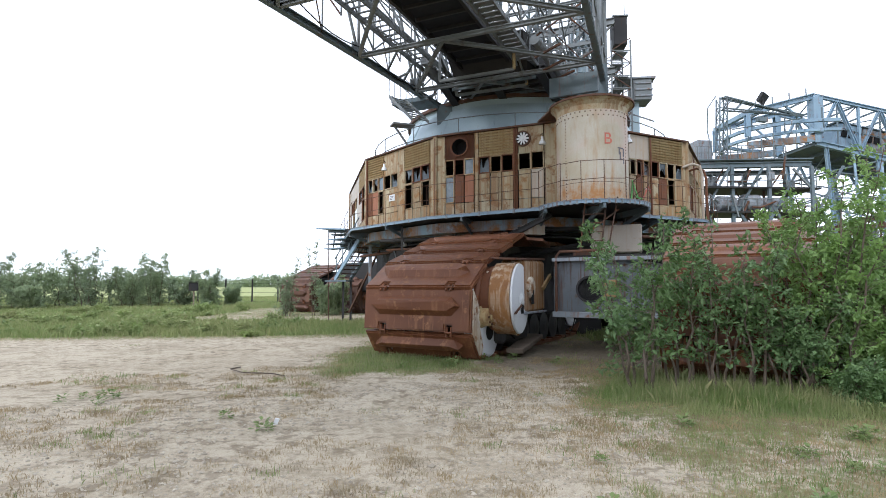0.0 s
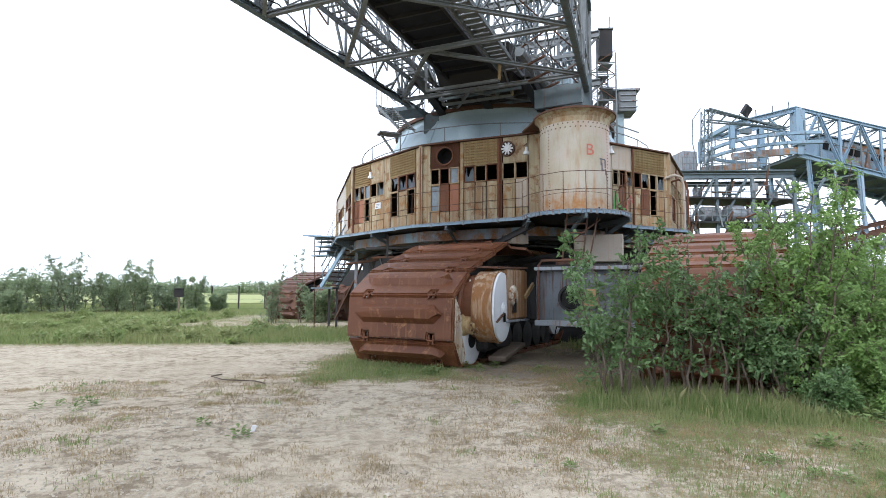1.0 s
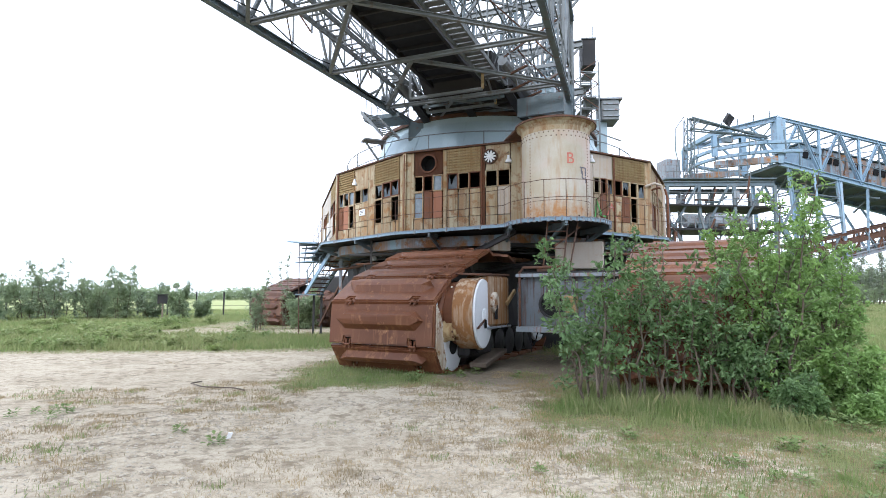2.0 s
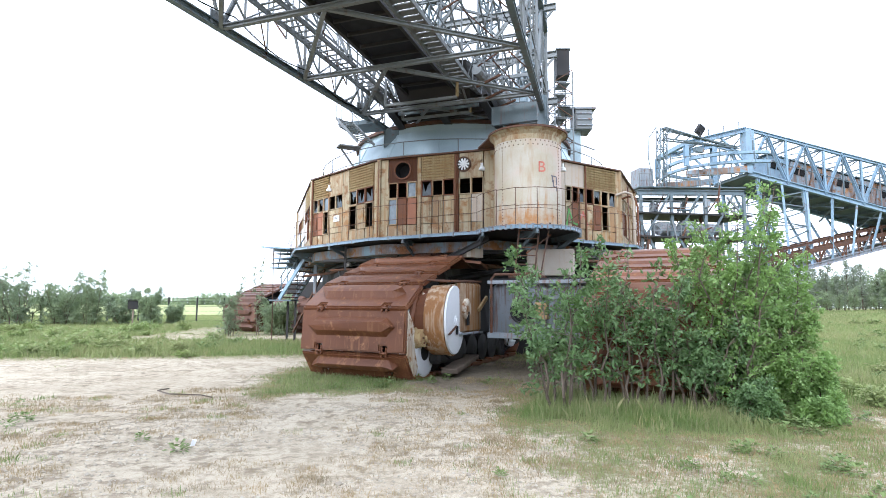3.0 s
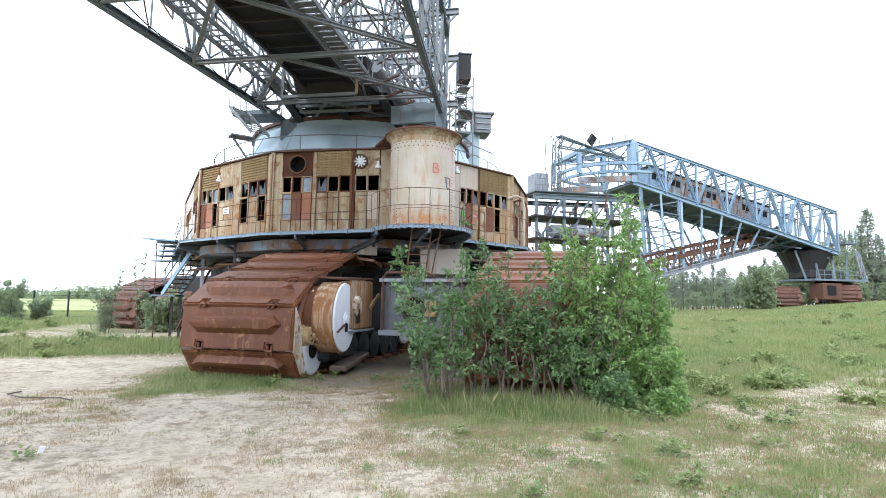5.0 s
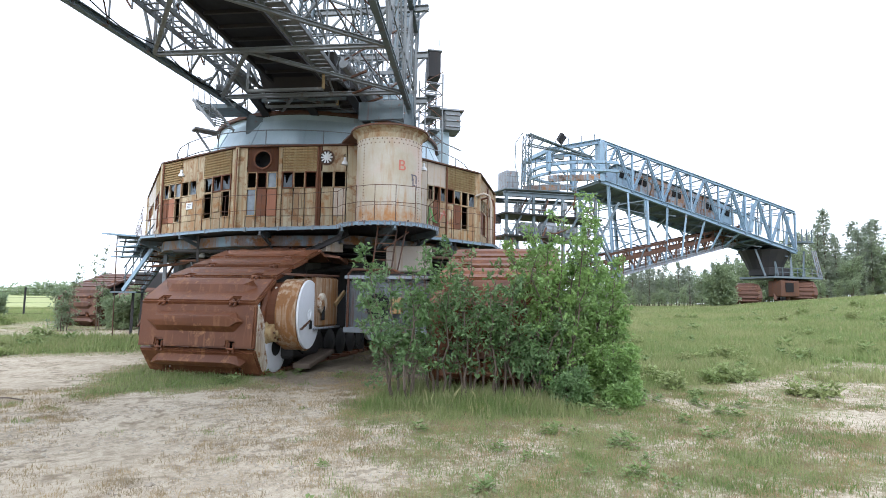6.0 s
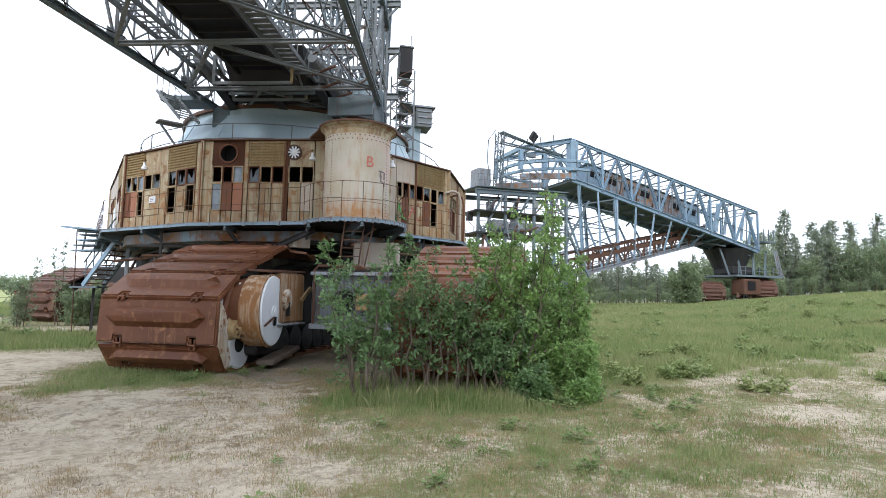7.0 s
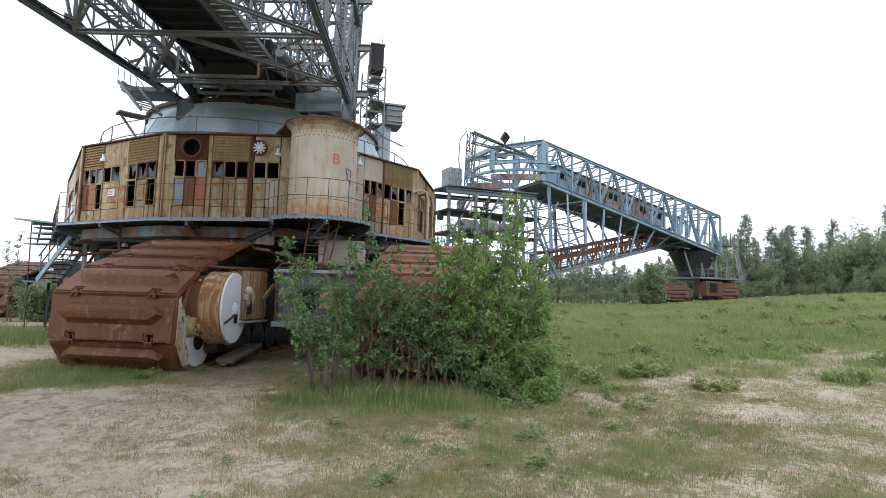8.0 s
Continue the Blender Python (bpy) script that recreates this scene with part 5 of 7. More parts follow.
# ---- rear staircase under the deck ----
def build_stairs():
    st = thing("steel_staircase", (-4.6, 24.5, 0.0), "blue-grey steel staircase with landing at the rear of the house", "staircase")
    a, b = Vector((-4.94, 25.0, 1.95)), Vector((-3.15, 22.6, 4.15))
    side = Vector((0.62, 0.46, 0))
    for o in (0.0, 1.0):
        part("stringer", beam(B(), a + side * o, b + side * o, 0.06, 0.2), M_BLUE if o == 0 else M_BLUEGREY, st)
        for h in (0.5, 0.95):
            part("handrail", tube(B(), a + side * o + Vector((0, 0, h)), b + side * o + Vector((0, 0, h)), 0.025, 6), M_BLUEGREY, st)
        for k in range(5):
            q = a.lerp(b, (k + 0.3) / 5) + side * o
            part("baluster", tube(B(), q, q + Vector((0, 0, 0.95)), 0.022, 6), M_BLUEGREY, st)
    for k in range(12):
        q = a.lerp(b, (k + 0.5) / 12)
        part("tread", beam(B(), q, q + side, 0.24, 0.04), M_RUSTSTEEL, st)
    # tilted sheet over the foot of the stairs, with a stepped hanging platform below
    part("canopy", box(B(), (0, 0, 0), (1.9, 1.5, 0.06), m=pose(-4.45, 24.3, 4.16, 0, 5, -38)), M_BLUE, st, "tilted blue canopy sheet")
    part("canopy_rib", beam(B(), (-5.25, 25.0, 4.18), (-3.55, 23.5, 4.02), 0.08, 0.14), M_BLUEGREY, st)
    for k in range(4):
        z = 3.95 - 0.2 * k
        part("hanging_shelf", box(B(), (-4.35 - 0.12 * k, 24.2 + 0.12 * k, z), (1.25, 0.6, 0.045), -38), M_BLUE if k % 2 else M_BLUEGREY, st)
    for dx, dy in ((-0.5, 0.6), (0.45, -0.2)):
        part("shelf_hanger", beam(B(), (-4.5 + dx, 24.2 + dy, 3.3), (-4.4 + dx, 24.2 + dy, 4.1), 0.05), M_BLUEGREY, st)
    part("canopy_post", tube(B(), (-5.2, 25.0, 0.0), (-5.27, 25.0, 4.25), 0.022, 6), M_RUSTSTEEL, st)
    part("foot_plate", box(B(), (-4.75, 25.1, 1.9), (1.1, 0.7, 0.07), -20), M_BLUEGREY, st)
    for x, y in ((-4.6, 25.3), (-4.2, 25.0)):
        part("foot_post", beam(B(), (x, y, 0), (x, y, 1.88), 0.09), M_DARK, st)
    part("cross_strut", beam(B(), (-4.2, 24.6, 0.5), (-2.7, 23.2, 3.2), 0.07), M_RUSTSTEEL, st)
    part("middle_post", beam(B(), (-3.05, 22.9, 0.0), (-3.05, 22.9, 3.7), 0.13), M_GREYPAINT, st)
    # bent rusty beam with a forked bracket below the deck
    part("bent_beam", chain(B(), [(-3.3, 21.9, 2.85), (-2.2, 21.2, 2.95), (-1.55, 20.7, 3.12), (-0.9, 20.3, 2.9)], 0.05, 6), M_RUSTSTEEL, st)
    for dx in (-0.22, 0.2):
        part("bracket_arm", beam(B(), (-1.65 + dx, 20.8, 3.02), (-1.7, 20.8, 2.45), 0.05), M_STEEL, st)


build_stairs()


def lamp(x, y, z, big=1.0):
    l = thing("hanging_lamp", (x, y, z), "small white bell-shaped work lamp on a bracket", "lamp", "work lamps on the house")
    part("shade", lathe(B(), [(0.10 * big, 0.0), (0.085 * big, 0.07 * big), (0.045 * big, 0.12 * big), (0.04 * big, 0.22 * big)], 14), M_WHITE, l, local=True)
    part("arm", chain(B(), [(0, 0, 0.22 * big), (0, 0, 0.32 * big), (0, 0.35 * big, 0.36 * big)], 0.014, 6), M_RUSTSTEEL, l, local=True)


lamp(2.86, 15.5, 5.75)
lamp(5.12, 14.85, 5.62)
lamp(-2.05, 18.85, 5.7)
lamp(-1.45, 20.4, 3.15, 1.3)


# ---- rusty ladder below the cylinder ----
def build_ladder():
    l = thing("steel_ladder", (3.35, 13.9, 2.6), "rusty steel ladder hanging below the walkway", "ladder")
    for o in (0.0, 0.5):
        part("rail", beam(B(), (3.0 + o, 13.75 - 0.2 * o, 2.5), (3.12 + o, 13.6 - 0.2 * o, 3.85), 0.03), M_RUSTSTEEL, l)
    for k in range(6):
        z = 2.6 + 0.22 * k
        part("rung", beam(B(), (3.0 + 0.02 * k, 13.74 - 0.02 * k, z), (3.5 + 0.02 * k, 13.64 - 0.02 * k, z), 0.022), M_RUSTSTEEL, l)
    part("brace", beam(B(), (3.65, 13.6, 2.5), (3.9, 13.5, 3.9), 0.035), M_RUSTSTEEL, l)
    part("brace", beam(B(), (3.3, 13.7, 3.1), (3.95, 13.6, 3.6), 0.035), M_RUSTSTEEL, l)
    part("foot_bar", beam(B(), (2.9, 13.9, 2.5), (4.0, 14.4, 2.5), 0.1), M_RUSTSTEEL, l)
    l.location.x += 0.45


build_ladder()


# ---- clutter under the deck ----
def build_clutter():
    for x, y, z, sx, sy, r, mat, lab in ((0.9, 17.0, 3.08, 1.3, 0.5, -22, M_RUSTPANEL, "rusty bent steel plate lying on the track"), (1.5, 16.6, 3.12, 0.9, 0.4, 8, M_RUSTSTEEL, "broken steel sheet lying on the track")):
        t = thing("scrap_plate", (x, y, z), lab, "scrap metal", "scrap on the track")
        part("sheet", box(B(), (0, 0, 0), (sx, sy, 0.05), m=pose(0, 0, 0.12, 6, -10, r), bevel=0.01), mat, t, local=True)
        part("folded_edge", box(B(), (0, 0, 0), (sx * 0.8, 0.05, 0.2), m=pose(0, sy * 0.3, 0.16, 0, -10, r)), mat, t, local=True)
    c = thing("pipe_bundle", (1.5, 17.0, 2.7), "dark pipes and beams slung under the walkway", "pipework")
    for k, (a, b, r) in enumerate((((-2.2, 19.2, 3.25), (2.2, 16.4, 3.2), 0.06), ((-2.0, 19.4, 2.95), (2.6, 16.5, 3.0), 0.04), ((2.2, 16.0, 3.35), (5.6, 15.4, 3.3), 0.07), ((4.2, 15.4, 3.1), (7.6, 17.2, 3.2), 0.05), ((2.0, 16.6, 2.55), (4.4, 15.2, 2.9), 0.09))):
        part("pipe", tube(B(), a, b, r, 8), M_RUSTSTEEL if k % 2 else M_DARK, c)
    for x, y in ((-1.4, 18.6), (0.4, 17.5), (2.4, 16.4), (5.2, 15.6), (6.8, 16.8)):
        part("hanger", beam(B(), (x, y, 2.9), (x, y, 3.75), 0.07), M_DARK, c)
    part("pale_bracket", box(B(), (2.55, 15.3, 3.25), (0.55, 0.3, 0.28), 25), M_CREAM_PALE, c, "pale steel bracket")
    part("tilted_girder", ibeam(B(), (1.6, 15.6, 2.95), (2.9, 14.6, 3.6), 0.1, 0.14, 0.02), M_DARK, c)
    part("white_tank", box(B(), (4.75, 14.9, 2.95), (1.3, 0.6, 0.75), -20, bevel=0.03), M_CREAM_PALE, c, "pale flaking steel box under the walkway")
    a = thing("rear_axle_frame", (-7.6, 36.5, 0), "dark steel frame between the rear tracks", "steel frame")
    part("beam", box(B(), (-7.4, 37.2, 1.5), (5.0, 1.6, 2.2), -30, bevel=0.1), M_DARK, a)
    part("cross_head", box(B(), (-4.5, 35.0, 2.2), (3.0, 3.0, 1.8), -30, bevel=0.1), M_DARK, a)


build_clutter()

# ---- far conveyor bridge ----
P0, P1 = Vector((34.2, 49.3, 0)), Vector((62.3, 50.2, 0))
BD = (P1 - P0).normalized()
BW = Vector((-BD.y, BD.x, 0))


def br(t, side, lev):
    """t runs along the bridge, side across it (0 near face, 1 far face), lev from lower to upper chord."""
    p = P0.lerp(P1, t) + BW * (side * 5.5)
    lo, hi = 14.7 - 6.4 * t, 19.1 - 5.9 * t
    return Vector((p.x, p.y, lo + (hi - lo) * lev))


def build_bridge():
    b = thing("conveyor_bridge", tuple(br(0.5, 0.5, 0)), "faded blue lattice conveyor bridge sloping down to a crawler", "conveyor bridge")
    n = 7
    for side in (0, 1):
        part("upper_chord", ibeam(B(), br(0, side, 1), br(1, side, 1), 0.3, 0.32, 0.06), M_BLUE, b)
        part("lower_chord", ibeam(B(), br(0, side, 0), br(1, side, 0), 0.4, 0.5, 0.08), M_BLUE, b)
        part("handrail", tube(B(), br(0, side, 0.42), br(1, side, 0.42), 0.05, 5), M_BLUEGREY, b)
        for i in range(n + 1):
            t = i / n
            part("post", ibeam(B(), br(t, side, 0), br(t, side, 1), 0.2 if i else 0.55, 0.2 if i else 0.5, 0.04), M_BLUE, b)
            if i < n:
                mid = t + 0.5 / n
                part("diagonal", ibeam(B(), br(t, side, 0), br(mid, side, 1), 0.26, 0.2, 0.04), M_BLUE, b)
                part("diagonal", ibeam(B(), br(mid, side, 1), br(t + 1 / n, side, 0), 0.32, 0.24, 0.05), M_BLUE, b)
                part("hanger", beam(B(), br(mid, side, 0), br(mid, side, 1), 0.1), M_BLUEGREY, b)
    for i in range(2 * n + 1):
        t = i / (2 * n)
        part("roof_bar", beam(B(), br(t, 0, 1), br(t, 1, 1), 0.13), M_BLUEGREY, b)
        part("floor_beam", ibeam(B(), br(t, 0, 0), br(t, 1, 0), 0.2, 0.3, 0.05), M_BLUEGREY, b)
        if i < 2 * n:
            part("roof_brace", beam(B(), br(t, i % 2, 1), br(t + 0.5 / n, 1 - i % 2, 1), 0.08), M_BLUEGREY, b)
    part("conveyor_deck", beam(B(), br(0.02, 0.5, 0.06), br(1, 0.5, 0.06), 4.9, 0.22), M_BLUEGREY, b)
    # sheet-clad gallery with windows
    for k in range(7):
        t0, t1 = 0.10 + k * 0.085, 0.10 + (k + 1) * 0.085 - 0.006
        c = (br(t0, 0.42, 0.42) + br(t1, 0.42, 0.42)) / 2
        d = br(t1, 0.42, 0.42) - br(t0, 0.42, 0.42)
        w = part("gallery_section", beam(B(), br(t0, 0.42, 0.42), br(t1, 0.42, 0.42), 2.4, 2.1), M_BLUE if k in (0, 6) else M_BLUERUST, b, "sheet-clad gallery section, blue with rust")
        part("section_roof", beam(B(), br(t0, 0.42, 0.68), br(t1, 0.42, 0.68), 2.7, 0.1), M_BLUEGREY, w)
        for f in (0.18, 0.5):
            p = br(t0 + (t1 - t0) * f, 0.19, 0.46)
            q = br(t0 + (t1 - t0) * (f + 0.22), 0.19, 0.46)
            # solid black bar: the shade behind the window, put into colour
            part("window", beam(B(), p, q, 0.12, 0.75), M_BLACK, w, "window opening with its shade painted black")
    # tattered blue sheets near the low end
    for k in range(6):
        t = 0.70 + k * 0.05
        part("side_sheet", beam(B(), br(t, 0.03, 0.12), br(t + 0.02, 0.03, 0.86), 0.06, random.uniform(0.4, 1.0)), M_BLUE, b, "ragged pale blue side sheet")
    # front ring gallery and portal frame at the high end
    c = (br(0, 0, 0) + br(0, 1, 0)) / 2 + Vector((0, 0, 1.3))
    for z, rr, w, h in ((0.0, 5.6, 0.32, 0.28), (-0.9, 5.8, 0.3, 0.26)):
        prev = None
        for k in range(15):
            a = radians(90 + 12.86 * k)
            p = c + BD * (rr * 1.15 * math.cos(a)) + BW * (rr * math.sin(a)) + Vector((0, 0, z))
            if prev is not None:
                part("ring_beam", beam(B(), prev, p, w, h), M_BLUE, b)
                if k % 2:
                    part("ring_post", beam(B(), p, p + Vector((0, 0, 1.1 if z == 0 else 0.9)), 0.09), M_BLUEGREY, b)
            prev = p
    for sd in (0, 1):
        hi, far = br(0, sd, 1), br(0, sd, 1) - BD * 6.4 + Vector((0, 0, -1.7))
        part("portal_beam", ibeam(B(), hi, far, 0.45, 0.5, 0.07), M_BLUE, b)
        part("portal_post", ibeam(B(), far, far - Vector((0, 0, 2.2)), 0.4, 0.4, 0.06), M_BLUE, b)
        part("portal_girder", beam(B(), br(0, sd, 0.1), far - Vector((0, 0, 3.0)), 0.4, 0.62), M_BLUERUST, b, "rust-stained girder")
        part("portal_strut", beam(B(), br(0, sd, 0.2), hi - BD * 3.0 + Vector((0, 0, -0.8)), 0.16), M_BLUE, b)
        for k in range(4):
            p = hi.lerp(far, (k + 0.5) / 4)
            part("hand_post", beam(B(), p, p + Vector((0, 0, 0.9)), 0.07), M_BLUEGREY, b)
    part("portal_cross", beam(B(), br(0, 0, 1) - BD * 6.4 - Vector((0, 0, 1.7)), br(0, 1, 1) - BD * 6.4 - Vector((0, 0, 1.7)), 0.4), M_BLUE, b)
    part("end_plate", beam(B(), br(0, 0, 0.2), br(0, 0, 0.95), 0.9, 0.9), M_BLUE, b)
    lamp_p = br(0, 0.2, 1) - BD * 4.2
    part("searchlight", box(B(), lamp_p + Vector((0, 0, -0.35)), (0.9, 0.3, 0.9), m=pose(lamp_p.x, lamp_p.y, lamp_p.z + 0.1, 25, 20, 30)), M_DARK, b)
    part("lamp_bar", beam(B(), br(0, 0, 1) - BD * 4.2 - Vector((0, 0, 1.1)), br(0, 1, 1) - BD * 4.2 - Vector((0, 0, 1.1)), 0.2), M_BLUEGREY, b)
    part("lamp_post", beam(B(), lamp_p - Vector((0, 0, 1.2)), lamp_p + Vector((0, 0, 0.1)), 0.16), M_DARK, b)
    # support legs and slung rusty belt below
    legs = []
    for t, sd in ((0.03, 0), (0.03, 1), (0.2, 0), (0.2, 1)):
        p = br(t, sd, 0)
        q = Vector((p.x + 0.6, p.y, 4.3 + 5.4 * (p.x - 33.0) / 24.0))
        part("support_leg", ibeam(B(), p, q, 0.28, 0.28, 0.05), M_BLUE, b)
        legs.append((p, q))
    for z in (0.25, 0.5, 0.75):
        for i, j in ((0, 1), (2, 3), (0, 2), (1, 3)):
            a, d = legs[i][0].lerp(legs[i][1], z), legs[j][0].lerp(legs[j][1], z - 0.2)
            part("leg_brace", beam(B(), a, d, 0.12), M_BLUEGREY, b)
            part("leg_tie", beam(B(), legs[i][0].lerp(legs[i][1], z), legs[j][0].lerp(legs[j][1], z), 0.1), M_BLUEGREY, b)
    lo = [Vector((33.0, 47.0, 4.2)), Vector((57.0, 53.0, 9.6))]
    for o in (0, 2.6):
        a, d = lo[0] + BW * o, lo[1] + BW * o
        part("belt_chord", ibeam(B(), a, d, 0.3, 0.4, 0.06), M_GREYPAINT, b)
        part("belt_side", beam(B(), a + Vector((0, 0, 1.5)), d + Vector((0, 0, 1.2)), 0.12, 0.42), M_RUSTSTEEL, b, "rusty belt side plates")
        part("belt_top", ibeam(B(), a + Vector((0, 0, 2.3)), d + Vector((0, 0, 2.0)), 0.2, 0.26, 0.05), M_RUSTSTEEL, b)
        for k in range(16):
            p, q = a.lerp(d, k / 16), a.lerp(d, (k + 1) / 16)
            z0, z1 = (0.1, 2.2) if k % 2 else (2.2, 0.1)
            part("belt_lace", beam(B(), p + Vector((0, 0, z0)), q + Vector((0, 0, z1)), 0.13), M_RUSTSTEEL if k % 3 else M_BLUEGREY, b)
        part("belt_rail", tube(B(), a + Vector((0, 0, 0.7)), d + Vector((0, 0, 0.5)), 0.06, 5), M_GREYPAINT, b)
        for k in range(14):
            p = a.lerp(d, (k + 0.5) / 14)
            part("belt_post", beam(B(), p, p + Vector((0, 0, 2.3)), 0.12), M_RUSTSTEEL, b)
    for k in range(9):
        p = lo[0].lerp(lo[1], (k + 0.5) / 9)
        t = (p.x - P0.x) / (P1.x - P0.x)
        if 0.04 < t < 0.95:
            part("sling", beam(B(), p, br(t + 0.02, 0, 0), 0.18), M_BLUE, b)
            part("sling", beam(B(), p + BW * 2.6, br(t - 0.03, 1, 0), 0.18), M_BLUE, b)
    # far pillar on its crawlers
    f = br(0.93, 0.5, 0)
    base = gz(f.x, f.y)
    part("pivot_pillar", box(B(), (f.x, f.y - 0.6, base + 3.9), (3.4, 3.0, 1.0), 3, bevel=0.1), M_DARK, b)
    part("pivot_ring", lathe(B(), [(1.9, base + 4.2), (2.3, base + 5.2), (3.0, f.z - 0.2)], 20, Matrix.Translation((f.x, f.y, 0))), M_DARK, b)
    part("end_balcony", box(B(), (f.x + 3.4, f.y - 2.0, f.z + 0.8), (2.0, 2.4, 0.2), 3), M_BLUEGREY, b)
    for k in range(3):
        part("balcony_post", beam(B(), (f.x + 2.6 + 0.8 * k, f.y - 3.1, f.z + 0.8), (f.x + 2.6 + 0.8 * k, f.y - 3.1, f.z + 2.4), 0.1), M_BLUEGREY, b)
    for k in range(12):
        t0 = 0.05 + 0.9 * k / 12
        part("under_brace", beam(B(), br(t0, k % 2, 0), br(t0 + 0.075, 1 - k % 2, 0) - Vector((0, 0, 0.9)), 0.14), M_BLUEGREY, b)
    part("pivot_deck", box(B(), (f.x + 0.5, f.y - 1.2, base + 3.1), (7.6, 6.0, 0.22), 0), M_BLUEGREY, b)
    part("crawler_box", box(B(), (f.x - 1.0, f.y - 3.4, base + 1.75), (3.0, 1.8, 1.9), 4, bevel=0.1), M_RUSTSTEEL, b, "rusty crawler gear box")
    for k in range(7):
        px = f.x - 3.0 + 1.15 * k
        part("deck_post", beam(B(), (px, f.y - 4.1, base + 3.2), (px, f.y - 4.1, base + 4.2), 0.07), M_BLUEGREY, b)
    for h in (3.7, 4.2):
        part("deck_rail", beam(B(), (f.x - 3.0, f.y - 4.1, base + h), (f.x + 3.9, f.y - 4.1, base + h), 0.06), M_BLUEGREY, b)
    for dx in (-2.6, -0.6, 1.6, 3.4):
        part("deck_strut", beam(B(), (f.x + dx, f.y - 3.6, base + 0.4), (f.x + dx * 0.6, f.y - 2.8, base + 3.1), 0.3), M_RUSTSTEEL, b)
        part("pivot_strut", beam(B(), (f.x + dx, f.y - 2.4, base + 3.2), (f.x + dx * 1.3, f.y - 1.8, f.z - 0.2), 0.2), M_BLUEGREY, b)
    # black slab painted as the shaded inside of the gear box window
    part("box_window", box(B(), (f.x - 1.2, f.y - 4.34, base + 1.9), (1.3, 0.1, 1.1), 4), M_BLACK, b)
    for k in range(3):
        part("cable_bundle", tube(B(), (f.x + 4.4 + 0.3 * k, f.y - 3.6, base + 3.2), (f.x + 4.2 + 0.3 * k, f.y - 3.0, base + 6.6), 0.07, 6), M_GREYPAINT, b)


build_bridge()
SMALL = [(0.5, 0.05), (0.0, 0.7), (0.1, 1.6), (0.8, 2.3), (1.9, 2.5), (3.0, 2.5), (4.1, 2.4), (4.7, 1.7), (4.7, 0.8), (4.0, 0.05), (2.9, 0.04), (1.7, 0.04)]
for fx, fy, lab in ((54.9, 50.4, "rusty crawler track carrying the far bridge end"), (61.6, 48.8, "rusty crawler track under the bridge pillar")):
    build_crawler((fx, fy), -25, 3.0, lab, dressed=False, track=SMALL)


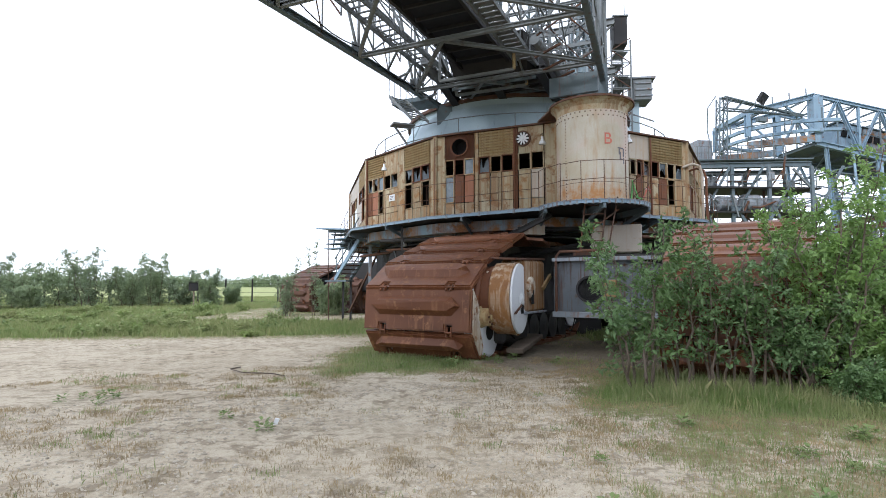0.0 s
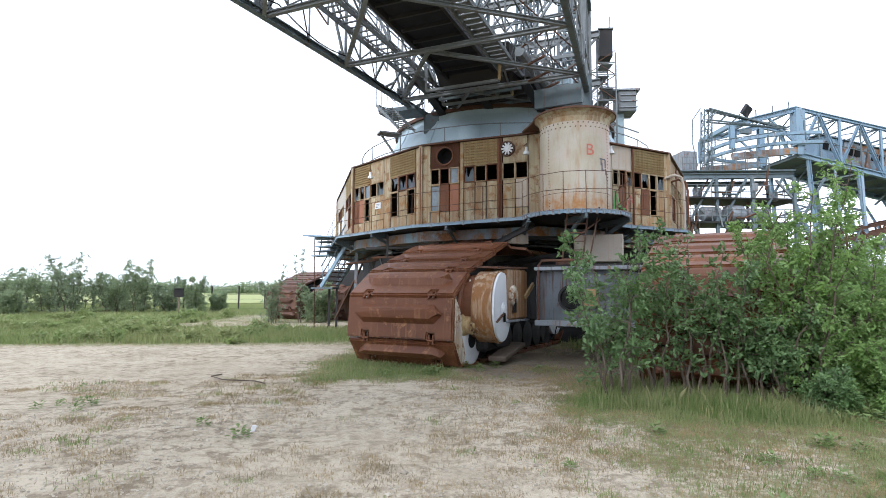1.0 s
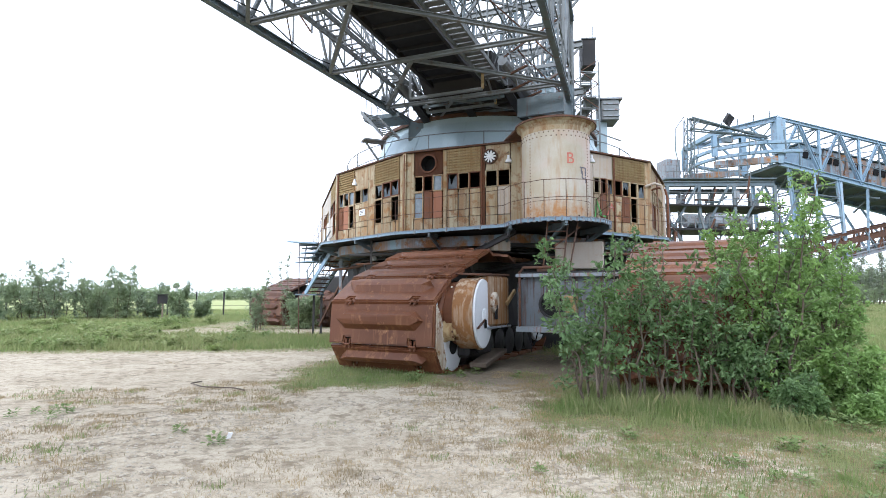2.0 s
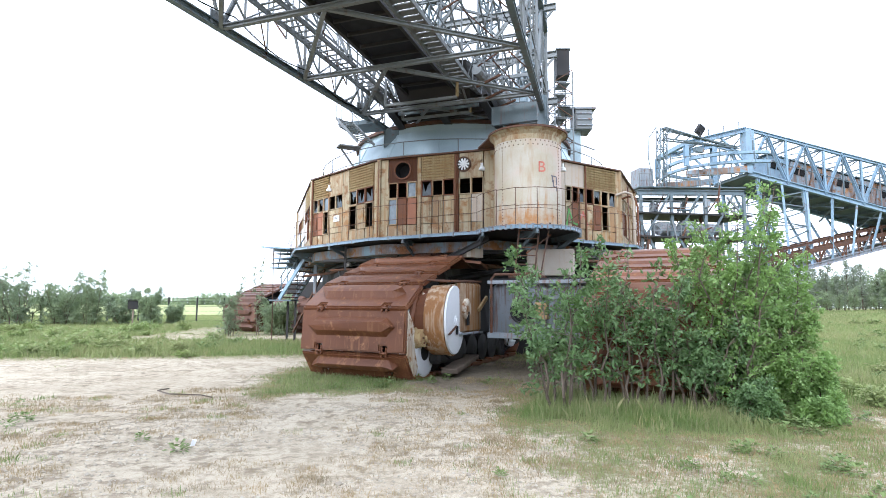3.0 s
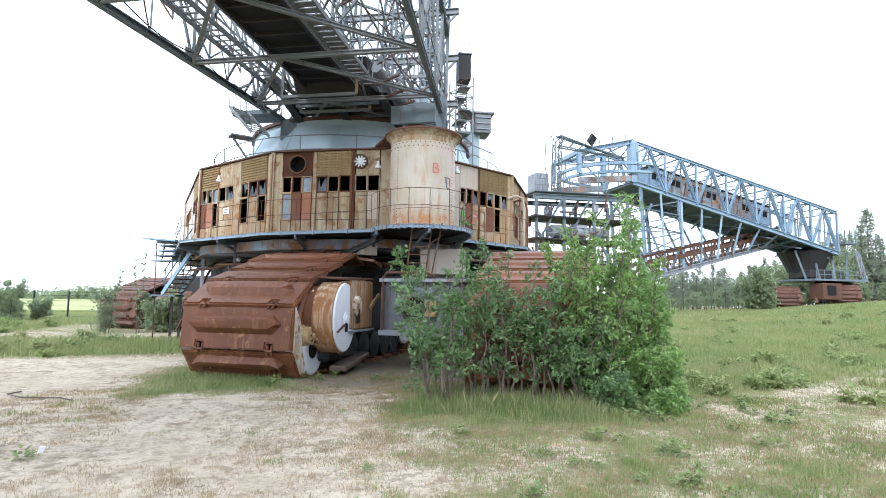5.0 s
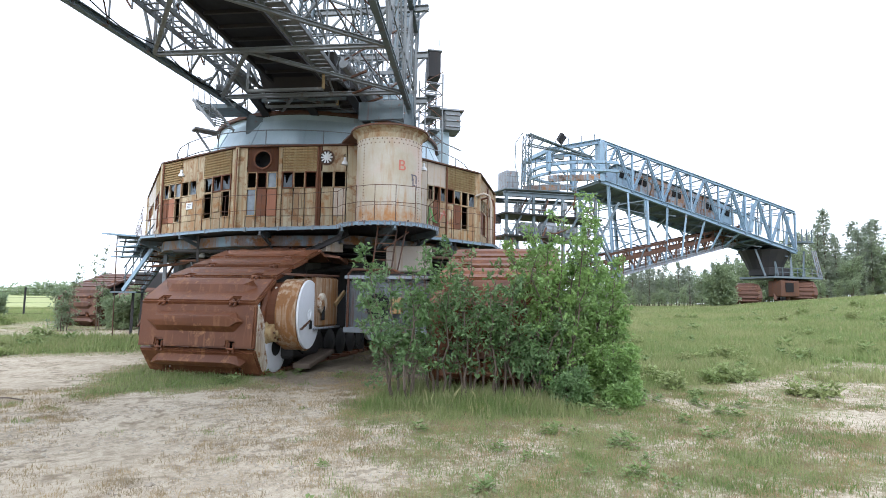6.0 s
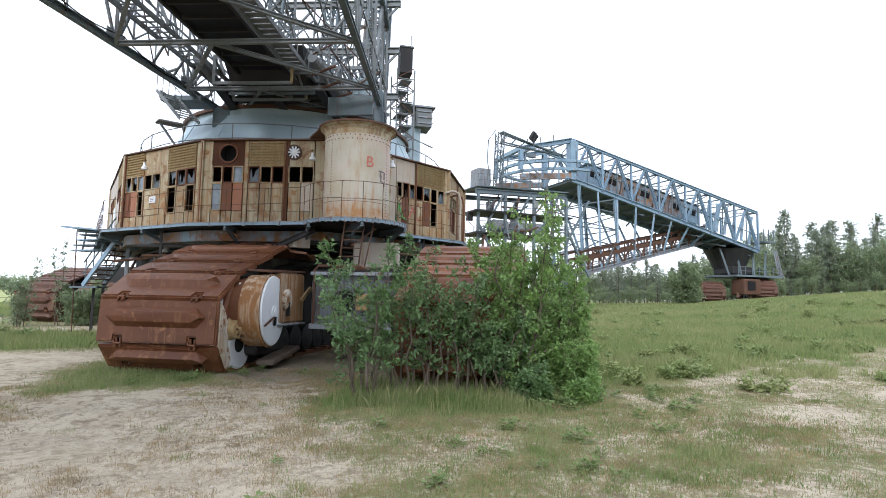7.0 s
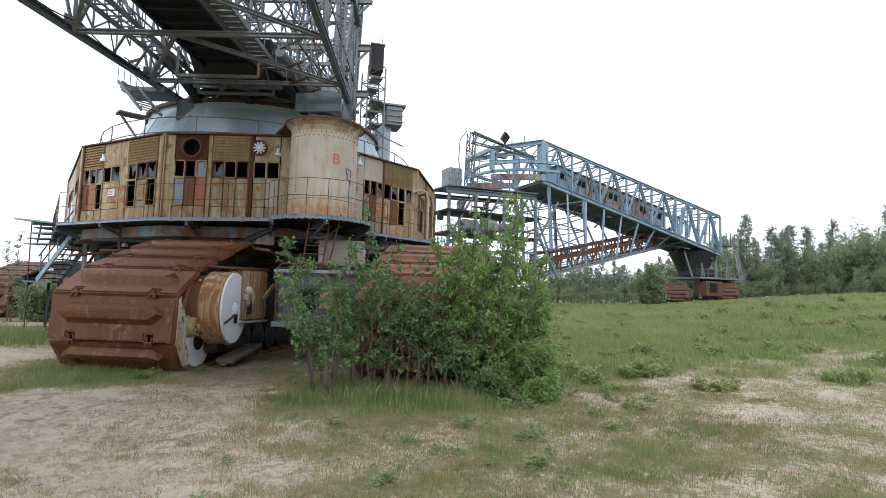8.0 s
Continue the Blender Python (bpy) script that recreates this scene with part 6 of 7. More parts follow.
def build_junction():
    """Transfer platform and slewing crane between the machine house and the bridge."""
    j = thing("transfer_platform", (24.5, 45.0, 0), "blue-grey steel transfer platform with machinery and slewing crane", "steel platform")
    z = 11.4
    for y in (44.0, 47.5):
        part("platform_girder", ibeam(B(), (20.5, y, z), (30.8, y + 1.2, z + 0.45), 0.3, 0.42, 0.06), M_BLUEGREY, j)
    part("platform_deck", beam(B(), (20.5, 45.8, z + 0.5), (30.8, 46.9, z + 0.9), 3.6, 0.1), M_BLUEGREY, j)
    for x in (20.8, 23.5, 26.5, 30.0):
        for y in (44.0, 47.5):
            part("platform_leg", ibeam(B(), (x, y, gz(x, y)), (x, y, z), 0.24, 0.24, 0.04), M_BLUEGREY, j)
        part("leg_brace", beam(B(), (x, 44.0, 7.0), (x + 2.6, 44.0, z), 0.16), M_BLUEGREY, j)
        part("leg_brace", beam(B(), (x + 2.6, 44.0, 4.0), (x, 44.0, 8.5), 0.2), M_BLUEGREY, j)
    for zz in (5.0, 7.6, 9.6):
        part("tier", box(B(), (25.5, 45.6, zz), (10.5, 3.6, 0.14), 4), M_DARK, j)
        for k in range(9):
            part("tier_post", beam(B(), (20.6 + 1.2 * k, 43.8, zz), (20.6 + 1.2 * k, 43.8, zz + 1.1), 0.06), M_STEEL, j)
        for h in (0.55, 1.1):
            part("tier_rail", beam(B(), (20.4, 43.8, zz + h), (30.6, 43.9, zz + h), 0.05), M_STEEL, j)
    for x, r, ln in ((23.2, 0.6, 1.4), (25.2, 0.75, 1.2), (27.2, 0.5, 1.6)):
        part("motor", lathe(B(), [(r * 0.5, -ln / 2 - 0.2), (r, -ln / 2), (r, ln / 2), (r * 0.4, ln / 2 + 0.2)], 16, pose(x, 44.6, 8.4) @ pose(0, 0, 0, 0, 90, 10)), M_GREYPAINT, j, "grey electric motor")
    part("switch_hut", box(B(), (21.6, 45.4, 12.75), (1.3, 1.6, 1.9), 5, bevel=0.03), M_GREYPAINT, j, "grey corrugated hut")
    for k in range(8):
        part("hut_rib", box(B(), (21.08 + 0.15 * k, 44.54 + 0.013 * k, 12.75), (0.06, 0.05, 1.85), 5), M_GREYPAINT, j)
    mast = lattice(j, "crane_mast", (23.0, 44.6, z + 0.6), (23.2, 44.6, 17.2), 0.62, 6, M_BLUEGREY, 0.08, "slim lattice crane mast")
    tip = Vector((31.0, 46.4, 16.3))
    for y in (44.3, 44.9):
        for q, k in (((23.3, y, 17.3), 7), ((23.3, y, 16.3), 0)):
            part("jib_chord", tube(B(), q, tip, 0.075, 5), M_BLUEGREY, j)
        for k in range(6):
            f, g = k / 7.0, (k + 0.7) / 7.0
            part("jib_lacing", beam(B(), Vector((23.3, y, 16.3)).lerp(tip, f), Vector((23.3, y, 17.3)).lerp(tip, g), 0.06), M_BLUEGREY, j)
    part("jib_stay", tube(B(), (23.2, 44.6, 17.3), (31.2, 46.4, 16.4), 0.07, 5), M_BLUEGREY, j)
    part("jib_rope", tube(B(), (24.0, 44.6, 14.6), (31.0, 46.4, 16.1), 0.05, 5), M_BLUEGREY, j)
    part("sheave_block", box(B(), (27.0, 45.5, 15.7), (0.9, 0.4, 0.4), 14), M_BLUEGREY, j)
    loop = [Vector((22.3, 44.6, 12.4)), Vector((21.9, 44.6, 14.5)), Vector((22.0, 44.6, 16.4)), Vector((22.7, 44.6, 17.4))]
    part("hose", chain(B(), loop, 0.045, 6), M_BLUEGREY, j)
    for x, h in ((26.6, 1.9), (27.6, 2.4), (28.4, 1.6), (24.6, 1.5)):
        part("pole", tube(B(), (x, 45.0, z + 0.6), (x, 45.0, z + 0.6 + h), 0.05, 5), M_BLUEGREY, j)

    # pipes, struts and cable trays that crowd the platform
    rng = random.Random(88)
    for k in range(46):
        x, y, za = rng.uniform(20.4, 29.6), rng.uniform(43.6, 46.5), rng.uniform(4.2, 10.6)
        kind = rng.random()
        if kind < 0.4:
            part("strut", beam(B(), (x, y, za), (x + rng.uniform(-1.3, 1.3), y, za + rng.uniform(0.9, 2.4)), rng.uniform(0.07, 0.15)), M_STEEL if rng.random() < 0.5 else M_RUSTSTEEL, j)
        elif kind < 0.75:
            part("pipe", chain(B(), [(x, y, za), (x + rng.uniform(0.5, 1.8), y, za), (x + 1.9, y, za + rng.uniform(-1.2, 1.2))], rng.uniform(0.05, 0.1), 6), M_RUSTSTEEL if rng.random() < 0.6 else M_BLUEGREY, j)
        else:
            part("control_box", box(B(), (x, y, za), (rng.uniform(0.3, 0.9), 0.4, rng.uniform(0.3, 0.9)), bevel=0.03), M_GREYPAINT if rng.random() < 0.5 else M_DARK, j)
    for k in range(9):
        x = 20.7 + 0.9 * k
        part("deck_post", tube(B(), (x, 43.9, z + 0.5), (x, 43.9, z + 1.6), 0.035, 5), M_STEEL, j)
    for h in (1.05, 1.6):
        part("deck_rail", tube(B(), (20.6, 43.9, z + h), (28.0, 43.9, z + h + 0.1), 0.03, 5), M_STEEL, j)


build_junction()

# ---- plants ----
def rosettes(rng, centres, dirs, size, n_each, droop=0.2):
    """Whorls of small folded leaves round twig points; returns verts and faces of quads."""
    c = np.repeat(np.array(centres), n_each, axis=0)
    d0 = np.repeat(np.array(dirs), n_each, axis=0)
    k = len(c)
    d = d0 * 0.6 + rng.normal(0, 0.75, (k, 3)) + [0, 0, -droop]
    d /= np.linalg.norm(d, axis=1, keepdims=True)
    c = c + rng.normal(0, size * 0.45, (k, 3))
    s = np.cross(d, rng.normal(0, 0.5, (k, 3)) + [0, 0, 1])
    s /= np.linalg.norm(s, axis=1, keepdims=True)
    up = np.cross(s, d)
    ln = (size * rng.uniform(0.55, 1.25, k))[:, None]
    v = np.stack([c, c + d * ln * 0.45 + s * ln * 0.27 + up * ln * 0.07, c + d * ln - up * ln * 0.1, c + d * ln * 0.45 - s * ln * 0.27 + up * ln * 0.07], 1)
    return v


def quads(v):
    k = np.arange(len(v))[:, None] * 4
    return v.reshape(-1, 3).tolist(), np.hstack([k, k + 1, k + 2, k + 3]).tolist()


def build_bush(at, rad, height, stems, seed, label, mat, leaf=0.1, per=8, name="bush", bare=0.5, twigs_per=5, category="bush", thick=0.022, group="", airy=1.0):
    """Several bent stems with side twigs that carry whorls of leaves; the foot stays bare."""
    rng = np.random.default_rng(seed)
    x0, y0 = at
    t = thing(name, (x0, y0, gz(x0, y0) - 0.03), label, category, group)
    pts_all, dir_all = [], []
    for i in range(stems):
        wood = B()
        a = 2 * np.pi * (i + rng.uniform(-0.3, 0.3)) / stems
        rr = rad * 0.3 * math.sqrt(rng.uniform(0, 1))
        p = Vector((rr * math.cos(a), rr * math.sin(a), 0))
        out = Vector((math.cos(a), math.sin(a), 0))
        h = height * (rng.uniform(0.62, 1.0) if i else 1.0)
        ln = rad * rng.uniform(0.25, 0.85) * (1.3 - 0.6 * h / height)
        segs = 7
        pts = [p]
        for j in range(1, segs + 1):
            f = j / segs
            pts.append(p + out * (ln * f ** 1.4) + Vector((0, 0, h * f)) + Vector(rng.normal(0, 0.045 * rad, 3)))
        for j in range(segs):
            tube(wood, pts[j], pts[j + 1], thick * (1 - j / segs) + 0.005, 5, thick * (1 - (j + 1) / segs) + 0.005)
        for j in range(1, segs + 1):
            for b in range(twigs_per):
                q = pts[j].lerp(pts[j - 1], rng.uniform(0, 1))
                if q.z < bare * rng.uniform(0.3, 1.1):
                    continue
                aa = rng.uniform(0, 2 * np.pi)
                le = rad * rng.uniform(0.15, 0.52) * (1.2 - 0.75 * j / segs)
                dv = Vector((math.cos(aa), math.sin(aa), rng.uniform(-0.15, 0.8)))
                e = q + dv * le
                tube(wood, q, e, 0.007, 3, 0.003)
                for f in ((0.45, 0.72, 0.9, 1.0) if rng.uniform() < airy else (0.85, 1.0)):
                    pts_all.append(tuple(q.lerp(e, f)))
                    dir_all.append(tuple(dv.normalized()))
            if pts[j].z > bare:
                pts_all.append(tuple(pts[j]))
                dir_all.append((0, 0, 1))
        part("stem", wood, M_BARK, t, local=True)
    v = rosettes(rng, pts_all, dir_all, leaf, per)
    v = v[v[:, :, 2].min(1) > 0.04]
    verts, faces = quads(v)
    tagged(fast_mesh("foliage", verts, faces, mat, t, local=True), kind="stuff")
    return t


build_bush((3.25, 9.0), 1.0, 2.8, 7, 3, "leafy grey-green bush standing before the rusty track", M_LEAF, 0.105, 7, bare=0.9, twigs_per=4, airy=0.5)
build_bush((3.95, 9.25), 0.95, 2.75, 5, 13, "tall open bush with grey-green leaves", M_LEAF, 0.105, 6, bare=1.2, twigs_per=3, airy=0.4)
build_bush((4.55, 9.1), 0.95, 2.55, 6, 5, "open dark green bush with thin stems", M_LEAF, 0.105, 6, bare=1.1, twigs_per=3, airy=0.4)
build_bush((5.05, 8.85), 0.85, 2.3, 5, 17, "slender open bush with grey-green leaves", M_LEAF, 0.1, 6, bare=1.0, twigs_per=3, airy=0.4)
build_bush((5.5, 8.6), 0.9, 1.8, 7, 7, "dark green bush with broad leaves", M_LEAF, 0.1, 7, bare=0.55, twigs_per=4, airy=0.4)
build_bush((6.15, 8.85), 1.2, 3.95, 14, 4, "tall bright green bush with slender stems", M_LEAF2, 0.085, 8, bare=0.4, twigs_per=6, airy=0.6)
build_bush((7.2, 9.2), 1.05, 2.75, 11, 8, "dense young green bush in tall grass", M_LEAF2, 0.08, 9, bare=0.15, twigs_per=7, airy=0.7)
build_bush((5.92, 7.85), 0.45, 0.6, 5, 9, "low leafy shrub at the foot of the bush", M_LEAF, 0.07, 10, bare=0.05)
build_bush((7.02, 8.15), 0.7, 1.0, 8, 10, "low green shrub in tall grass", M_LEAF2, 0.07, 10, bare=0.05)
build_bush((6.75, 7.55), 0.4, 0.45, 6, 12, "low bright green shrub at the edge of the sand", M_LEAF2, 0.07, 9, bare=0.02)

# hedge-like shrubs along the far fence
HEDGE = [(-33.5, 39.5, 2.6, 4.0), (-31.0, 40.5, 2.3, 3.4), (-29.5, 43.0, 2.5, 3.9), (-27.0, 42.0, 2.4, 4.3), (-24.8, 43.2, 2.2, 3.3), (-22.9, 43.6, 1.3, 4.2), (-21.3, 45.0, 1.8, 2.8),
         (-19.0, 44.6, 1.2, 2.9), (-36.5, 38.0, 2.6, 3.6), (-39.5, 36.5, 2.6, 4.2), (-42.0, 34.0, 2.8, 4.0), (-26.0, 46.0, 2.0, 2.6), (-31.5, 37.0, 1.6, 2.2), (-17.6, 46.0, 0.9, 1.6), (-29.0, 38.5, 1.4, 1.6)]
for i, (x, y, r, h) in enumerate(HEDGE):
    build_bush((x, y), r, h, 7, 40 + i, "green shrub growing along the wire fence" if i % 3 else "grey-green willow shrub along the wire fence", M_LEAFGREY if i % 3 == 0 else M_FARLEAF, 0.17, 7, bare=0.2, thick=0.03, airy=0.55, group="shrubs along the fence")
# saplings at the rear track
build_bush((-8.7, 30.6), 0.9, 3.1, 4, 71, "young grey-green pine sapling beside the rear track", M_LEAFGREY, 0.13, 5, name="sapling", bare=0.1, category="sapling", airy=0.5)
build_bush((-7.3, 31.2), 0.45, 4.3, 2, 72, "thin sparse sapling beside the rear track", M_LEAFGREY, 0.13, 3, name="sapling", bare=1.2, category="sapling", twigs_per=3)
build_bush((-6.3, 31.6), 1.2, 2.2, 8, 73, "dark green shrub before the rear track", M_FARLEAF, 0.15, 8, bare=0.2)
build_bush((49.8, 49.5), 2.6, 4.6, 10, 74, "round green shrub beside the far crawler", M_FARLEAF, 0.35, 9, bare=0.1, thick=0.04)
build_bush((64.5, 52.5), 2.2, 4.4, 9, 75, "green shrub behind the far crawler", M_FARLEAF, 0.35, 9, bare=0.1, thick=0.04)


# ---- trees of the far wood ----
def build_conifer(seed, height):
    """A pine: bare lower trunk, whorls of drooping boughs with gaps between them, a thin leader."""
    rng = np.random.default_rng(seed)
    t = thing("conifer", (0, 0, -50), "dark green pine tree at the edge of the wood", "tree", "trees of the wood")
    wood = tube(B(), (0, 0, 0), (0, 0, height * 0.98), 0.17, 7, 0.02)
    c, d = [], []
    lev = 19
    for i in range(lev):
        f = i / (lev - 1)
        z = height * (0.10 + 0.89 * f)
        rr = height * 0.19 * (1 - f) ** 0.75 + 0.1
        for b in range(int(6 - 3 * f)):
            a = rng.uniform(0, 2 * np.pi)
            ext = rr * rng.uniform(0.35, 1.25)
            up = rng.uniform(-0.15, 0.5)
            tube(wood, (0, 0, z), (math.cos(a) * ext, math.sin(a) * ext, z + ext * up), 0.03, 4, 0.01)
            for g in np.linspace(0.3, 1.0, 5):
                c.append((math.cos(a) * ext * g, math.sin(a) * ext * g, z + ext * g * up - 0.25 * g * g * ext * 0.3))
                d.append((math.cos(a), math.sin(a), 0.15))
    part("trunk", wood, M_BARK, t, local=True)
    v = rosettes(rng, c, d, 0.42, 5, 0.05)
    verts, faces = quads(v)
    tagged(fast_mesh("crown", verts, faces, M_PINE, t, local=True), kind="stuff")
    return t


def build_broadleaf(seed, height, mat=M_FARLEAF):
    rng = np.random.default_rng(seed)
    t = thing("broadleaf_tree", (0, 0, -50), "green birch tree at the edge of the wood", "tree", "trees of the wood")
    wood = B()
    tube(wood, (0, 0, 0), (0.1, 0, height * 0.6), 0.17, 7, 0.07)
    c, d = [], []
    for i in range(28):
        z0 = height * rng.uniform(0.08, 0.6)
        a = rng.uniform(0, 2 * np.pi)
        ln = height * rng.uniform(0.14, 0.34)
        up = rng.uniform(0.5, 1.5)
        p = Vector((0, 0, z0))
        e = p + Vector((math.cos(a) * ln * 0.6, math.sin(a) * ln * 0.6, ln * up))
        e.z = min(e.z, height)
        tube(wood, p, e, 0.05, 4, 0.015)
        for g in range(16):
            q = p.lerp(e, 0.3 + 0.7 * rng.uniform()) + Vector(rng.normal(0, height * 0.045, 3))
            c.append(tuple(q))
            d.append((math.cos(a), math.sin(a), 0.1))
    part("trunk", wood, M_BARK, t, local=True)
    v = rosettes(rng, c, d, 0.36, 8, 0.2)
    verts, faces = quads(v)
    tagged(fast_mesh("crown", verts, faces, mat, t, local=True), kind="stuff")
    return t


def build_wood():
    pines = [build_conifer(s, 12.0) for s in (101, 102, 103, 104)]
    birches = [build_broadleaf(s, 12.0) for s in (111, 112, 113)]
    rng = random.Random(5)

    def plant(kinds, x, y, h):
        k = rng.randrange(len(kinds))
        s = h / 12.0
        m = pose(x, y, gz(x, y) - 0.1, 0, 0, rng.uniform(0, 360)) @ Matrix.Diagonal((s * rng.uniform(0.9, 1.3), s * 1.1, s, 1))
        copy_thing(kinds[k], m)

    for row, (r0, dens) in enumerate(((104, 1.05), (110, 1.0), (118, 1.05))):
        az = 33.0 + 0.4 * row
        while az < 80:
            r = r0 + rng.uniform(-2.5, 2.5) + (16 if az < 50 else 0)
            x, y = r * math.sin(radians(az)), r * math.cos(radians(az))
            h = 8.0 + 2.0 * smooth(42, 54, az) + 3.2 * smooth(54, 68, az) + rng.uniform(-2.6, 2.2)
            if rng.random() < 0.5:
                plant(birches, x, y, h * 0.92)
            else:
                plant(pines, x, y, h * rng.uniform(0.95, 1.2))
            az += dens * rng.uniform(0.6, 1.3) * (0.55 if az < 53 else 0.9)
    az = 34.0
    while az < 78:
        r = 97 + rng.uniform(-3, 3) + (10 if az < 50 else 0)
        plant(birches, r * math.sin(radians(az)), r * math.cos(radians(az)), rng.uniform(2.6, 4.8) + (1.5 if az > 62 else 0))
        az += rng.uniform(0.6, 1.3)
    for o in pines + birches:
        for c in list(o.children_recursive):
            bpy.data.objects.remove(c)
        bpy.data.objects.remove(o)


build_wood()


def build_treeline():
    """The long low wood at the far edge of the fields."""
    rng = np.random.default_rng(9)
    c, d = [], []
    az = np.radians(np.arange(-62, 36, 0.055))
    for a in az:
        r = 560 + rng.uniform(-15, 15)
        h = 6.0 + 2.2 * math.sin(a * 37) + 2.0 * rng.uniform() + (3.5 if rng.uniform() < 0.08 else 0)
        for z in np.arange(0.6, h, 1.6):
            c.append((r * math.sin(a), r * math.cos(a), z))
            d.append((0, 0, 1))
    v = rosettes(rng, c, d, 2.6, 5)
    verts, faces = quads(v)
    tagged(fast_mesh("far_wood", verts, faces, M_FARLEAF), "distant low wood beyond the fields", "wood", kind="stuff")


build_treeline()


def build_fence():
    f = thing("wire_fence", (-22, 55, 0), "grey wire mesh fence with slim steel posts", "fence")
    a, b = Vector((-48, 42, 0)), Vector((6, 64, 0))
    n = 24
    for i in range(n + 1):
        p = a.lerp(b, i / n)
        part("post", tube(B(), (p.x, p.y, 0), (p.x, p.y, 2.3), 0.075, 6), M_DARK, f)
    for z in (0.1, 0.55, 1.0, 1.45, 1.9, 2.2):
        part("wire", beam(B(), a + Vector((0, 0, z)), b + Vector((0, 0, z)), 0.022), M_DARK, f)


build_fence()


def build_sign():
    s = thing("notice_board", (-18.3, 40.3, 0), "small dark notice board on a post in the grass", "sign")
    part("post", beam(B(), (-18.3, 40.3, 0), (-18.3, 40.3, 1.5), 0.08), M_WOOD, s)
    part("board", box(B(), (-18.3, 40.22, 1.6), (0.65, 0.05, 0.62), 20, bevel=0.01), M_DARK, s)
    part("board_cap", box(B(), (-18.3, 40.2, 1.95), (0.8, 0.2, 0.05), 20), M_DARK, s)


build_sign()


# ---- grass ----
def blades(rng, x, y, z, h, w, lean=0.35):
    k = len(x)
    a = rng.uniform(0, 2 * np.pi, k)
    la = rng.uniform(0, 2 * np.pi, k)
    ll = h * np.abs(rng.normal(0, lean, k))
    base = np.stack([x, y, z], 1)
    s = np.stack([np.cos(a) * w, np.sin(a) * w, 0 * w], 1)
    mid = base + np.stack([np.cos(la) * ll * 0.3, np.sin(la) * ll * 0.3, h * 0.6], 1)
    tip = base + np.stack([np.cos(la) * ll, np.sin(la) * ll, h], 1)
    return np.stack([base - s, base + s, mid + s * 0.7, tip, mid - s * 0.7], 1)


def blade_mesh(name, v, mat, label):
    k = np.arange(len(v))[:, None] * 5
    ob = fast_mesh(name, v.reshape(-1, 3).tolist(), np.hstack([k, k + 1, k + 2, k + 3, k + 4]).tolist(), mat)
    return tagged(ob, label, "grass", kind="stuff")


def build_grass():
    rng = np.random.default_rng(21)
    sets = {"tall": [], "turf": [], "dry": [], "meadow": [], "straw": []}
    # near and middle ground, in rings of falling density
    for r0, r1, n in ((2.3, 6.0, 26000), (6.0, 11.0, 46000), (11.0, 18.0, 42000), (18.0, 25.0, 30000), (25.0, 36.0, 38000), (36.0, 54.0, 44000), (54.0, 84.0, 44000)):
        r = np.sqrt(rng.uniform(r0 * r0, r1 * r1, n))
        az = np.radians(rng.uniform(-45, 72, n))
        for x, y, rr, q in zip(r * np.sin(az), r * np.cos(az), r, rng.uniform(0, 1, n)):
            g = green(x, y)
            patch = noise.noise((x * 0.9, y * 0.9, 1.5))
            if g < 0.35 and patch < (0.5 if x < 1.5 + 0.1 * y else 0.02):
                continue
            if q > max(g, 0.22):
                continue
            if rr > 16 and g > 0.6:
                sets["meadow" if q < 0.9 * g else "straw"].append((x, y, rr, 0.8))
            elif g > 0.72:
                sets["tall" if q < 0.94 * g else "straw"].append((x, y, rr, smooth(0.6, 0.98, g)))
            elif g > 0.38:
                sets["turf" if q < 0.2 else "dry"].append((x, y, rr, 0.9))
            else:
                sets["dry" if q > 0.06 else "turf"].append((x, y, rr, 0.8))
    # tufts of dry and green grass on the yard
    for c in range(4200):
        rr = math.sqrt(rng.uniform(2.4 ** 2, 13.0 ** 2))
        a = math.radians(rng.uniform(-44, 62))
        x, y = rr * math.sin(a), rr * math.cos(a)
        if not 0.02 < green(x, y) < 0.7 or noise.noise((x * 0.55, y * 0.55, 20.0)) < -0.12:
            continue
        if x < 0.8 + 0.1 * y and (rng.uniform() < 0.6 or rr > 12):
            continue
        sz = rng.uniform(0.04, 0.17)
        key = "turf" if rng.uniform() < (0.07 if a < 0.3 else 0.36) else "dry"
        for k in range(int(6 + 60 * sz)):
            sets[key].append((x + rng.normal(0, sz), y + rng.normal(0, sz * 0.7), rr, rng.uniform(0.6, 1.3)))
    spec = {"tall": (3, 0.06, 0.23, 0.0032, M_GRASS, "tall green grass round the tracks and bushes"),
            "turf": (5, 0.025, 0.08, 0.003, M_GRASS, "short green grass tufts on the sandy yard"),
            "dry": (6, 0.018, 0.05, 0.003, M_STRAW, "short dry grass on the sandy yard"),
            "meadow": (3, 0.08, 0.24, 0.008, M_MEADOW, "green meadow grass and weeds"),
            "straw": (3, 0.12, 0.34, 0.0035, M_SEED, "pale seed stalks in the grass")}
    for key, pts in sets.items():
        m, h0, h1, w, mat, lab = spec[key]
        a = np.repeat(np.array(pts), m, axis=0)
        a[:, :2] += rng.normal(0, 0.035 + 0.002 * a[:, 2:3], (len(a), 2))
        z = np.array([gz(p[0], p[1]) for p in a]) - 0.01
        h = rng.uniform(h0, h1, len(a)) * (0.3 + 0.8 * a[:, 3]) * (1.0 + 0.5 * (rng.uniform(0, 1, len(a)) > 0.93))
        ww = w * (0.7 + 0.055 * a[:, 2]) * rng.uniform(0.7, 1.3, len(a))
        blade_mesh("grass" if key != "straw" else "seed_stalk", blades(rng, a[:, 0], a[:, 1], z, h, ww), mat, lab)


build_grass()


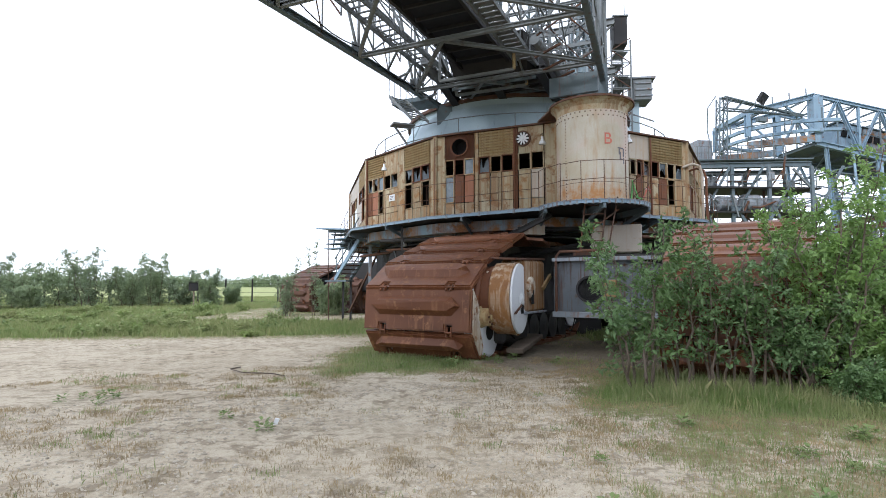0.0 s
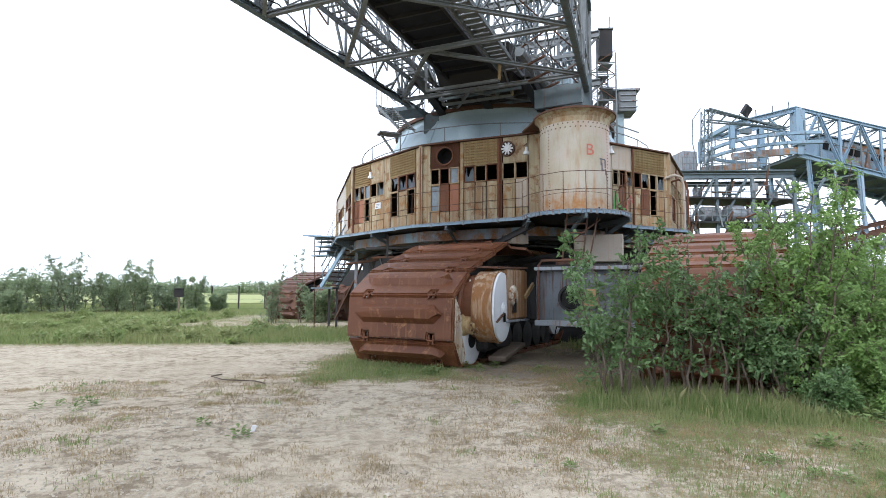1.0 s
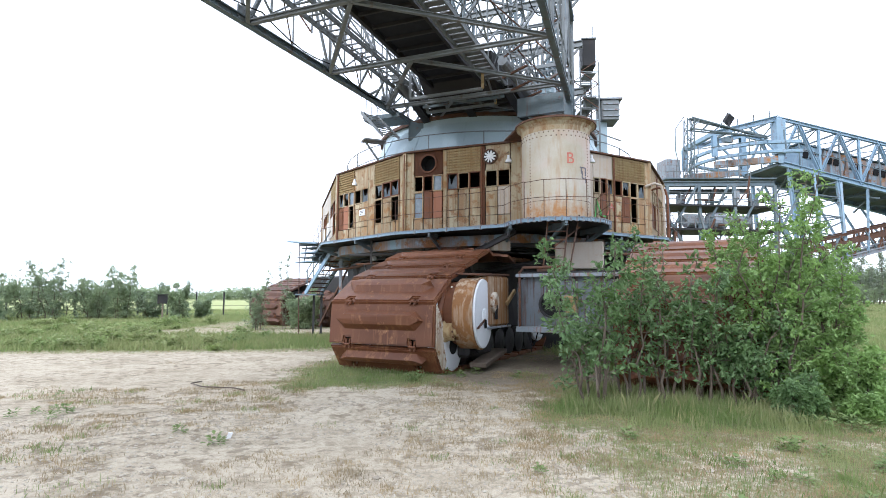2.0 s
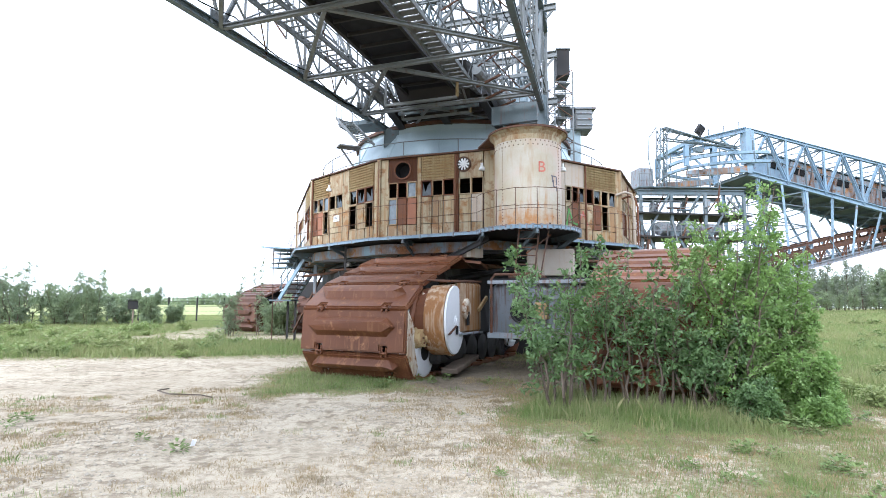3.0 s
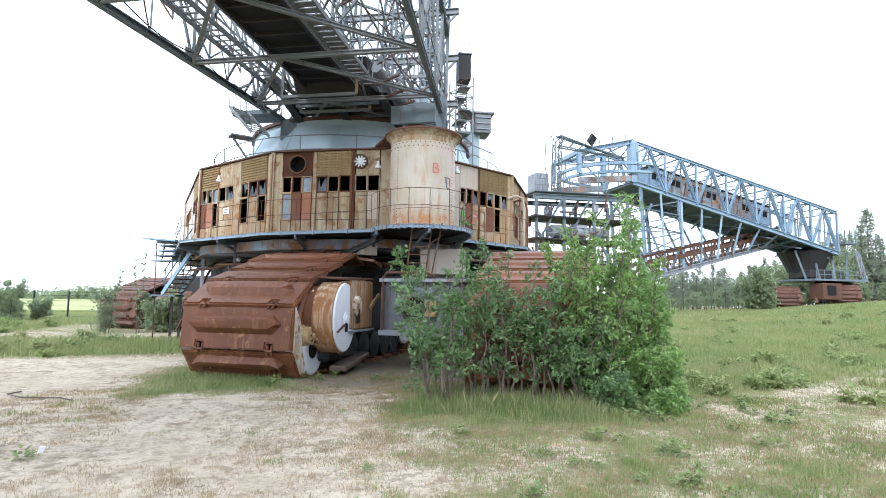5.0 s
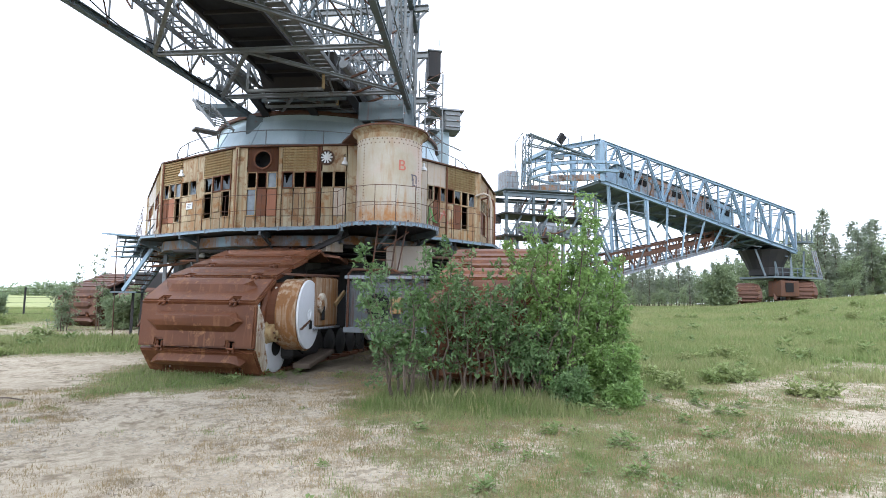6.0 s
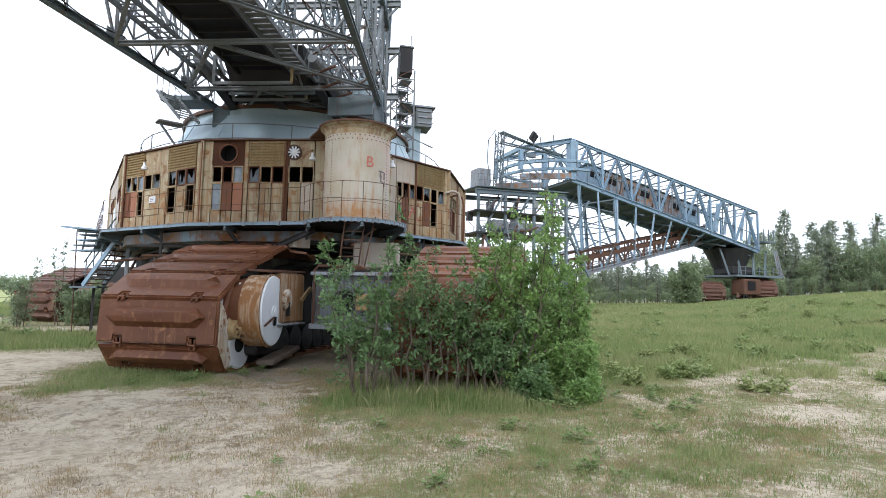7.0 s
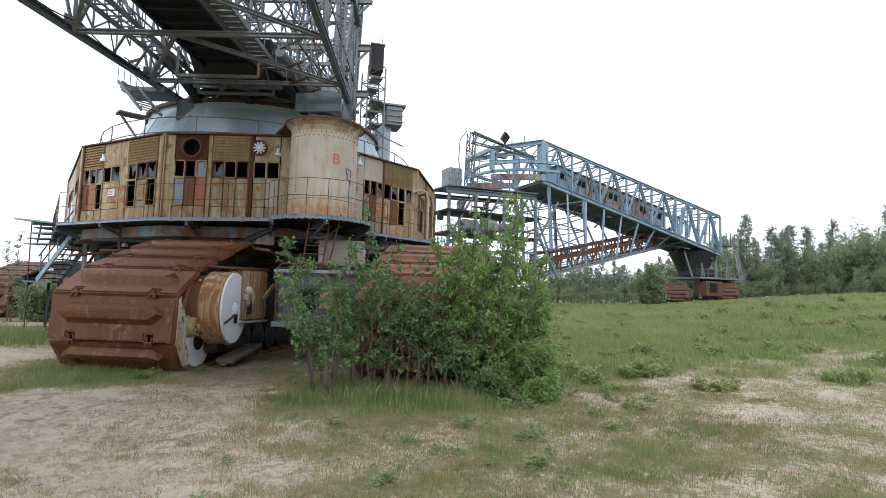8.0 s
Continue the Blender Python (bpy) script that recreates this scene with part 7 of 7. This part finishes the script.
def build_weed(seed, size):
    rng = np.random.default_rng(seed)
    t = thing("weed", (0, 0, -50), "small broad-leaved green weed on sandy soil", "weed", "weeds on the yard")
    v = []
    for k in range(34):
        a = rng.uniform(0, 2 * np.pi)
        d = np.array([math.cos(a), math.sin(a), rng.uniform(-0.1, 1.3)])
        d /= np.linalg.norm(d)
        s = np.cross(d, [0, 0, 1.0])
        s /= np.linalg.norm(s)
        ln = size * rng.uniform(0.3, 0.62)
        b = np.array([0, 0, 0.03]) + np.abs(d) * [0, 0, 1] * size * rng.uniform(0.1, 0.8) + d * [1, 1, 0] * size * rng.uniform(0.1, 0.6)
        v.append([b, b + d * ln * 0.5 + s * ln * 0.3, b + d * ln - np.array([0, 0, ln * 0.25]), b + d * ln * 0.5 - s * ln * 0.3])
    verts, faces = quads(np.array(v))
    fast_mesh("leaf_rosette", verts, faces, M_WEED, t, local=True)
    return t


def build_weeds():
    kinds = [build_weed(s, z) for s, z in ((1, 0.13), (2, 0.17), (3, 0.11))]
    rng = random.Random(31)
    spots = [(-2.5, 7.0), (1.3, 5.35), (3.55, 5.5), (8.2, 7.4), (-2.4, 6.6), (1.0, 4.6), (4.7, 6.1), (2.4, 6.8), (-5.2, 8.4), (-5.0, 8.1), (-5.9, 9.4), (6.2, 7.5), (7.2, 7.7), (7.6, 8.2), (6.0, 7.2),
             (5.6, 7.4), (9.0, 8.3), (9.3, 9.0), (4.1, 4.3), (5.0, 4.7), (4.6, 4.2), (6.4, 5.6), (0.2, 11.6), (1.2, 12.2), (1.5, 12.6), (2.2, 12.0), (-0.8, 11.5), (10.5, 9.6), (5.7, 7.9), (6.6, 8.1), (6.0, 7.6), (6.3, 7.7), (5.8, 7.55), (6.5, 7.45), (3.9, 5.2), (5.3, 5.4), (6.9, 6.4), (2.9, 4.4), (7.9, 6.6), (8.7, 7.0)]
    for x, y in spots:
        for k in range(rng.choice((1, 2, 4))):
            xx, yy = x + rng.gauss(0, 0.16), y + rng.gauss(0, 0.16)
            copy_thing(kinds[rng.randrange(3)], pose(xx, yy, gz(xx, yy), 0, 0, rng.uniform(0, 360)))
    # broad clumps in the meadow
    for k in range(230):
        az, r = rng.uniform(-44, 68), rng.uniform(14, 52)
        x, y = r * math.sin(radians(az)), r * math.cos(radians(az))
        if green(x, y) > 0.7 and not (-13 < az < 26):
            s = rng.uniform(1.5, 2.6)
            copy_thing(kinds[rng.randrange(3)], pose(x, y, gz(x, y), 0, 0, rng.uniform(0, 360)) @ Matrix.Diagonal((s, s, s * 1.1, 1)))
    for o in kinds:
        for c in list(o.children_recursive):
            bpy.data.objects.remove(c)
        bpy.data.objects.remove(o)


build_weeds()


def build_herb(seed, height, spread):
    """A bushy meadow herb: a handful of upright stalks with small leaves, light at the top."""
    rng = np.random.default_rng(seed)
    t = thing("meadow_herb", (0, 0, -50), "knee-high bushy green herb in the meadow", "weed", "herbs in the meadow")
    stalks, c, d = B(), [], []
    for k in range(11):
        a, r = rng.uniform(0, 2 * np.pi), spread * math.sqrt(rng.uniform())
        h = height * rng.uniform(0.55, 1.0) * (1 - 0.35 * r / spread)
        foot = Vector((math.cos(a) * r * 0.5, math.sin(a) * r * 0.5, 0))
        tip = Vector((math.cos(a) * r, math.sin(a) * r, h))
        tube(stalks, foot, tip, 0.006, 3, 0.003)
        for f in np.linspace(0.25, 1.0, 6):
            c.append(tuple(foot.lerp(tip, f)))
            d.append((math.cos(a) * 0.6, math.sin(a) * 0.6, 0.5))
    part("stalk", stalks, M_SEED, t, local=True)
    verts, faces = quads(rosettes(rng, c, d, 0.13, 5, 0.0))
    tagged(fast_mesh("foliage", verts, faces, M_HERB, t, local=True), kind="stuff")
    return t


def build_herbs():
    kinds = [build_herb(s, h, r) for s, h, r in ((201, 0.55, 0.4), (202, 0.75, 0.35), (203, 0.4, 0.45))]
    rng = random.Random(57)
    for lo, hi, r0, r1, count in ((-50, -14, 19.5, 40, 150), (24, 66, 12, 62, 120)):
        for k in range(count):
            az, r = rng.uniform(lo, hi), r0 + (r1 - r0) * rng.random() ** 1.1
            x, y = r * math.sin(radians(az)), r * math.cos(radians(az))
            if green(x, y) > 0.55 and noise.noise((x * 0.17, y * 0.17, 31.0)) > -0.15:
                s = rng.uniform(0.55, 1.15) * (1.0 if az < 0 else 0.85)
                copy_thing(rng.choice(kinds), pose(x, y, gz(x, y) - 0.02, 0, 0, rng.uniform(0, 360)) @ Matrix.Diagonal((s * 1.3, s * 1.3, s, 1)))
    for o in kinds:
        for c in list(o.children_recursive):
            bpy.data.objects.remove(c)
        bpy.data.objects.remove(o)


build_herbs()


def build_pebbles():
    rng = np.random.default_rng(77)
    n = 16000
    r = np.sqrt(rng.uniform(2.2 ** 2, 9.5 ** 2, n))
    az = np.radians(rng.uniform(-44, 60, n))
    x, y = r * np.sin(az), r * np.cos(az)
    ok = np.array([green(a, b) < 0.4 and noise.noise((a * 0.6, b * 0.6, 12)) > -0.25 for a, b in zip(x, y)])
    x, y = x[ok], y[ok]
    s = rng.gamma(2.0, 0.0038, len(x)) + 0.005
    octa = np.array([(1, 0, 0), (0, 1, 0), (-1, 0, 0), (0, -1, 0), (0, 0, 1), (0, 0, -1)], float)
    tri = [(0, 1, 4), (1, 2, 4), (2, 3, 4), (3, 0, 4), (1, 0, 5), (2, 1, 5), (3, 2, 5), (0, 3, 5)]
    z = np.array([gz(a, b) for a, b in zip(x, y)])
    v = octa[None] * s[:, None, None] * rng.uniform(0.6, 1.3, (len(x), 6, 3)) * [1, 1, 0.6] + np.stack([x, y, z + s * 0.2], 1)[:, None, :]
    f = (np.array(tri)[None] + (np.arange(len(x)) * 6)[:, None, None]).reshape(-1, 3)
    m, nn, l, b = _nodes("pale_pebble")
    g = nn.new("ShaderNodeNewGeometry")
    l.new(_mix(nn, l, g.outputs["Random Per Island"], (0.26, 0.225, 0.175), (0.43, 0.39, 0.32)), b.inputs["Base Color"])
    b.inputs["Roughness"].default_value = 0.9
    tagged(fast_mesh("gravel", v.reshape(-1, 3).tolist(), f.tolist(), m), "loose pale pebbles on the sandy ground", "gravel", kind="stuff")


build_pebbles()

# fallen branch and litter
stick = thing("fallen_branch", (-3.6, 10.6, 0), "thin bent dry branch lying on the sand", "branch")
part("twig", chain(B(), [(-4.15, 11.35, 0.03), (-4.2, 10.95, 0.05), (-3.85, 10.6, 0.04), (-3.2, 10.45, 0.04), (-2.95, 10.3, 0.02)], 0.014, 6), M_BARK, stick)
scrap = thing("plastic_scrap", (-2.05, 6.85, 0), "small white plastic scrap on the sand", "litter")
part("sheet", box(B(), (-2.05, 6.85, gz(-2.05, 6.85) + 0.03), (0.05, 0.02, 0.09), 30, m=pose(-2.05, 6.85, gz(-2.05, 6.85) + 0.035, 20, 15, 30)), M_WHITE, scrap)
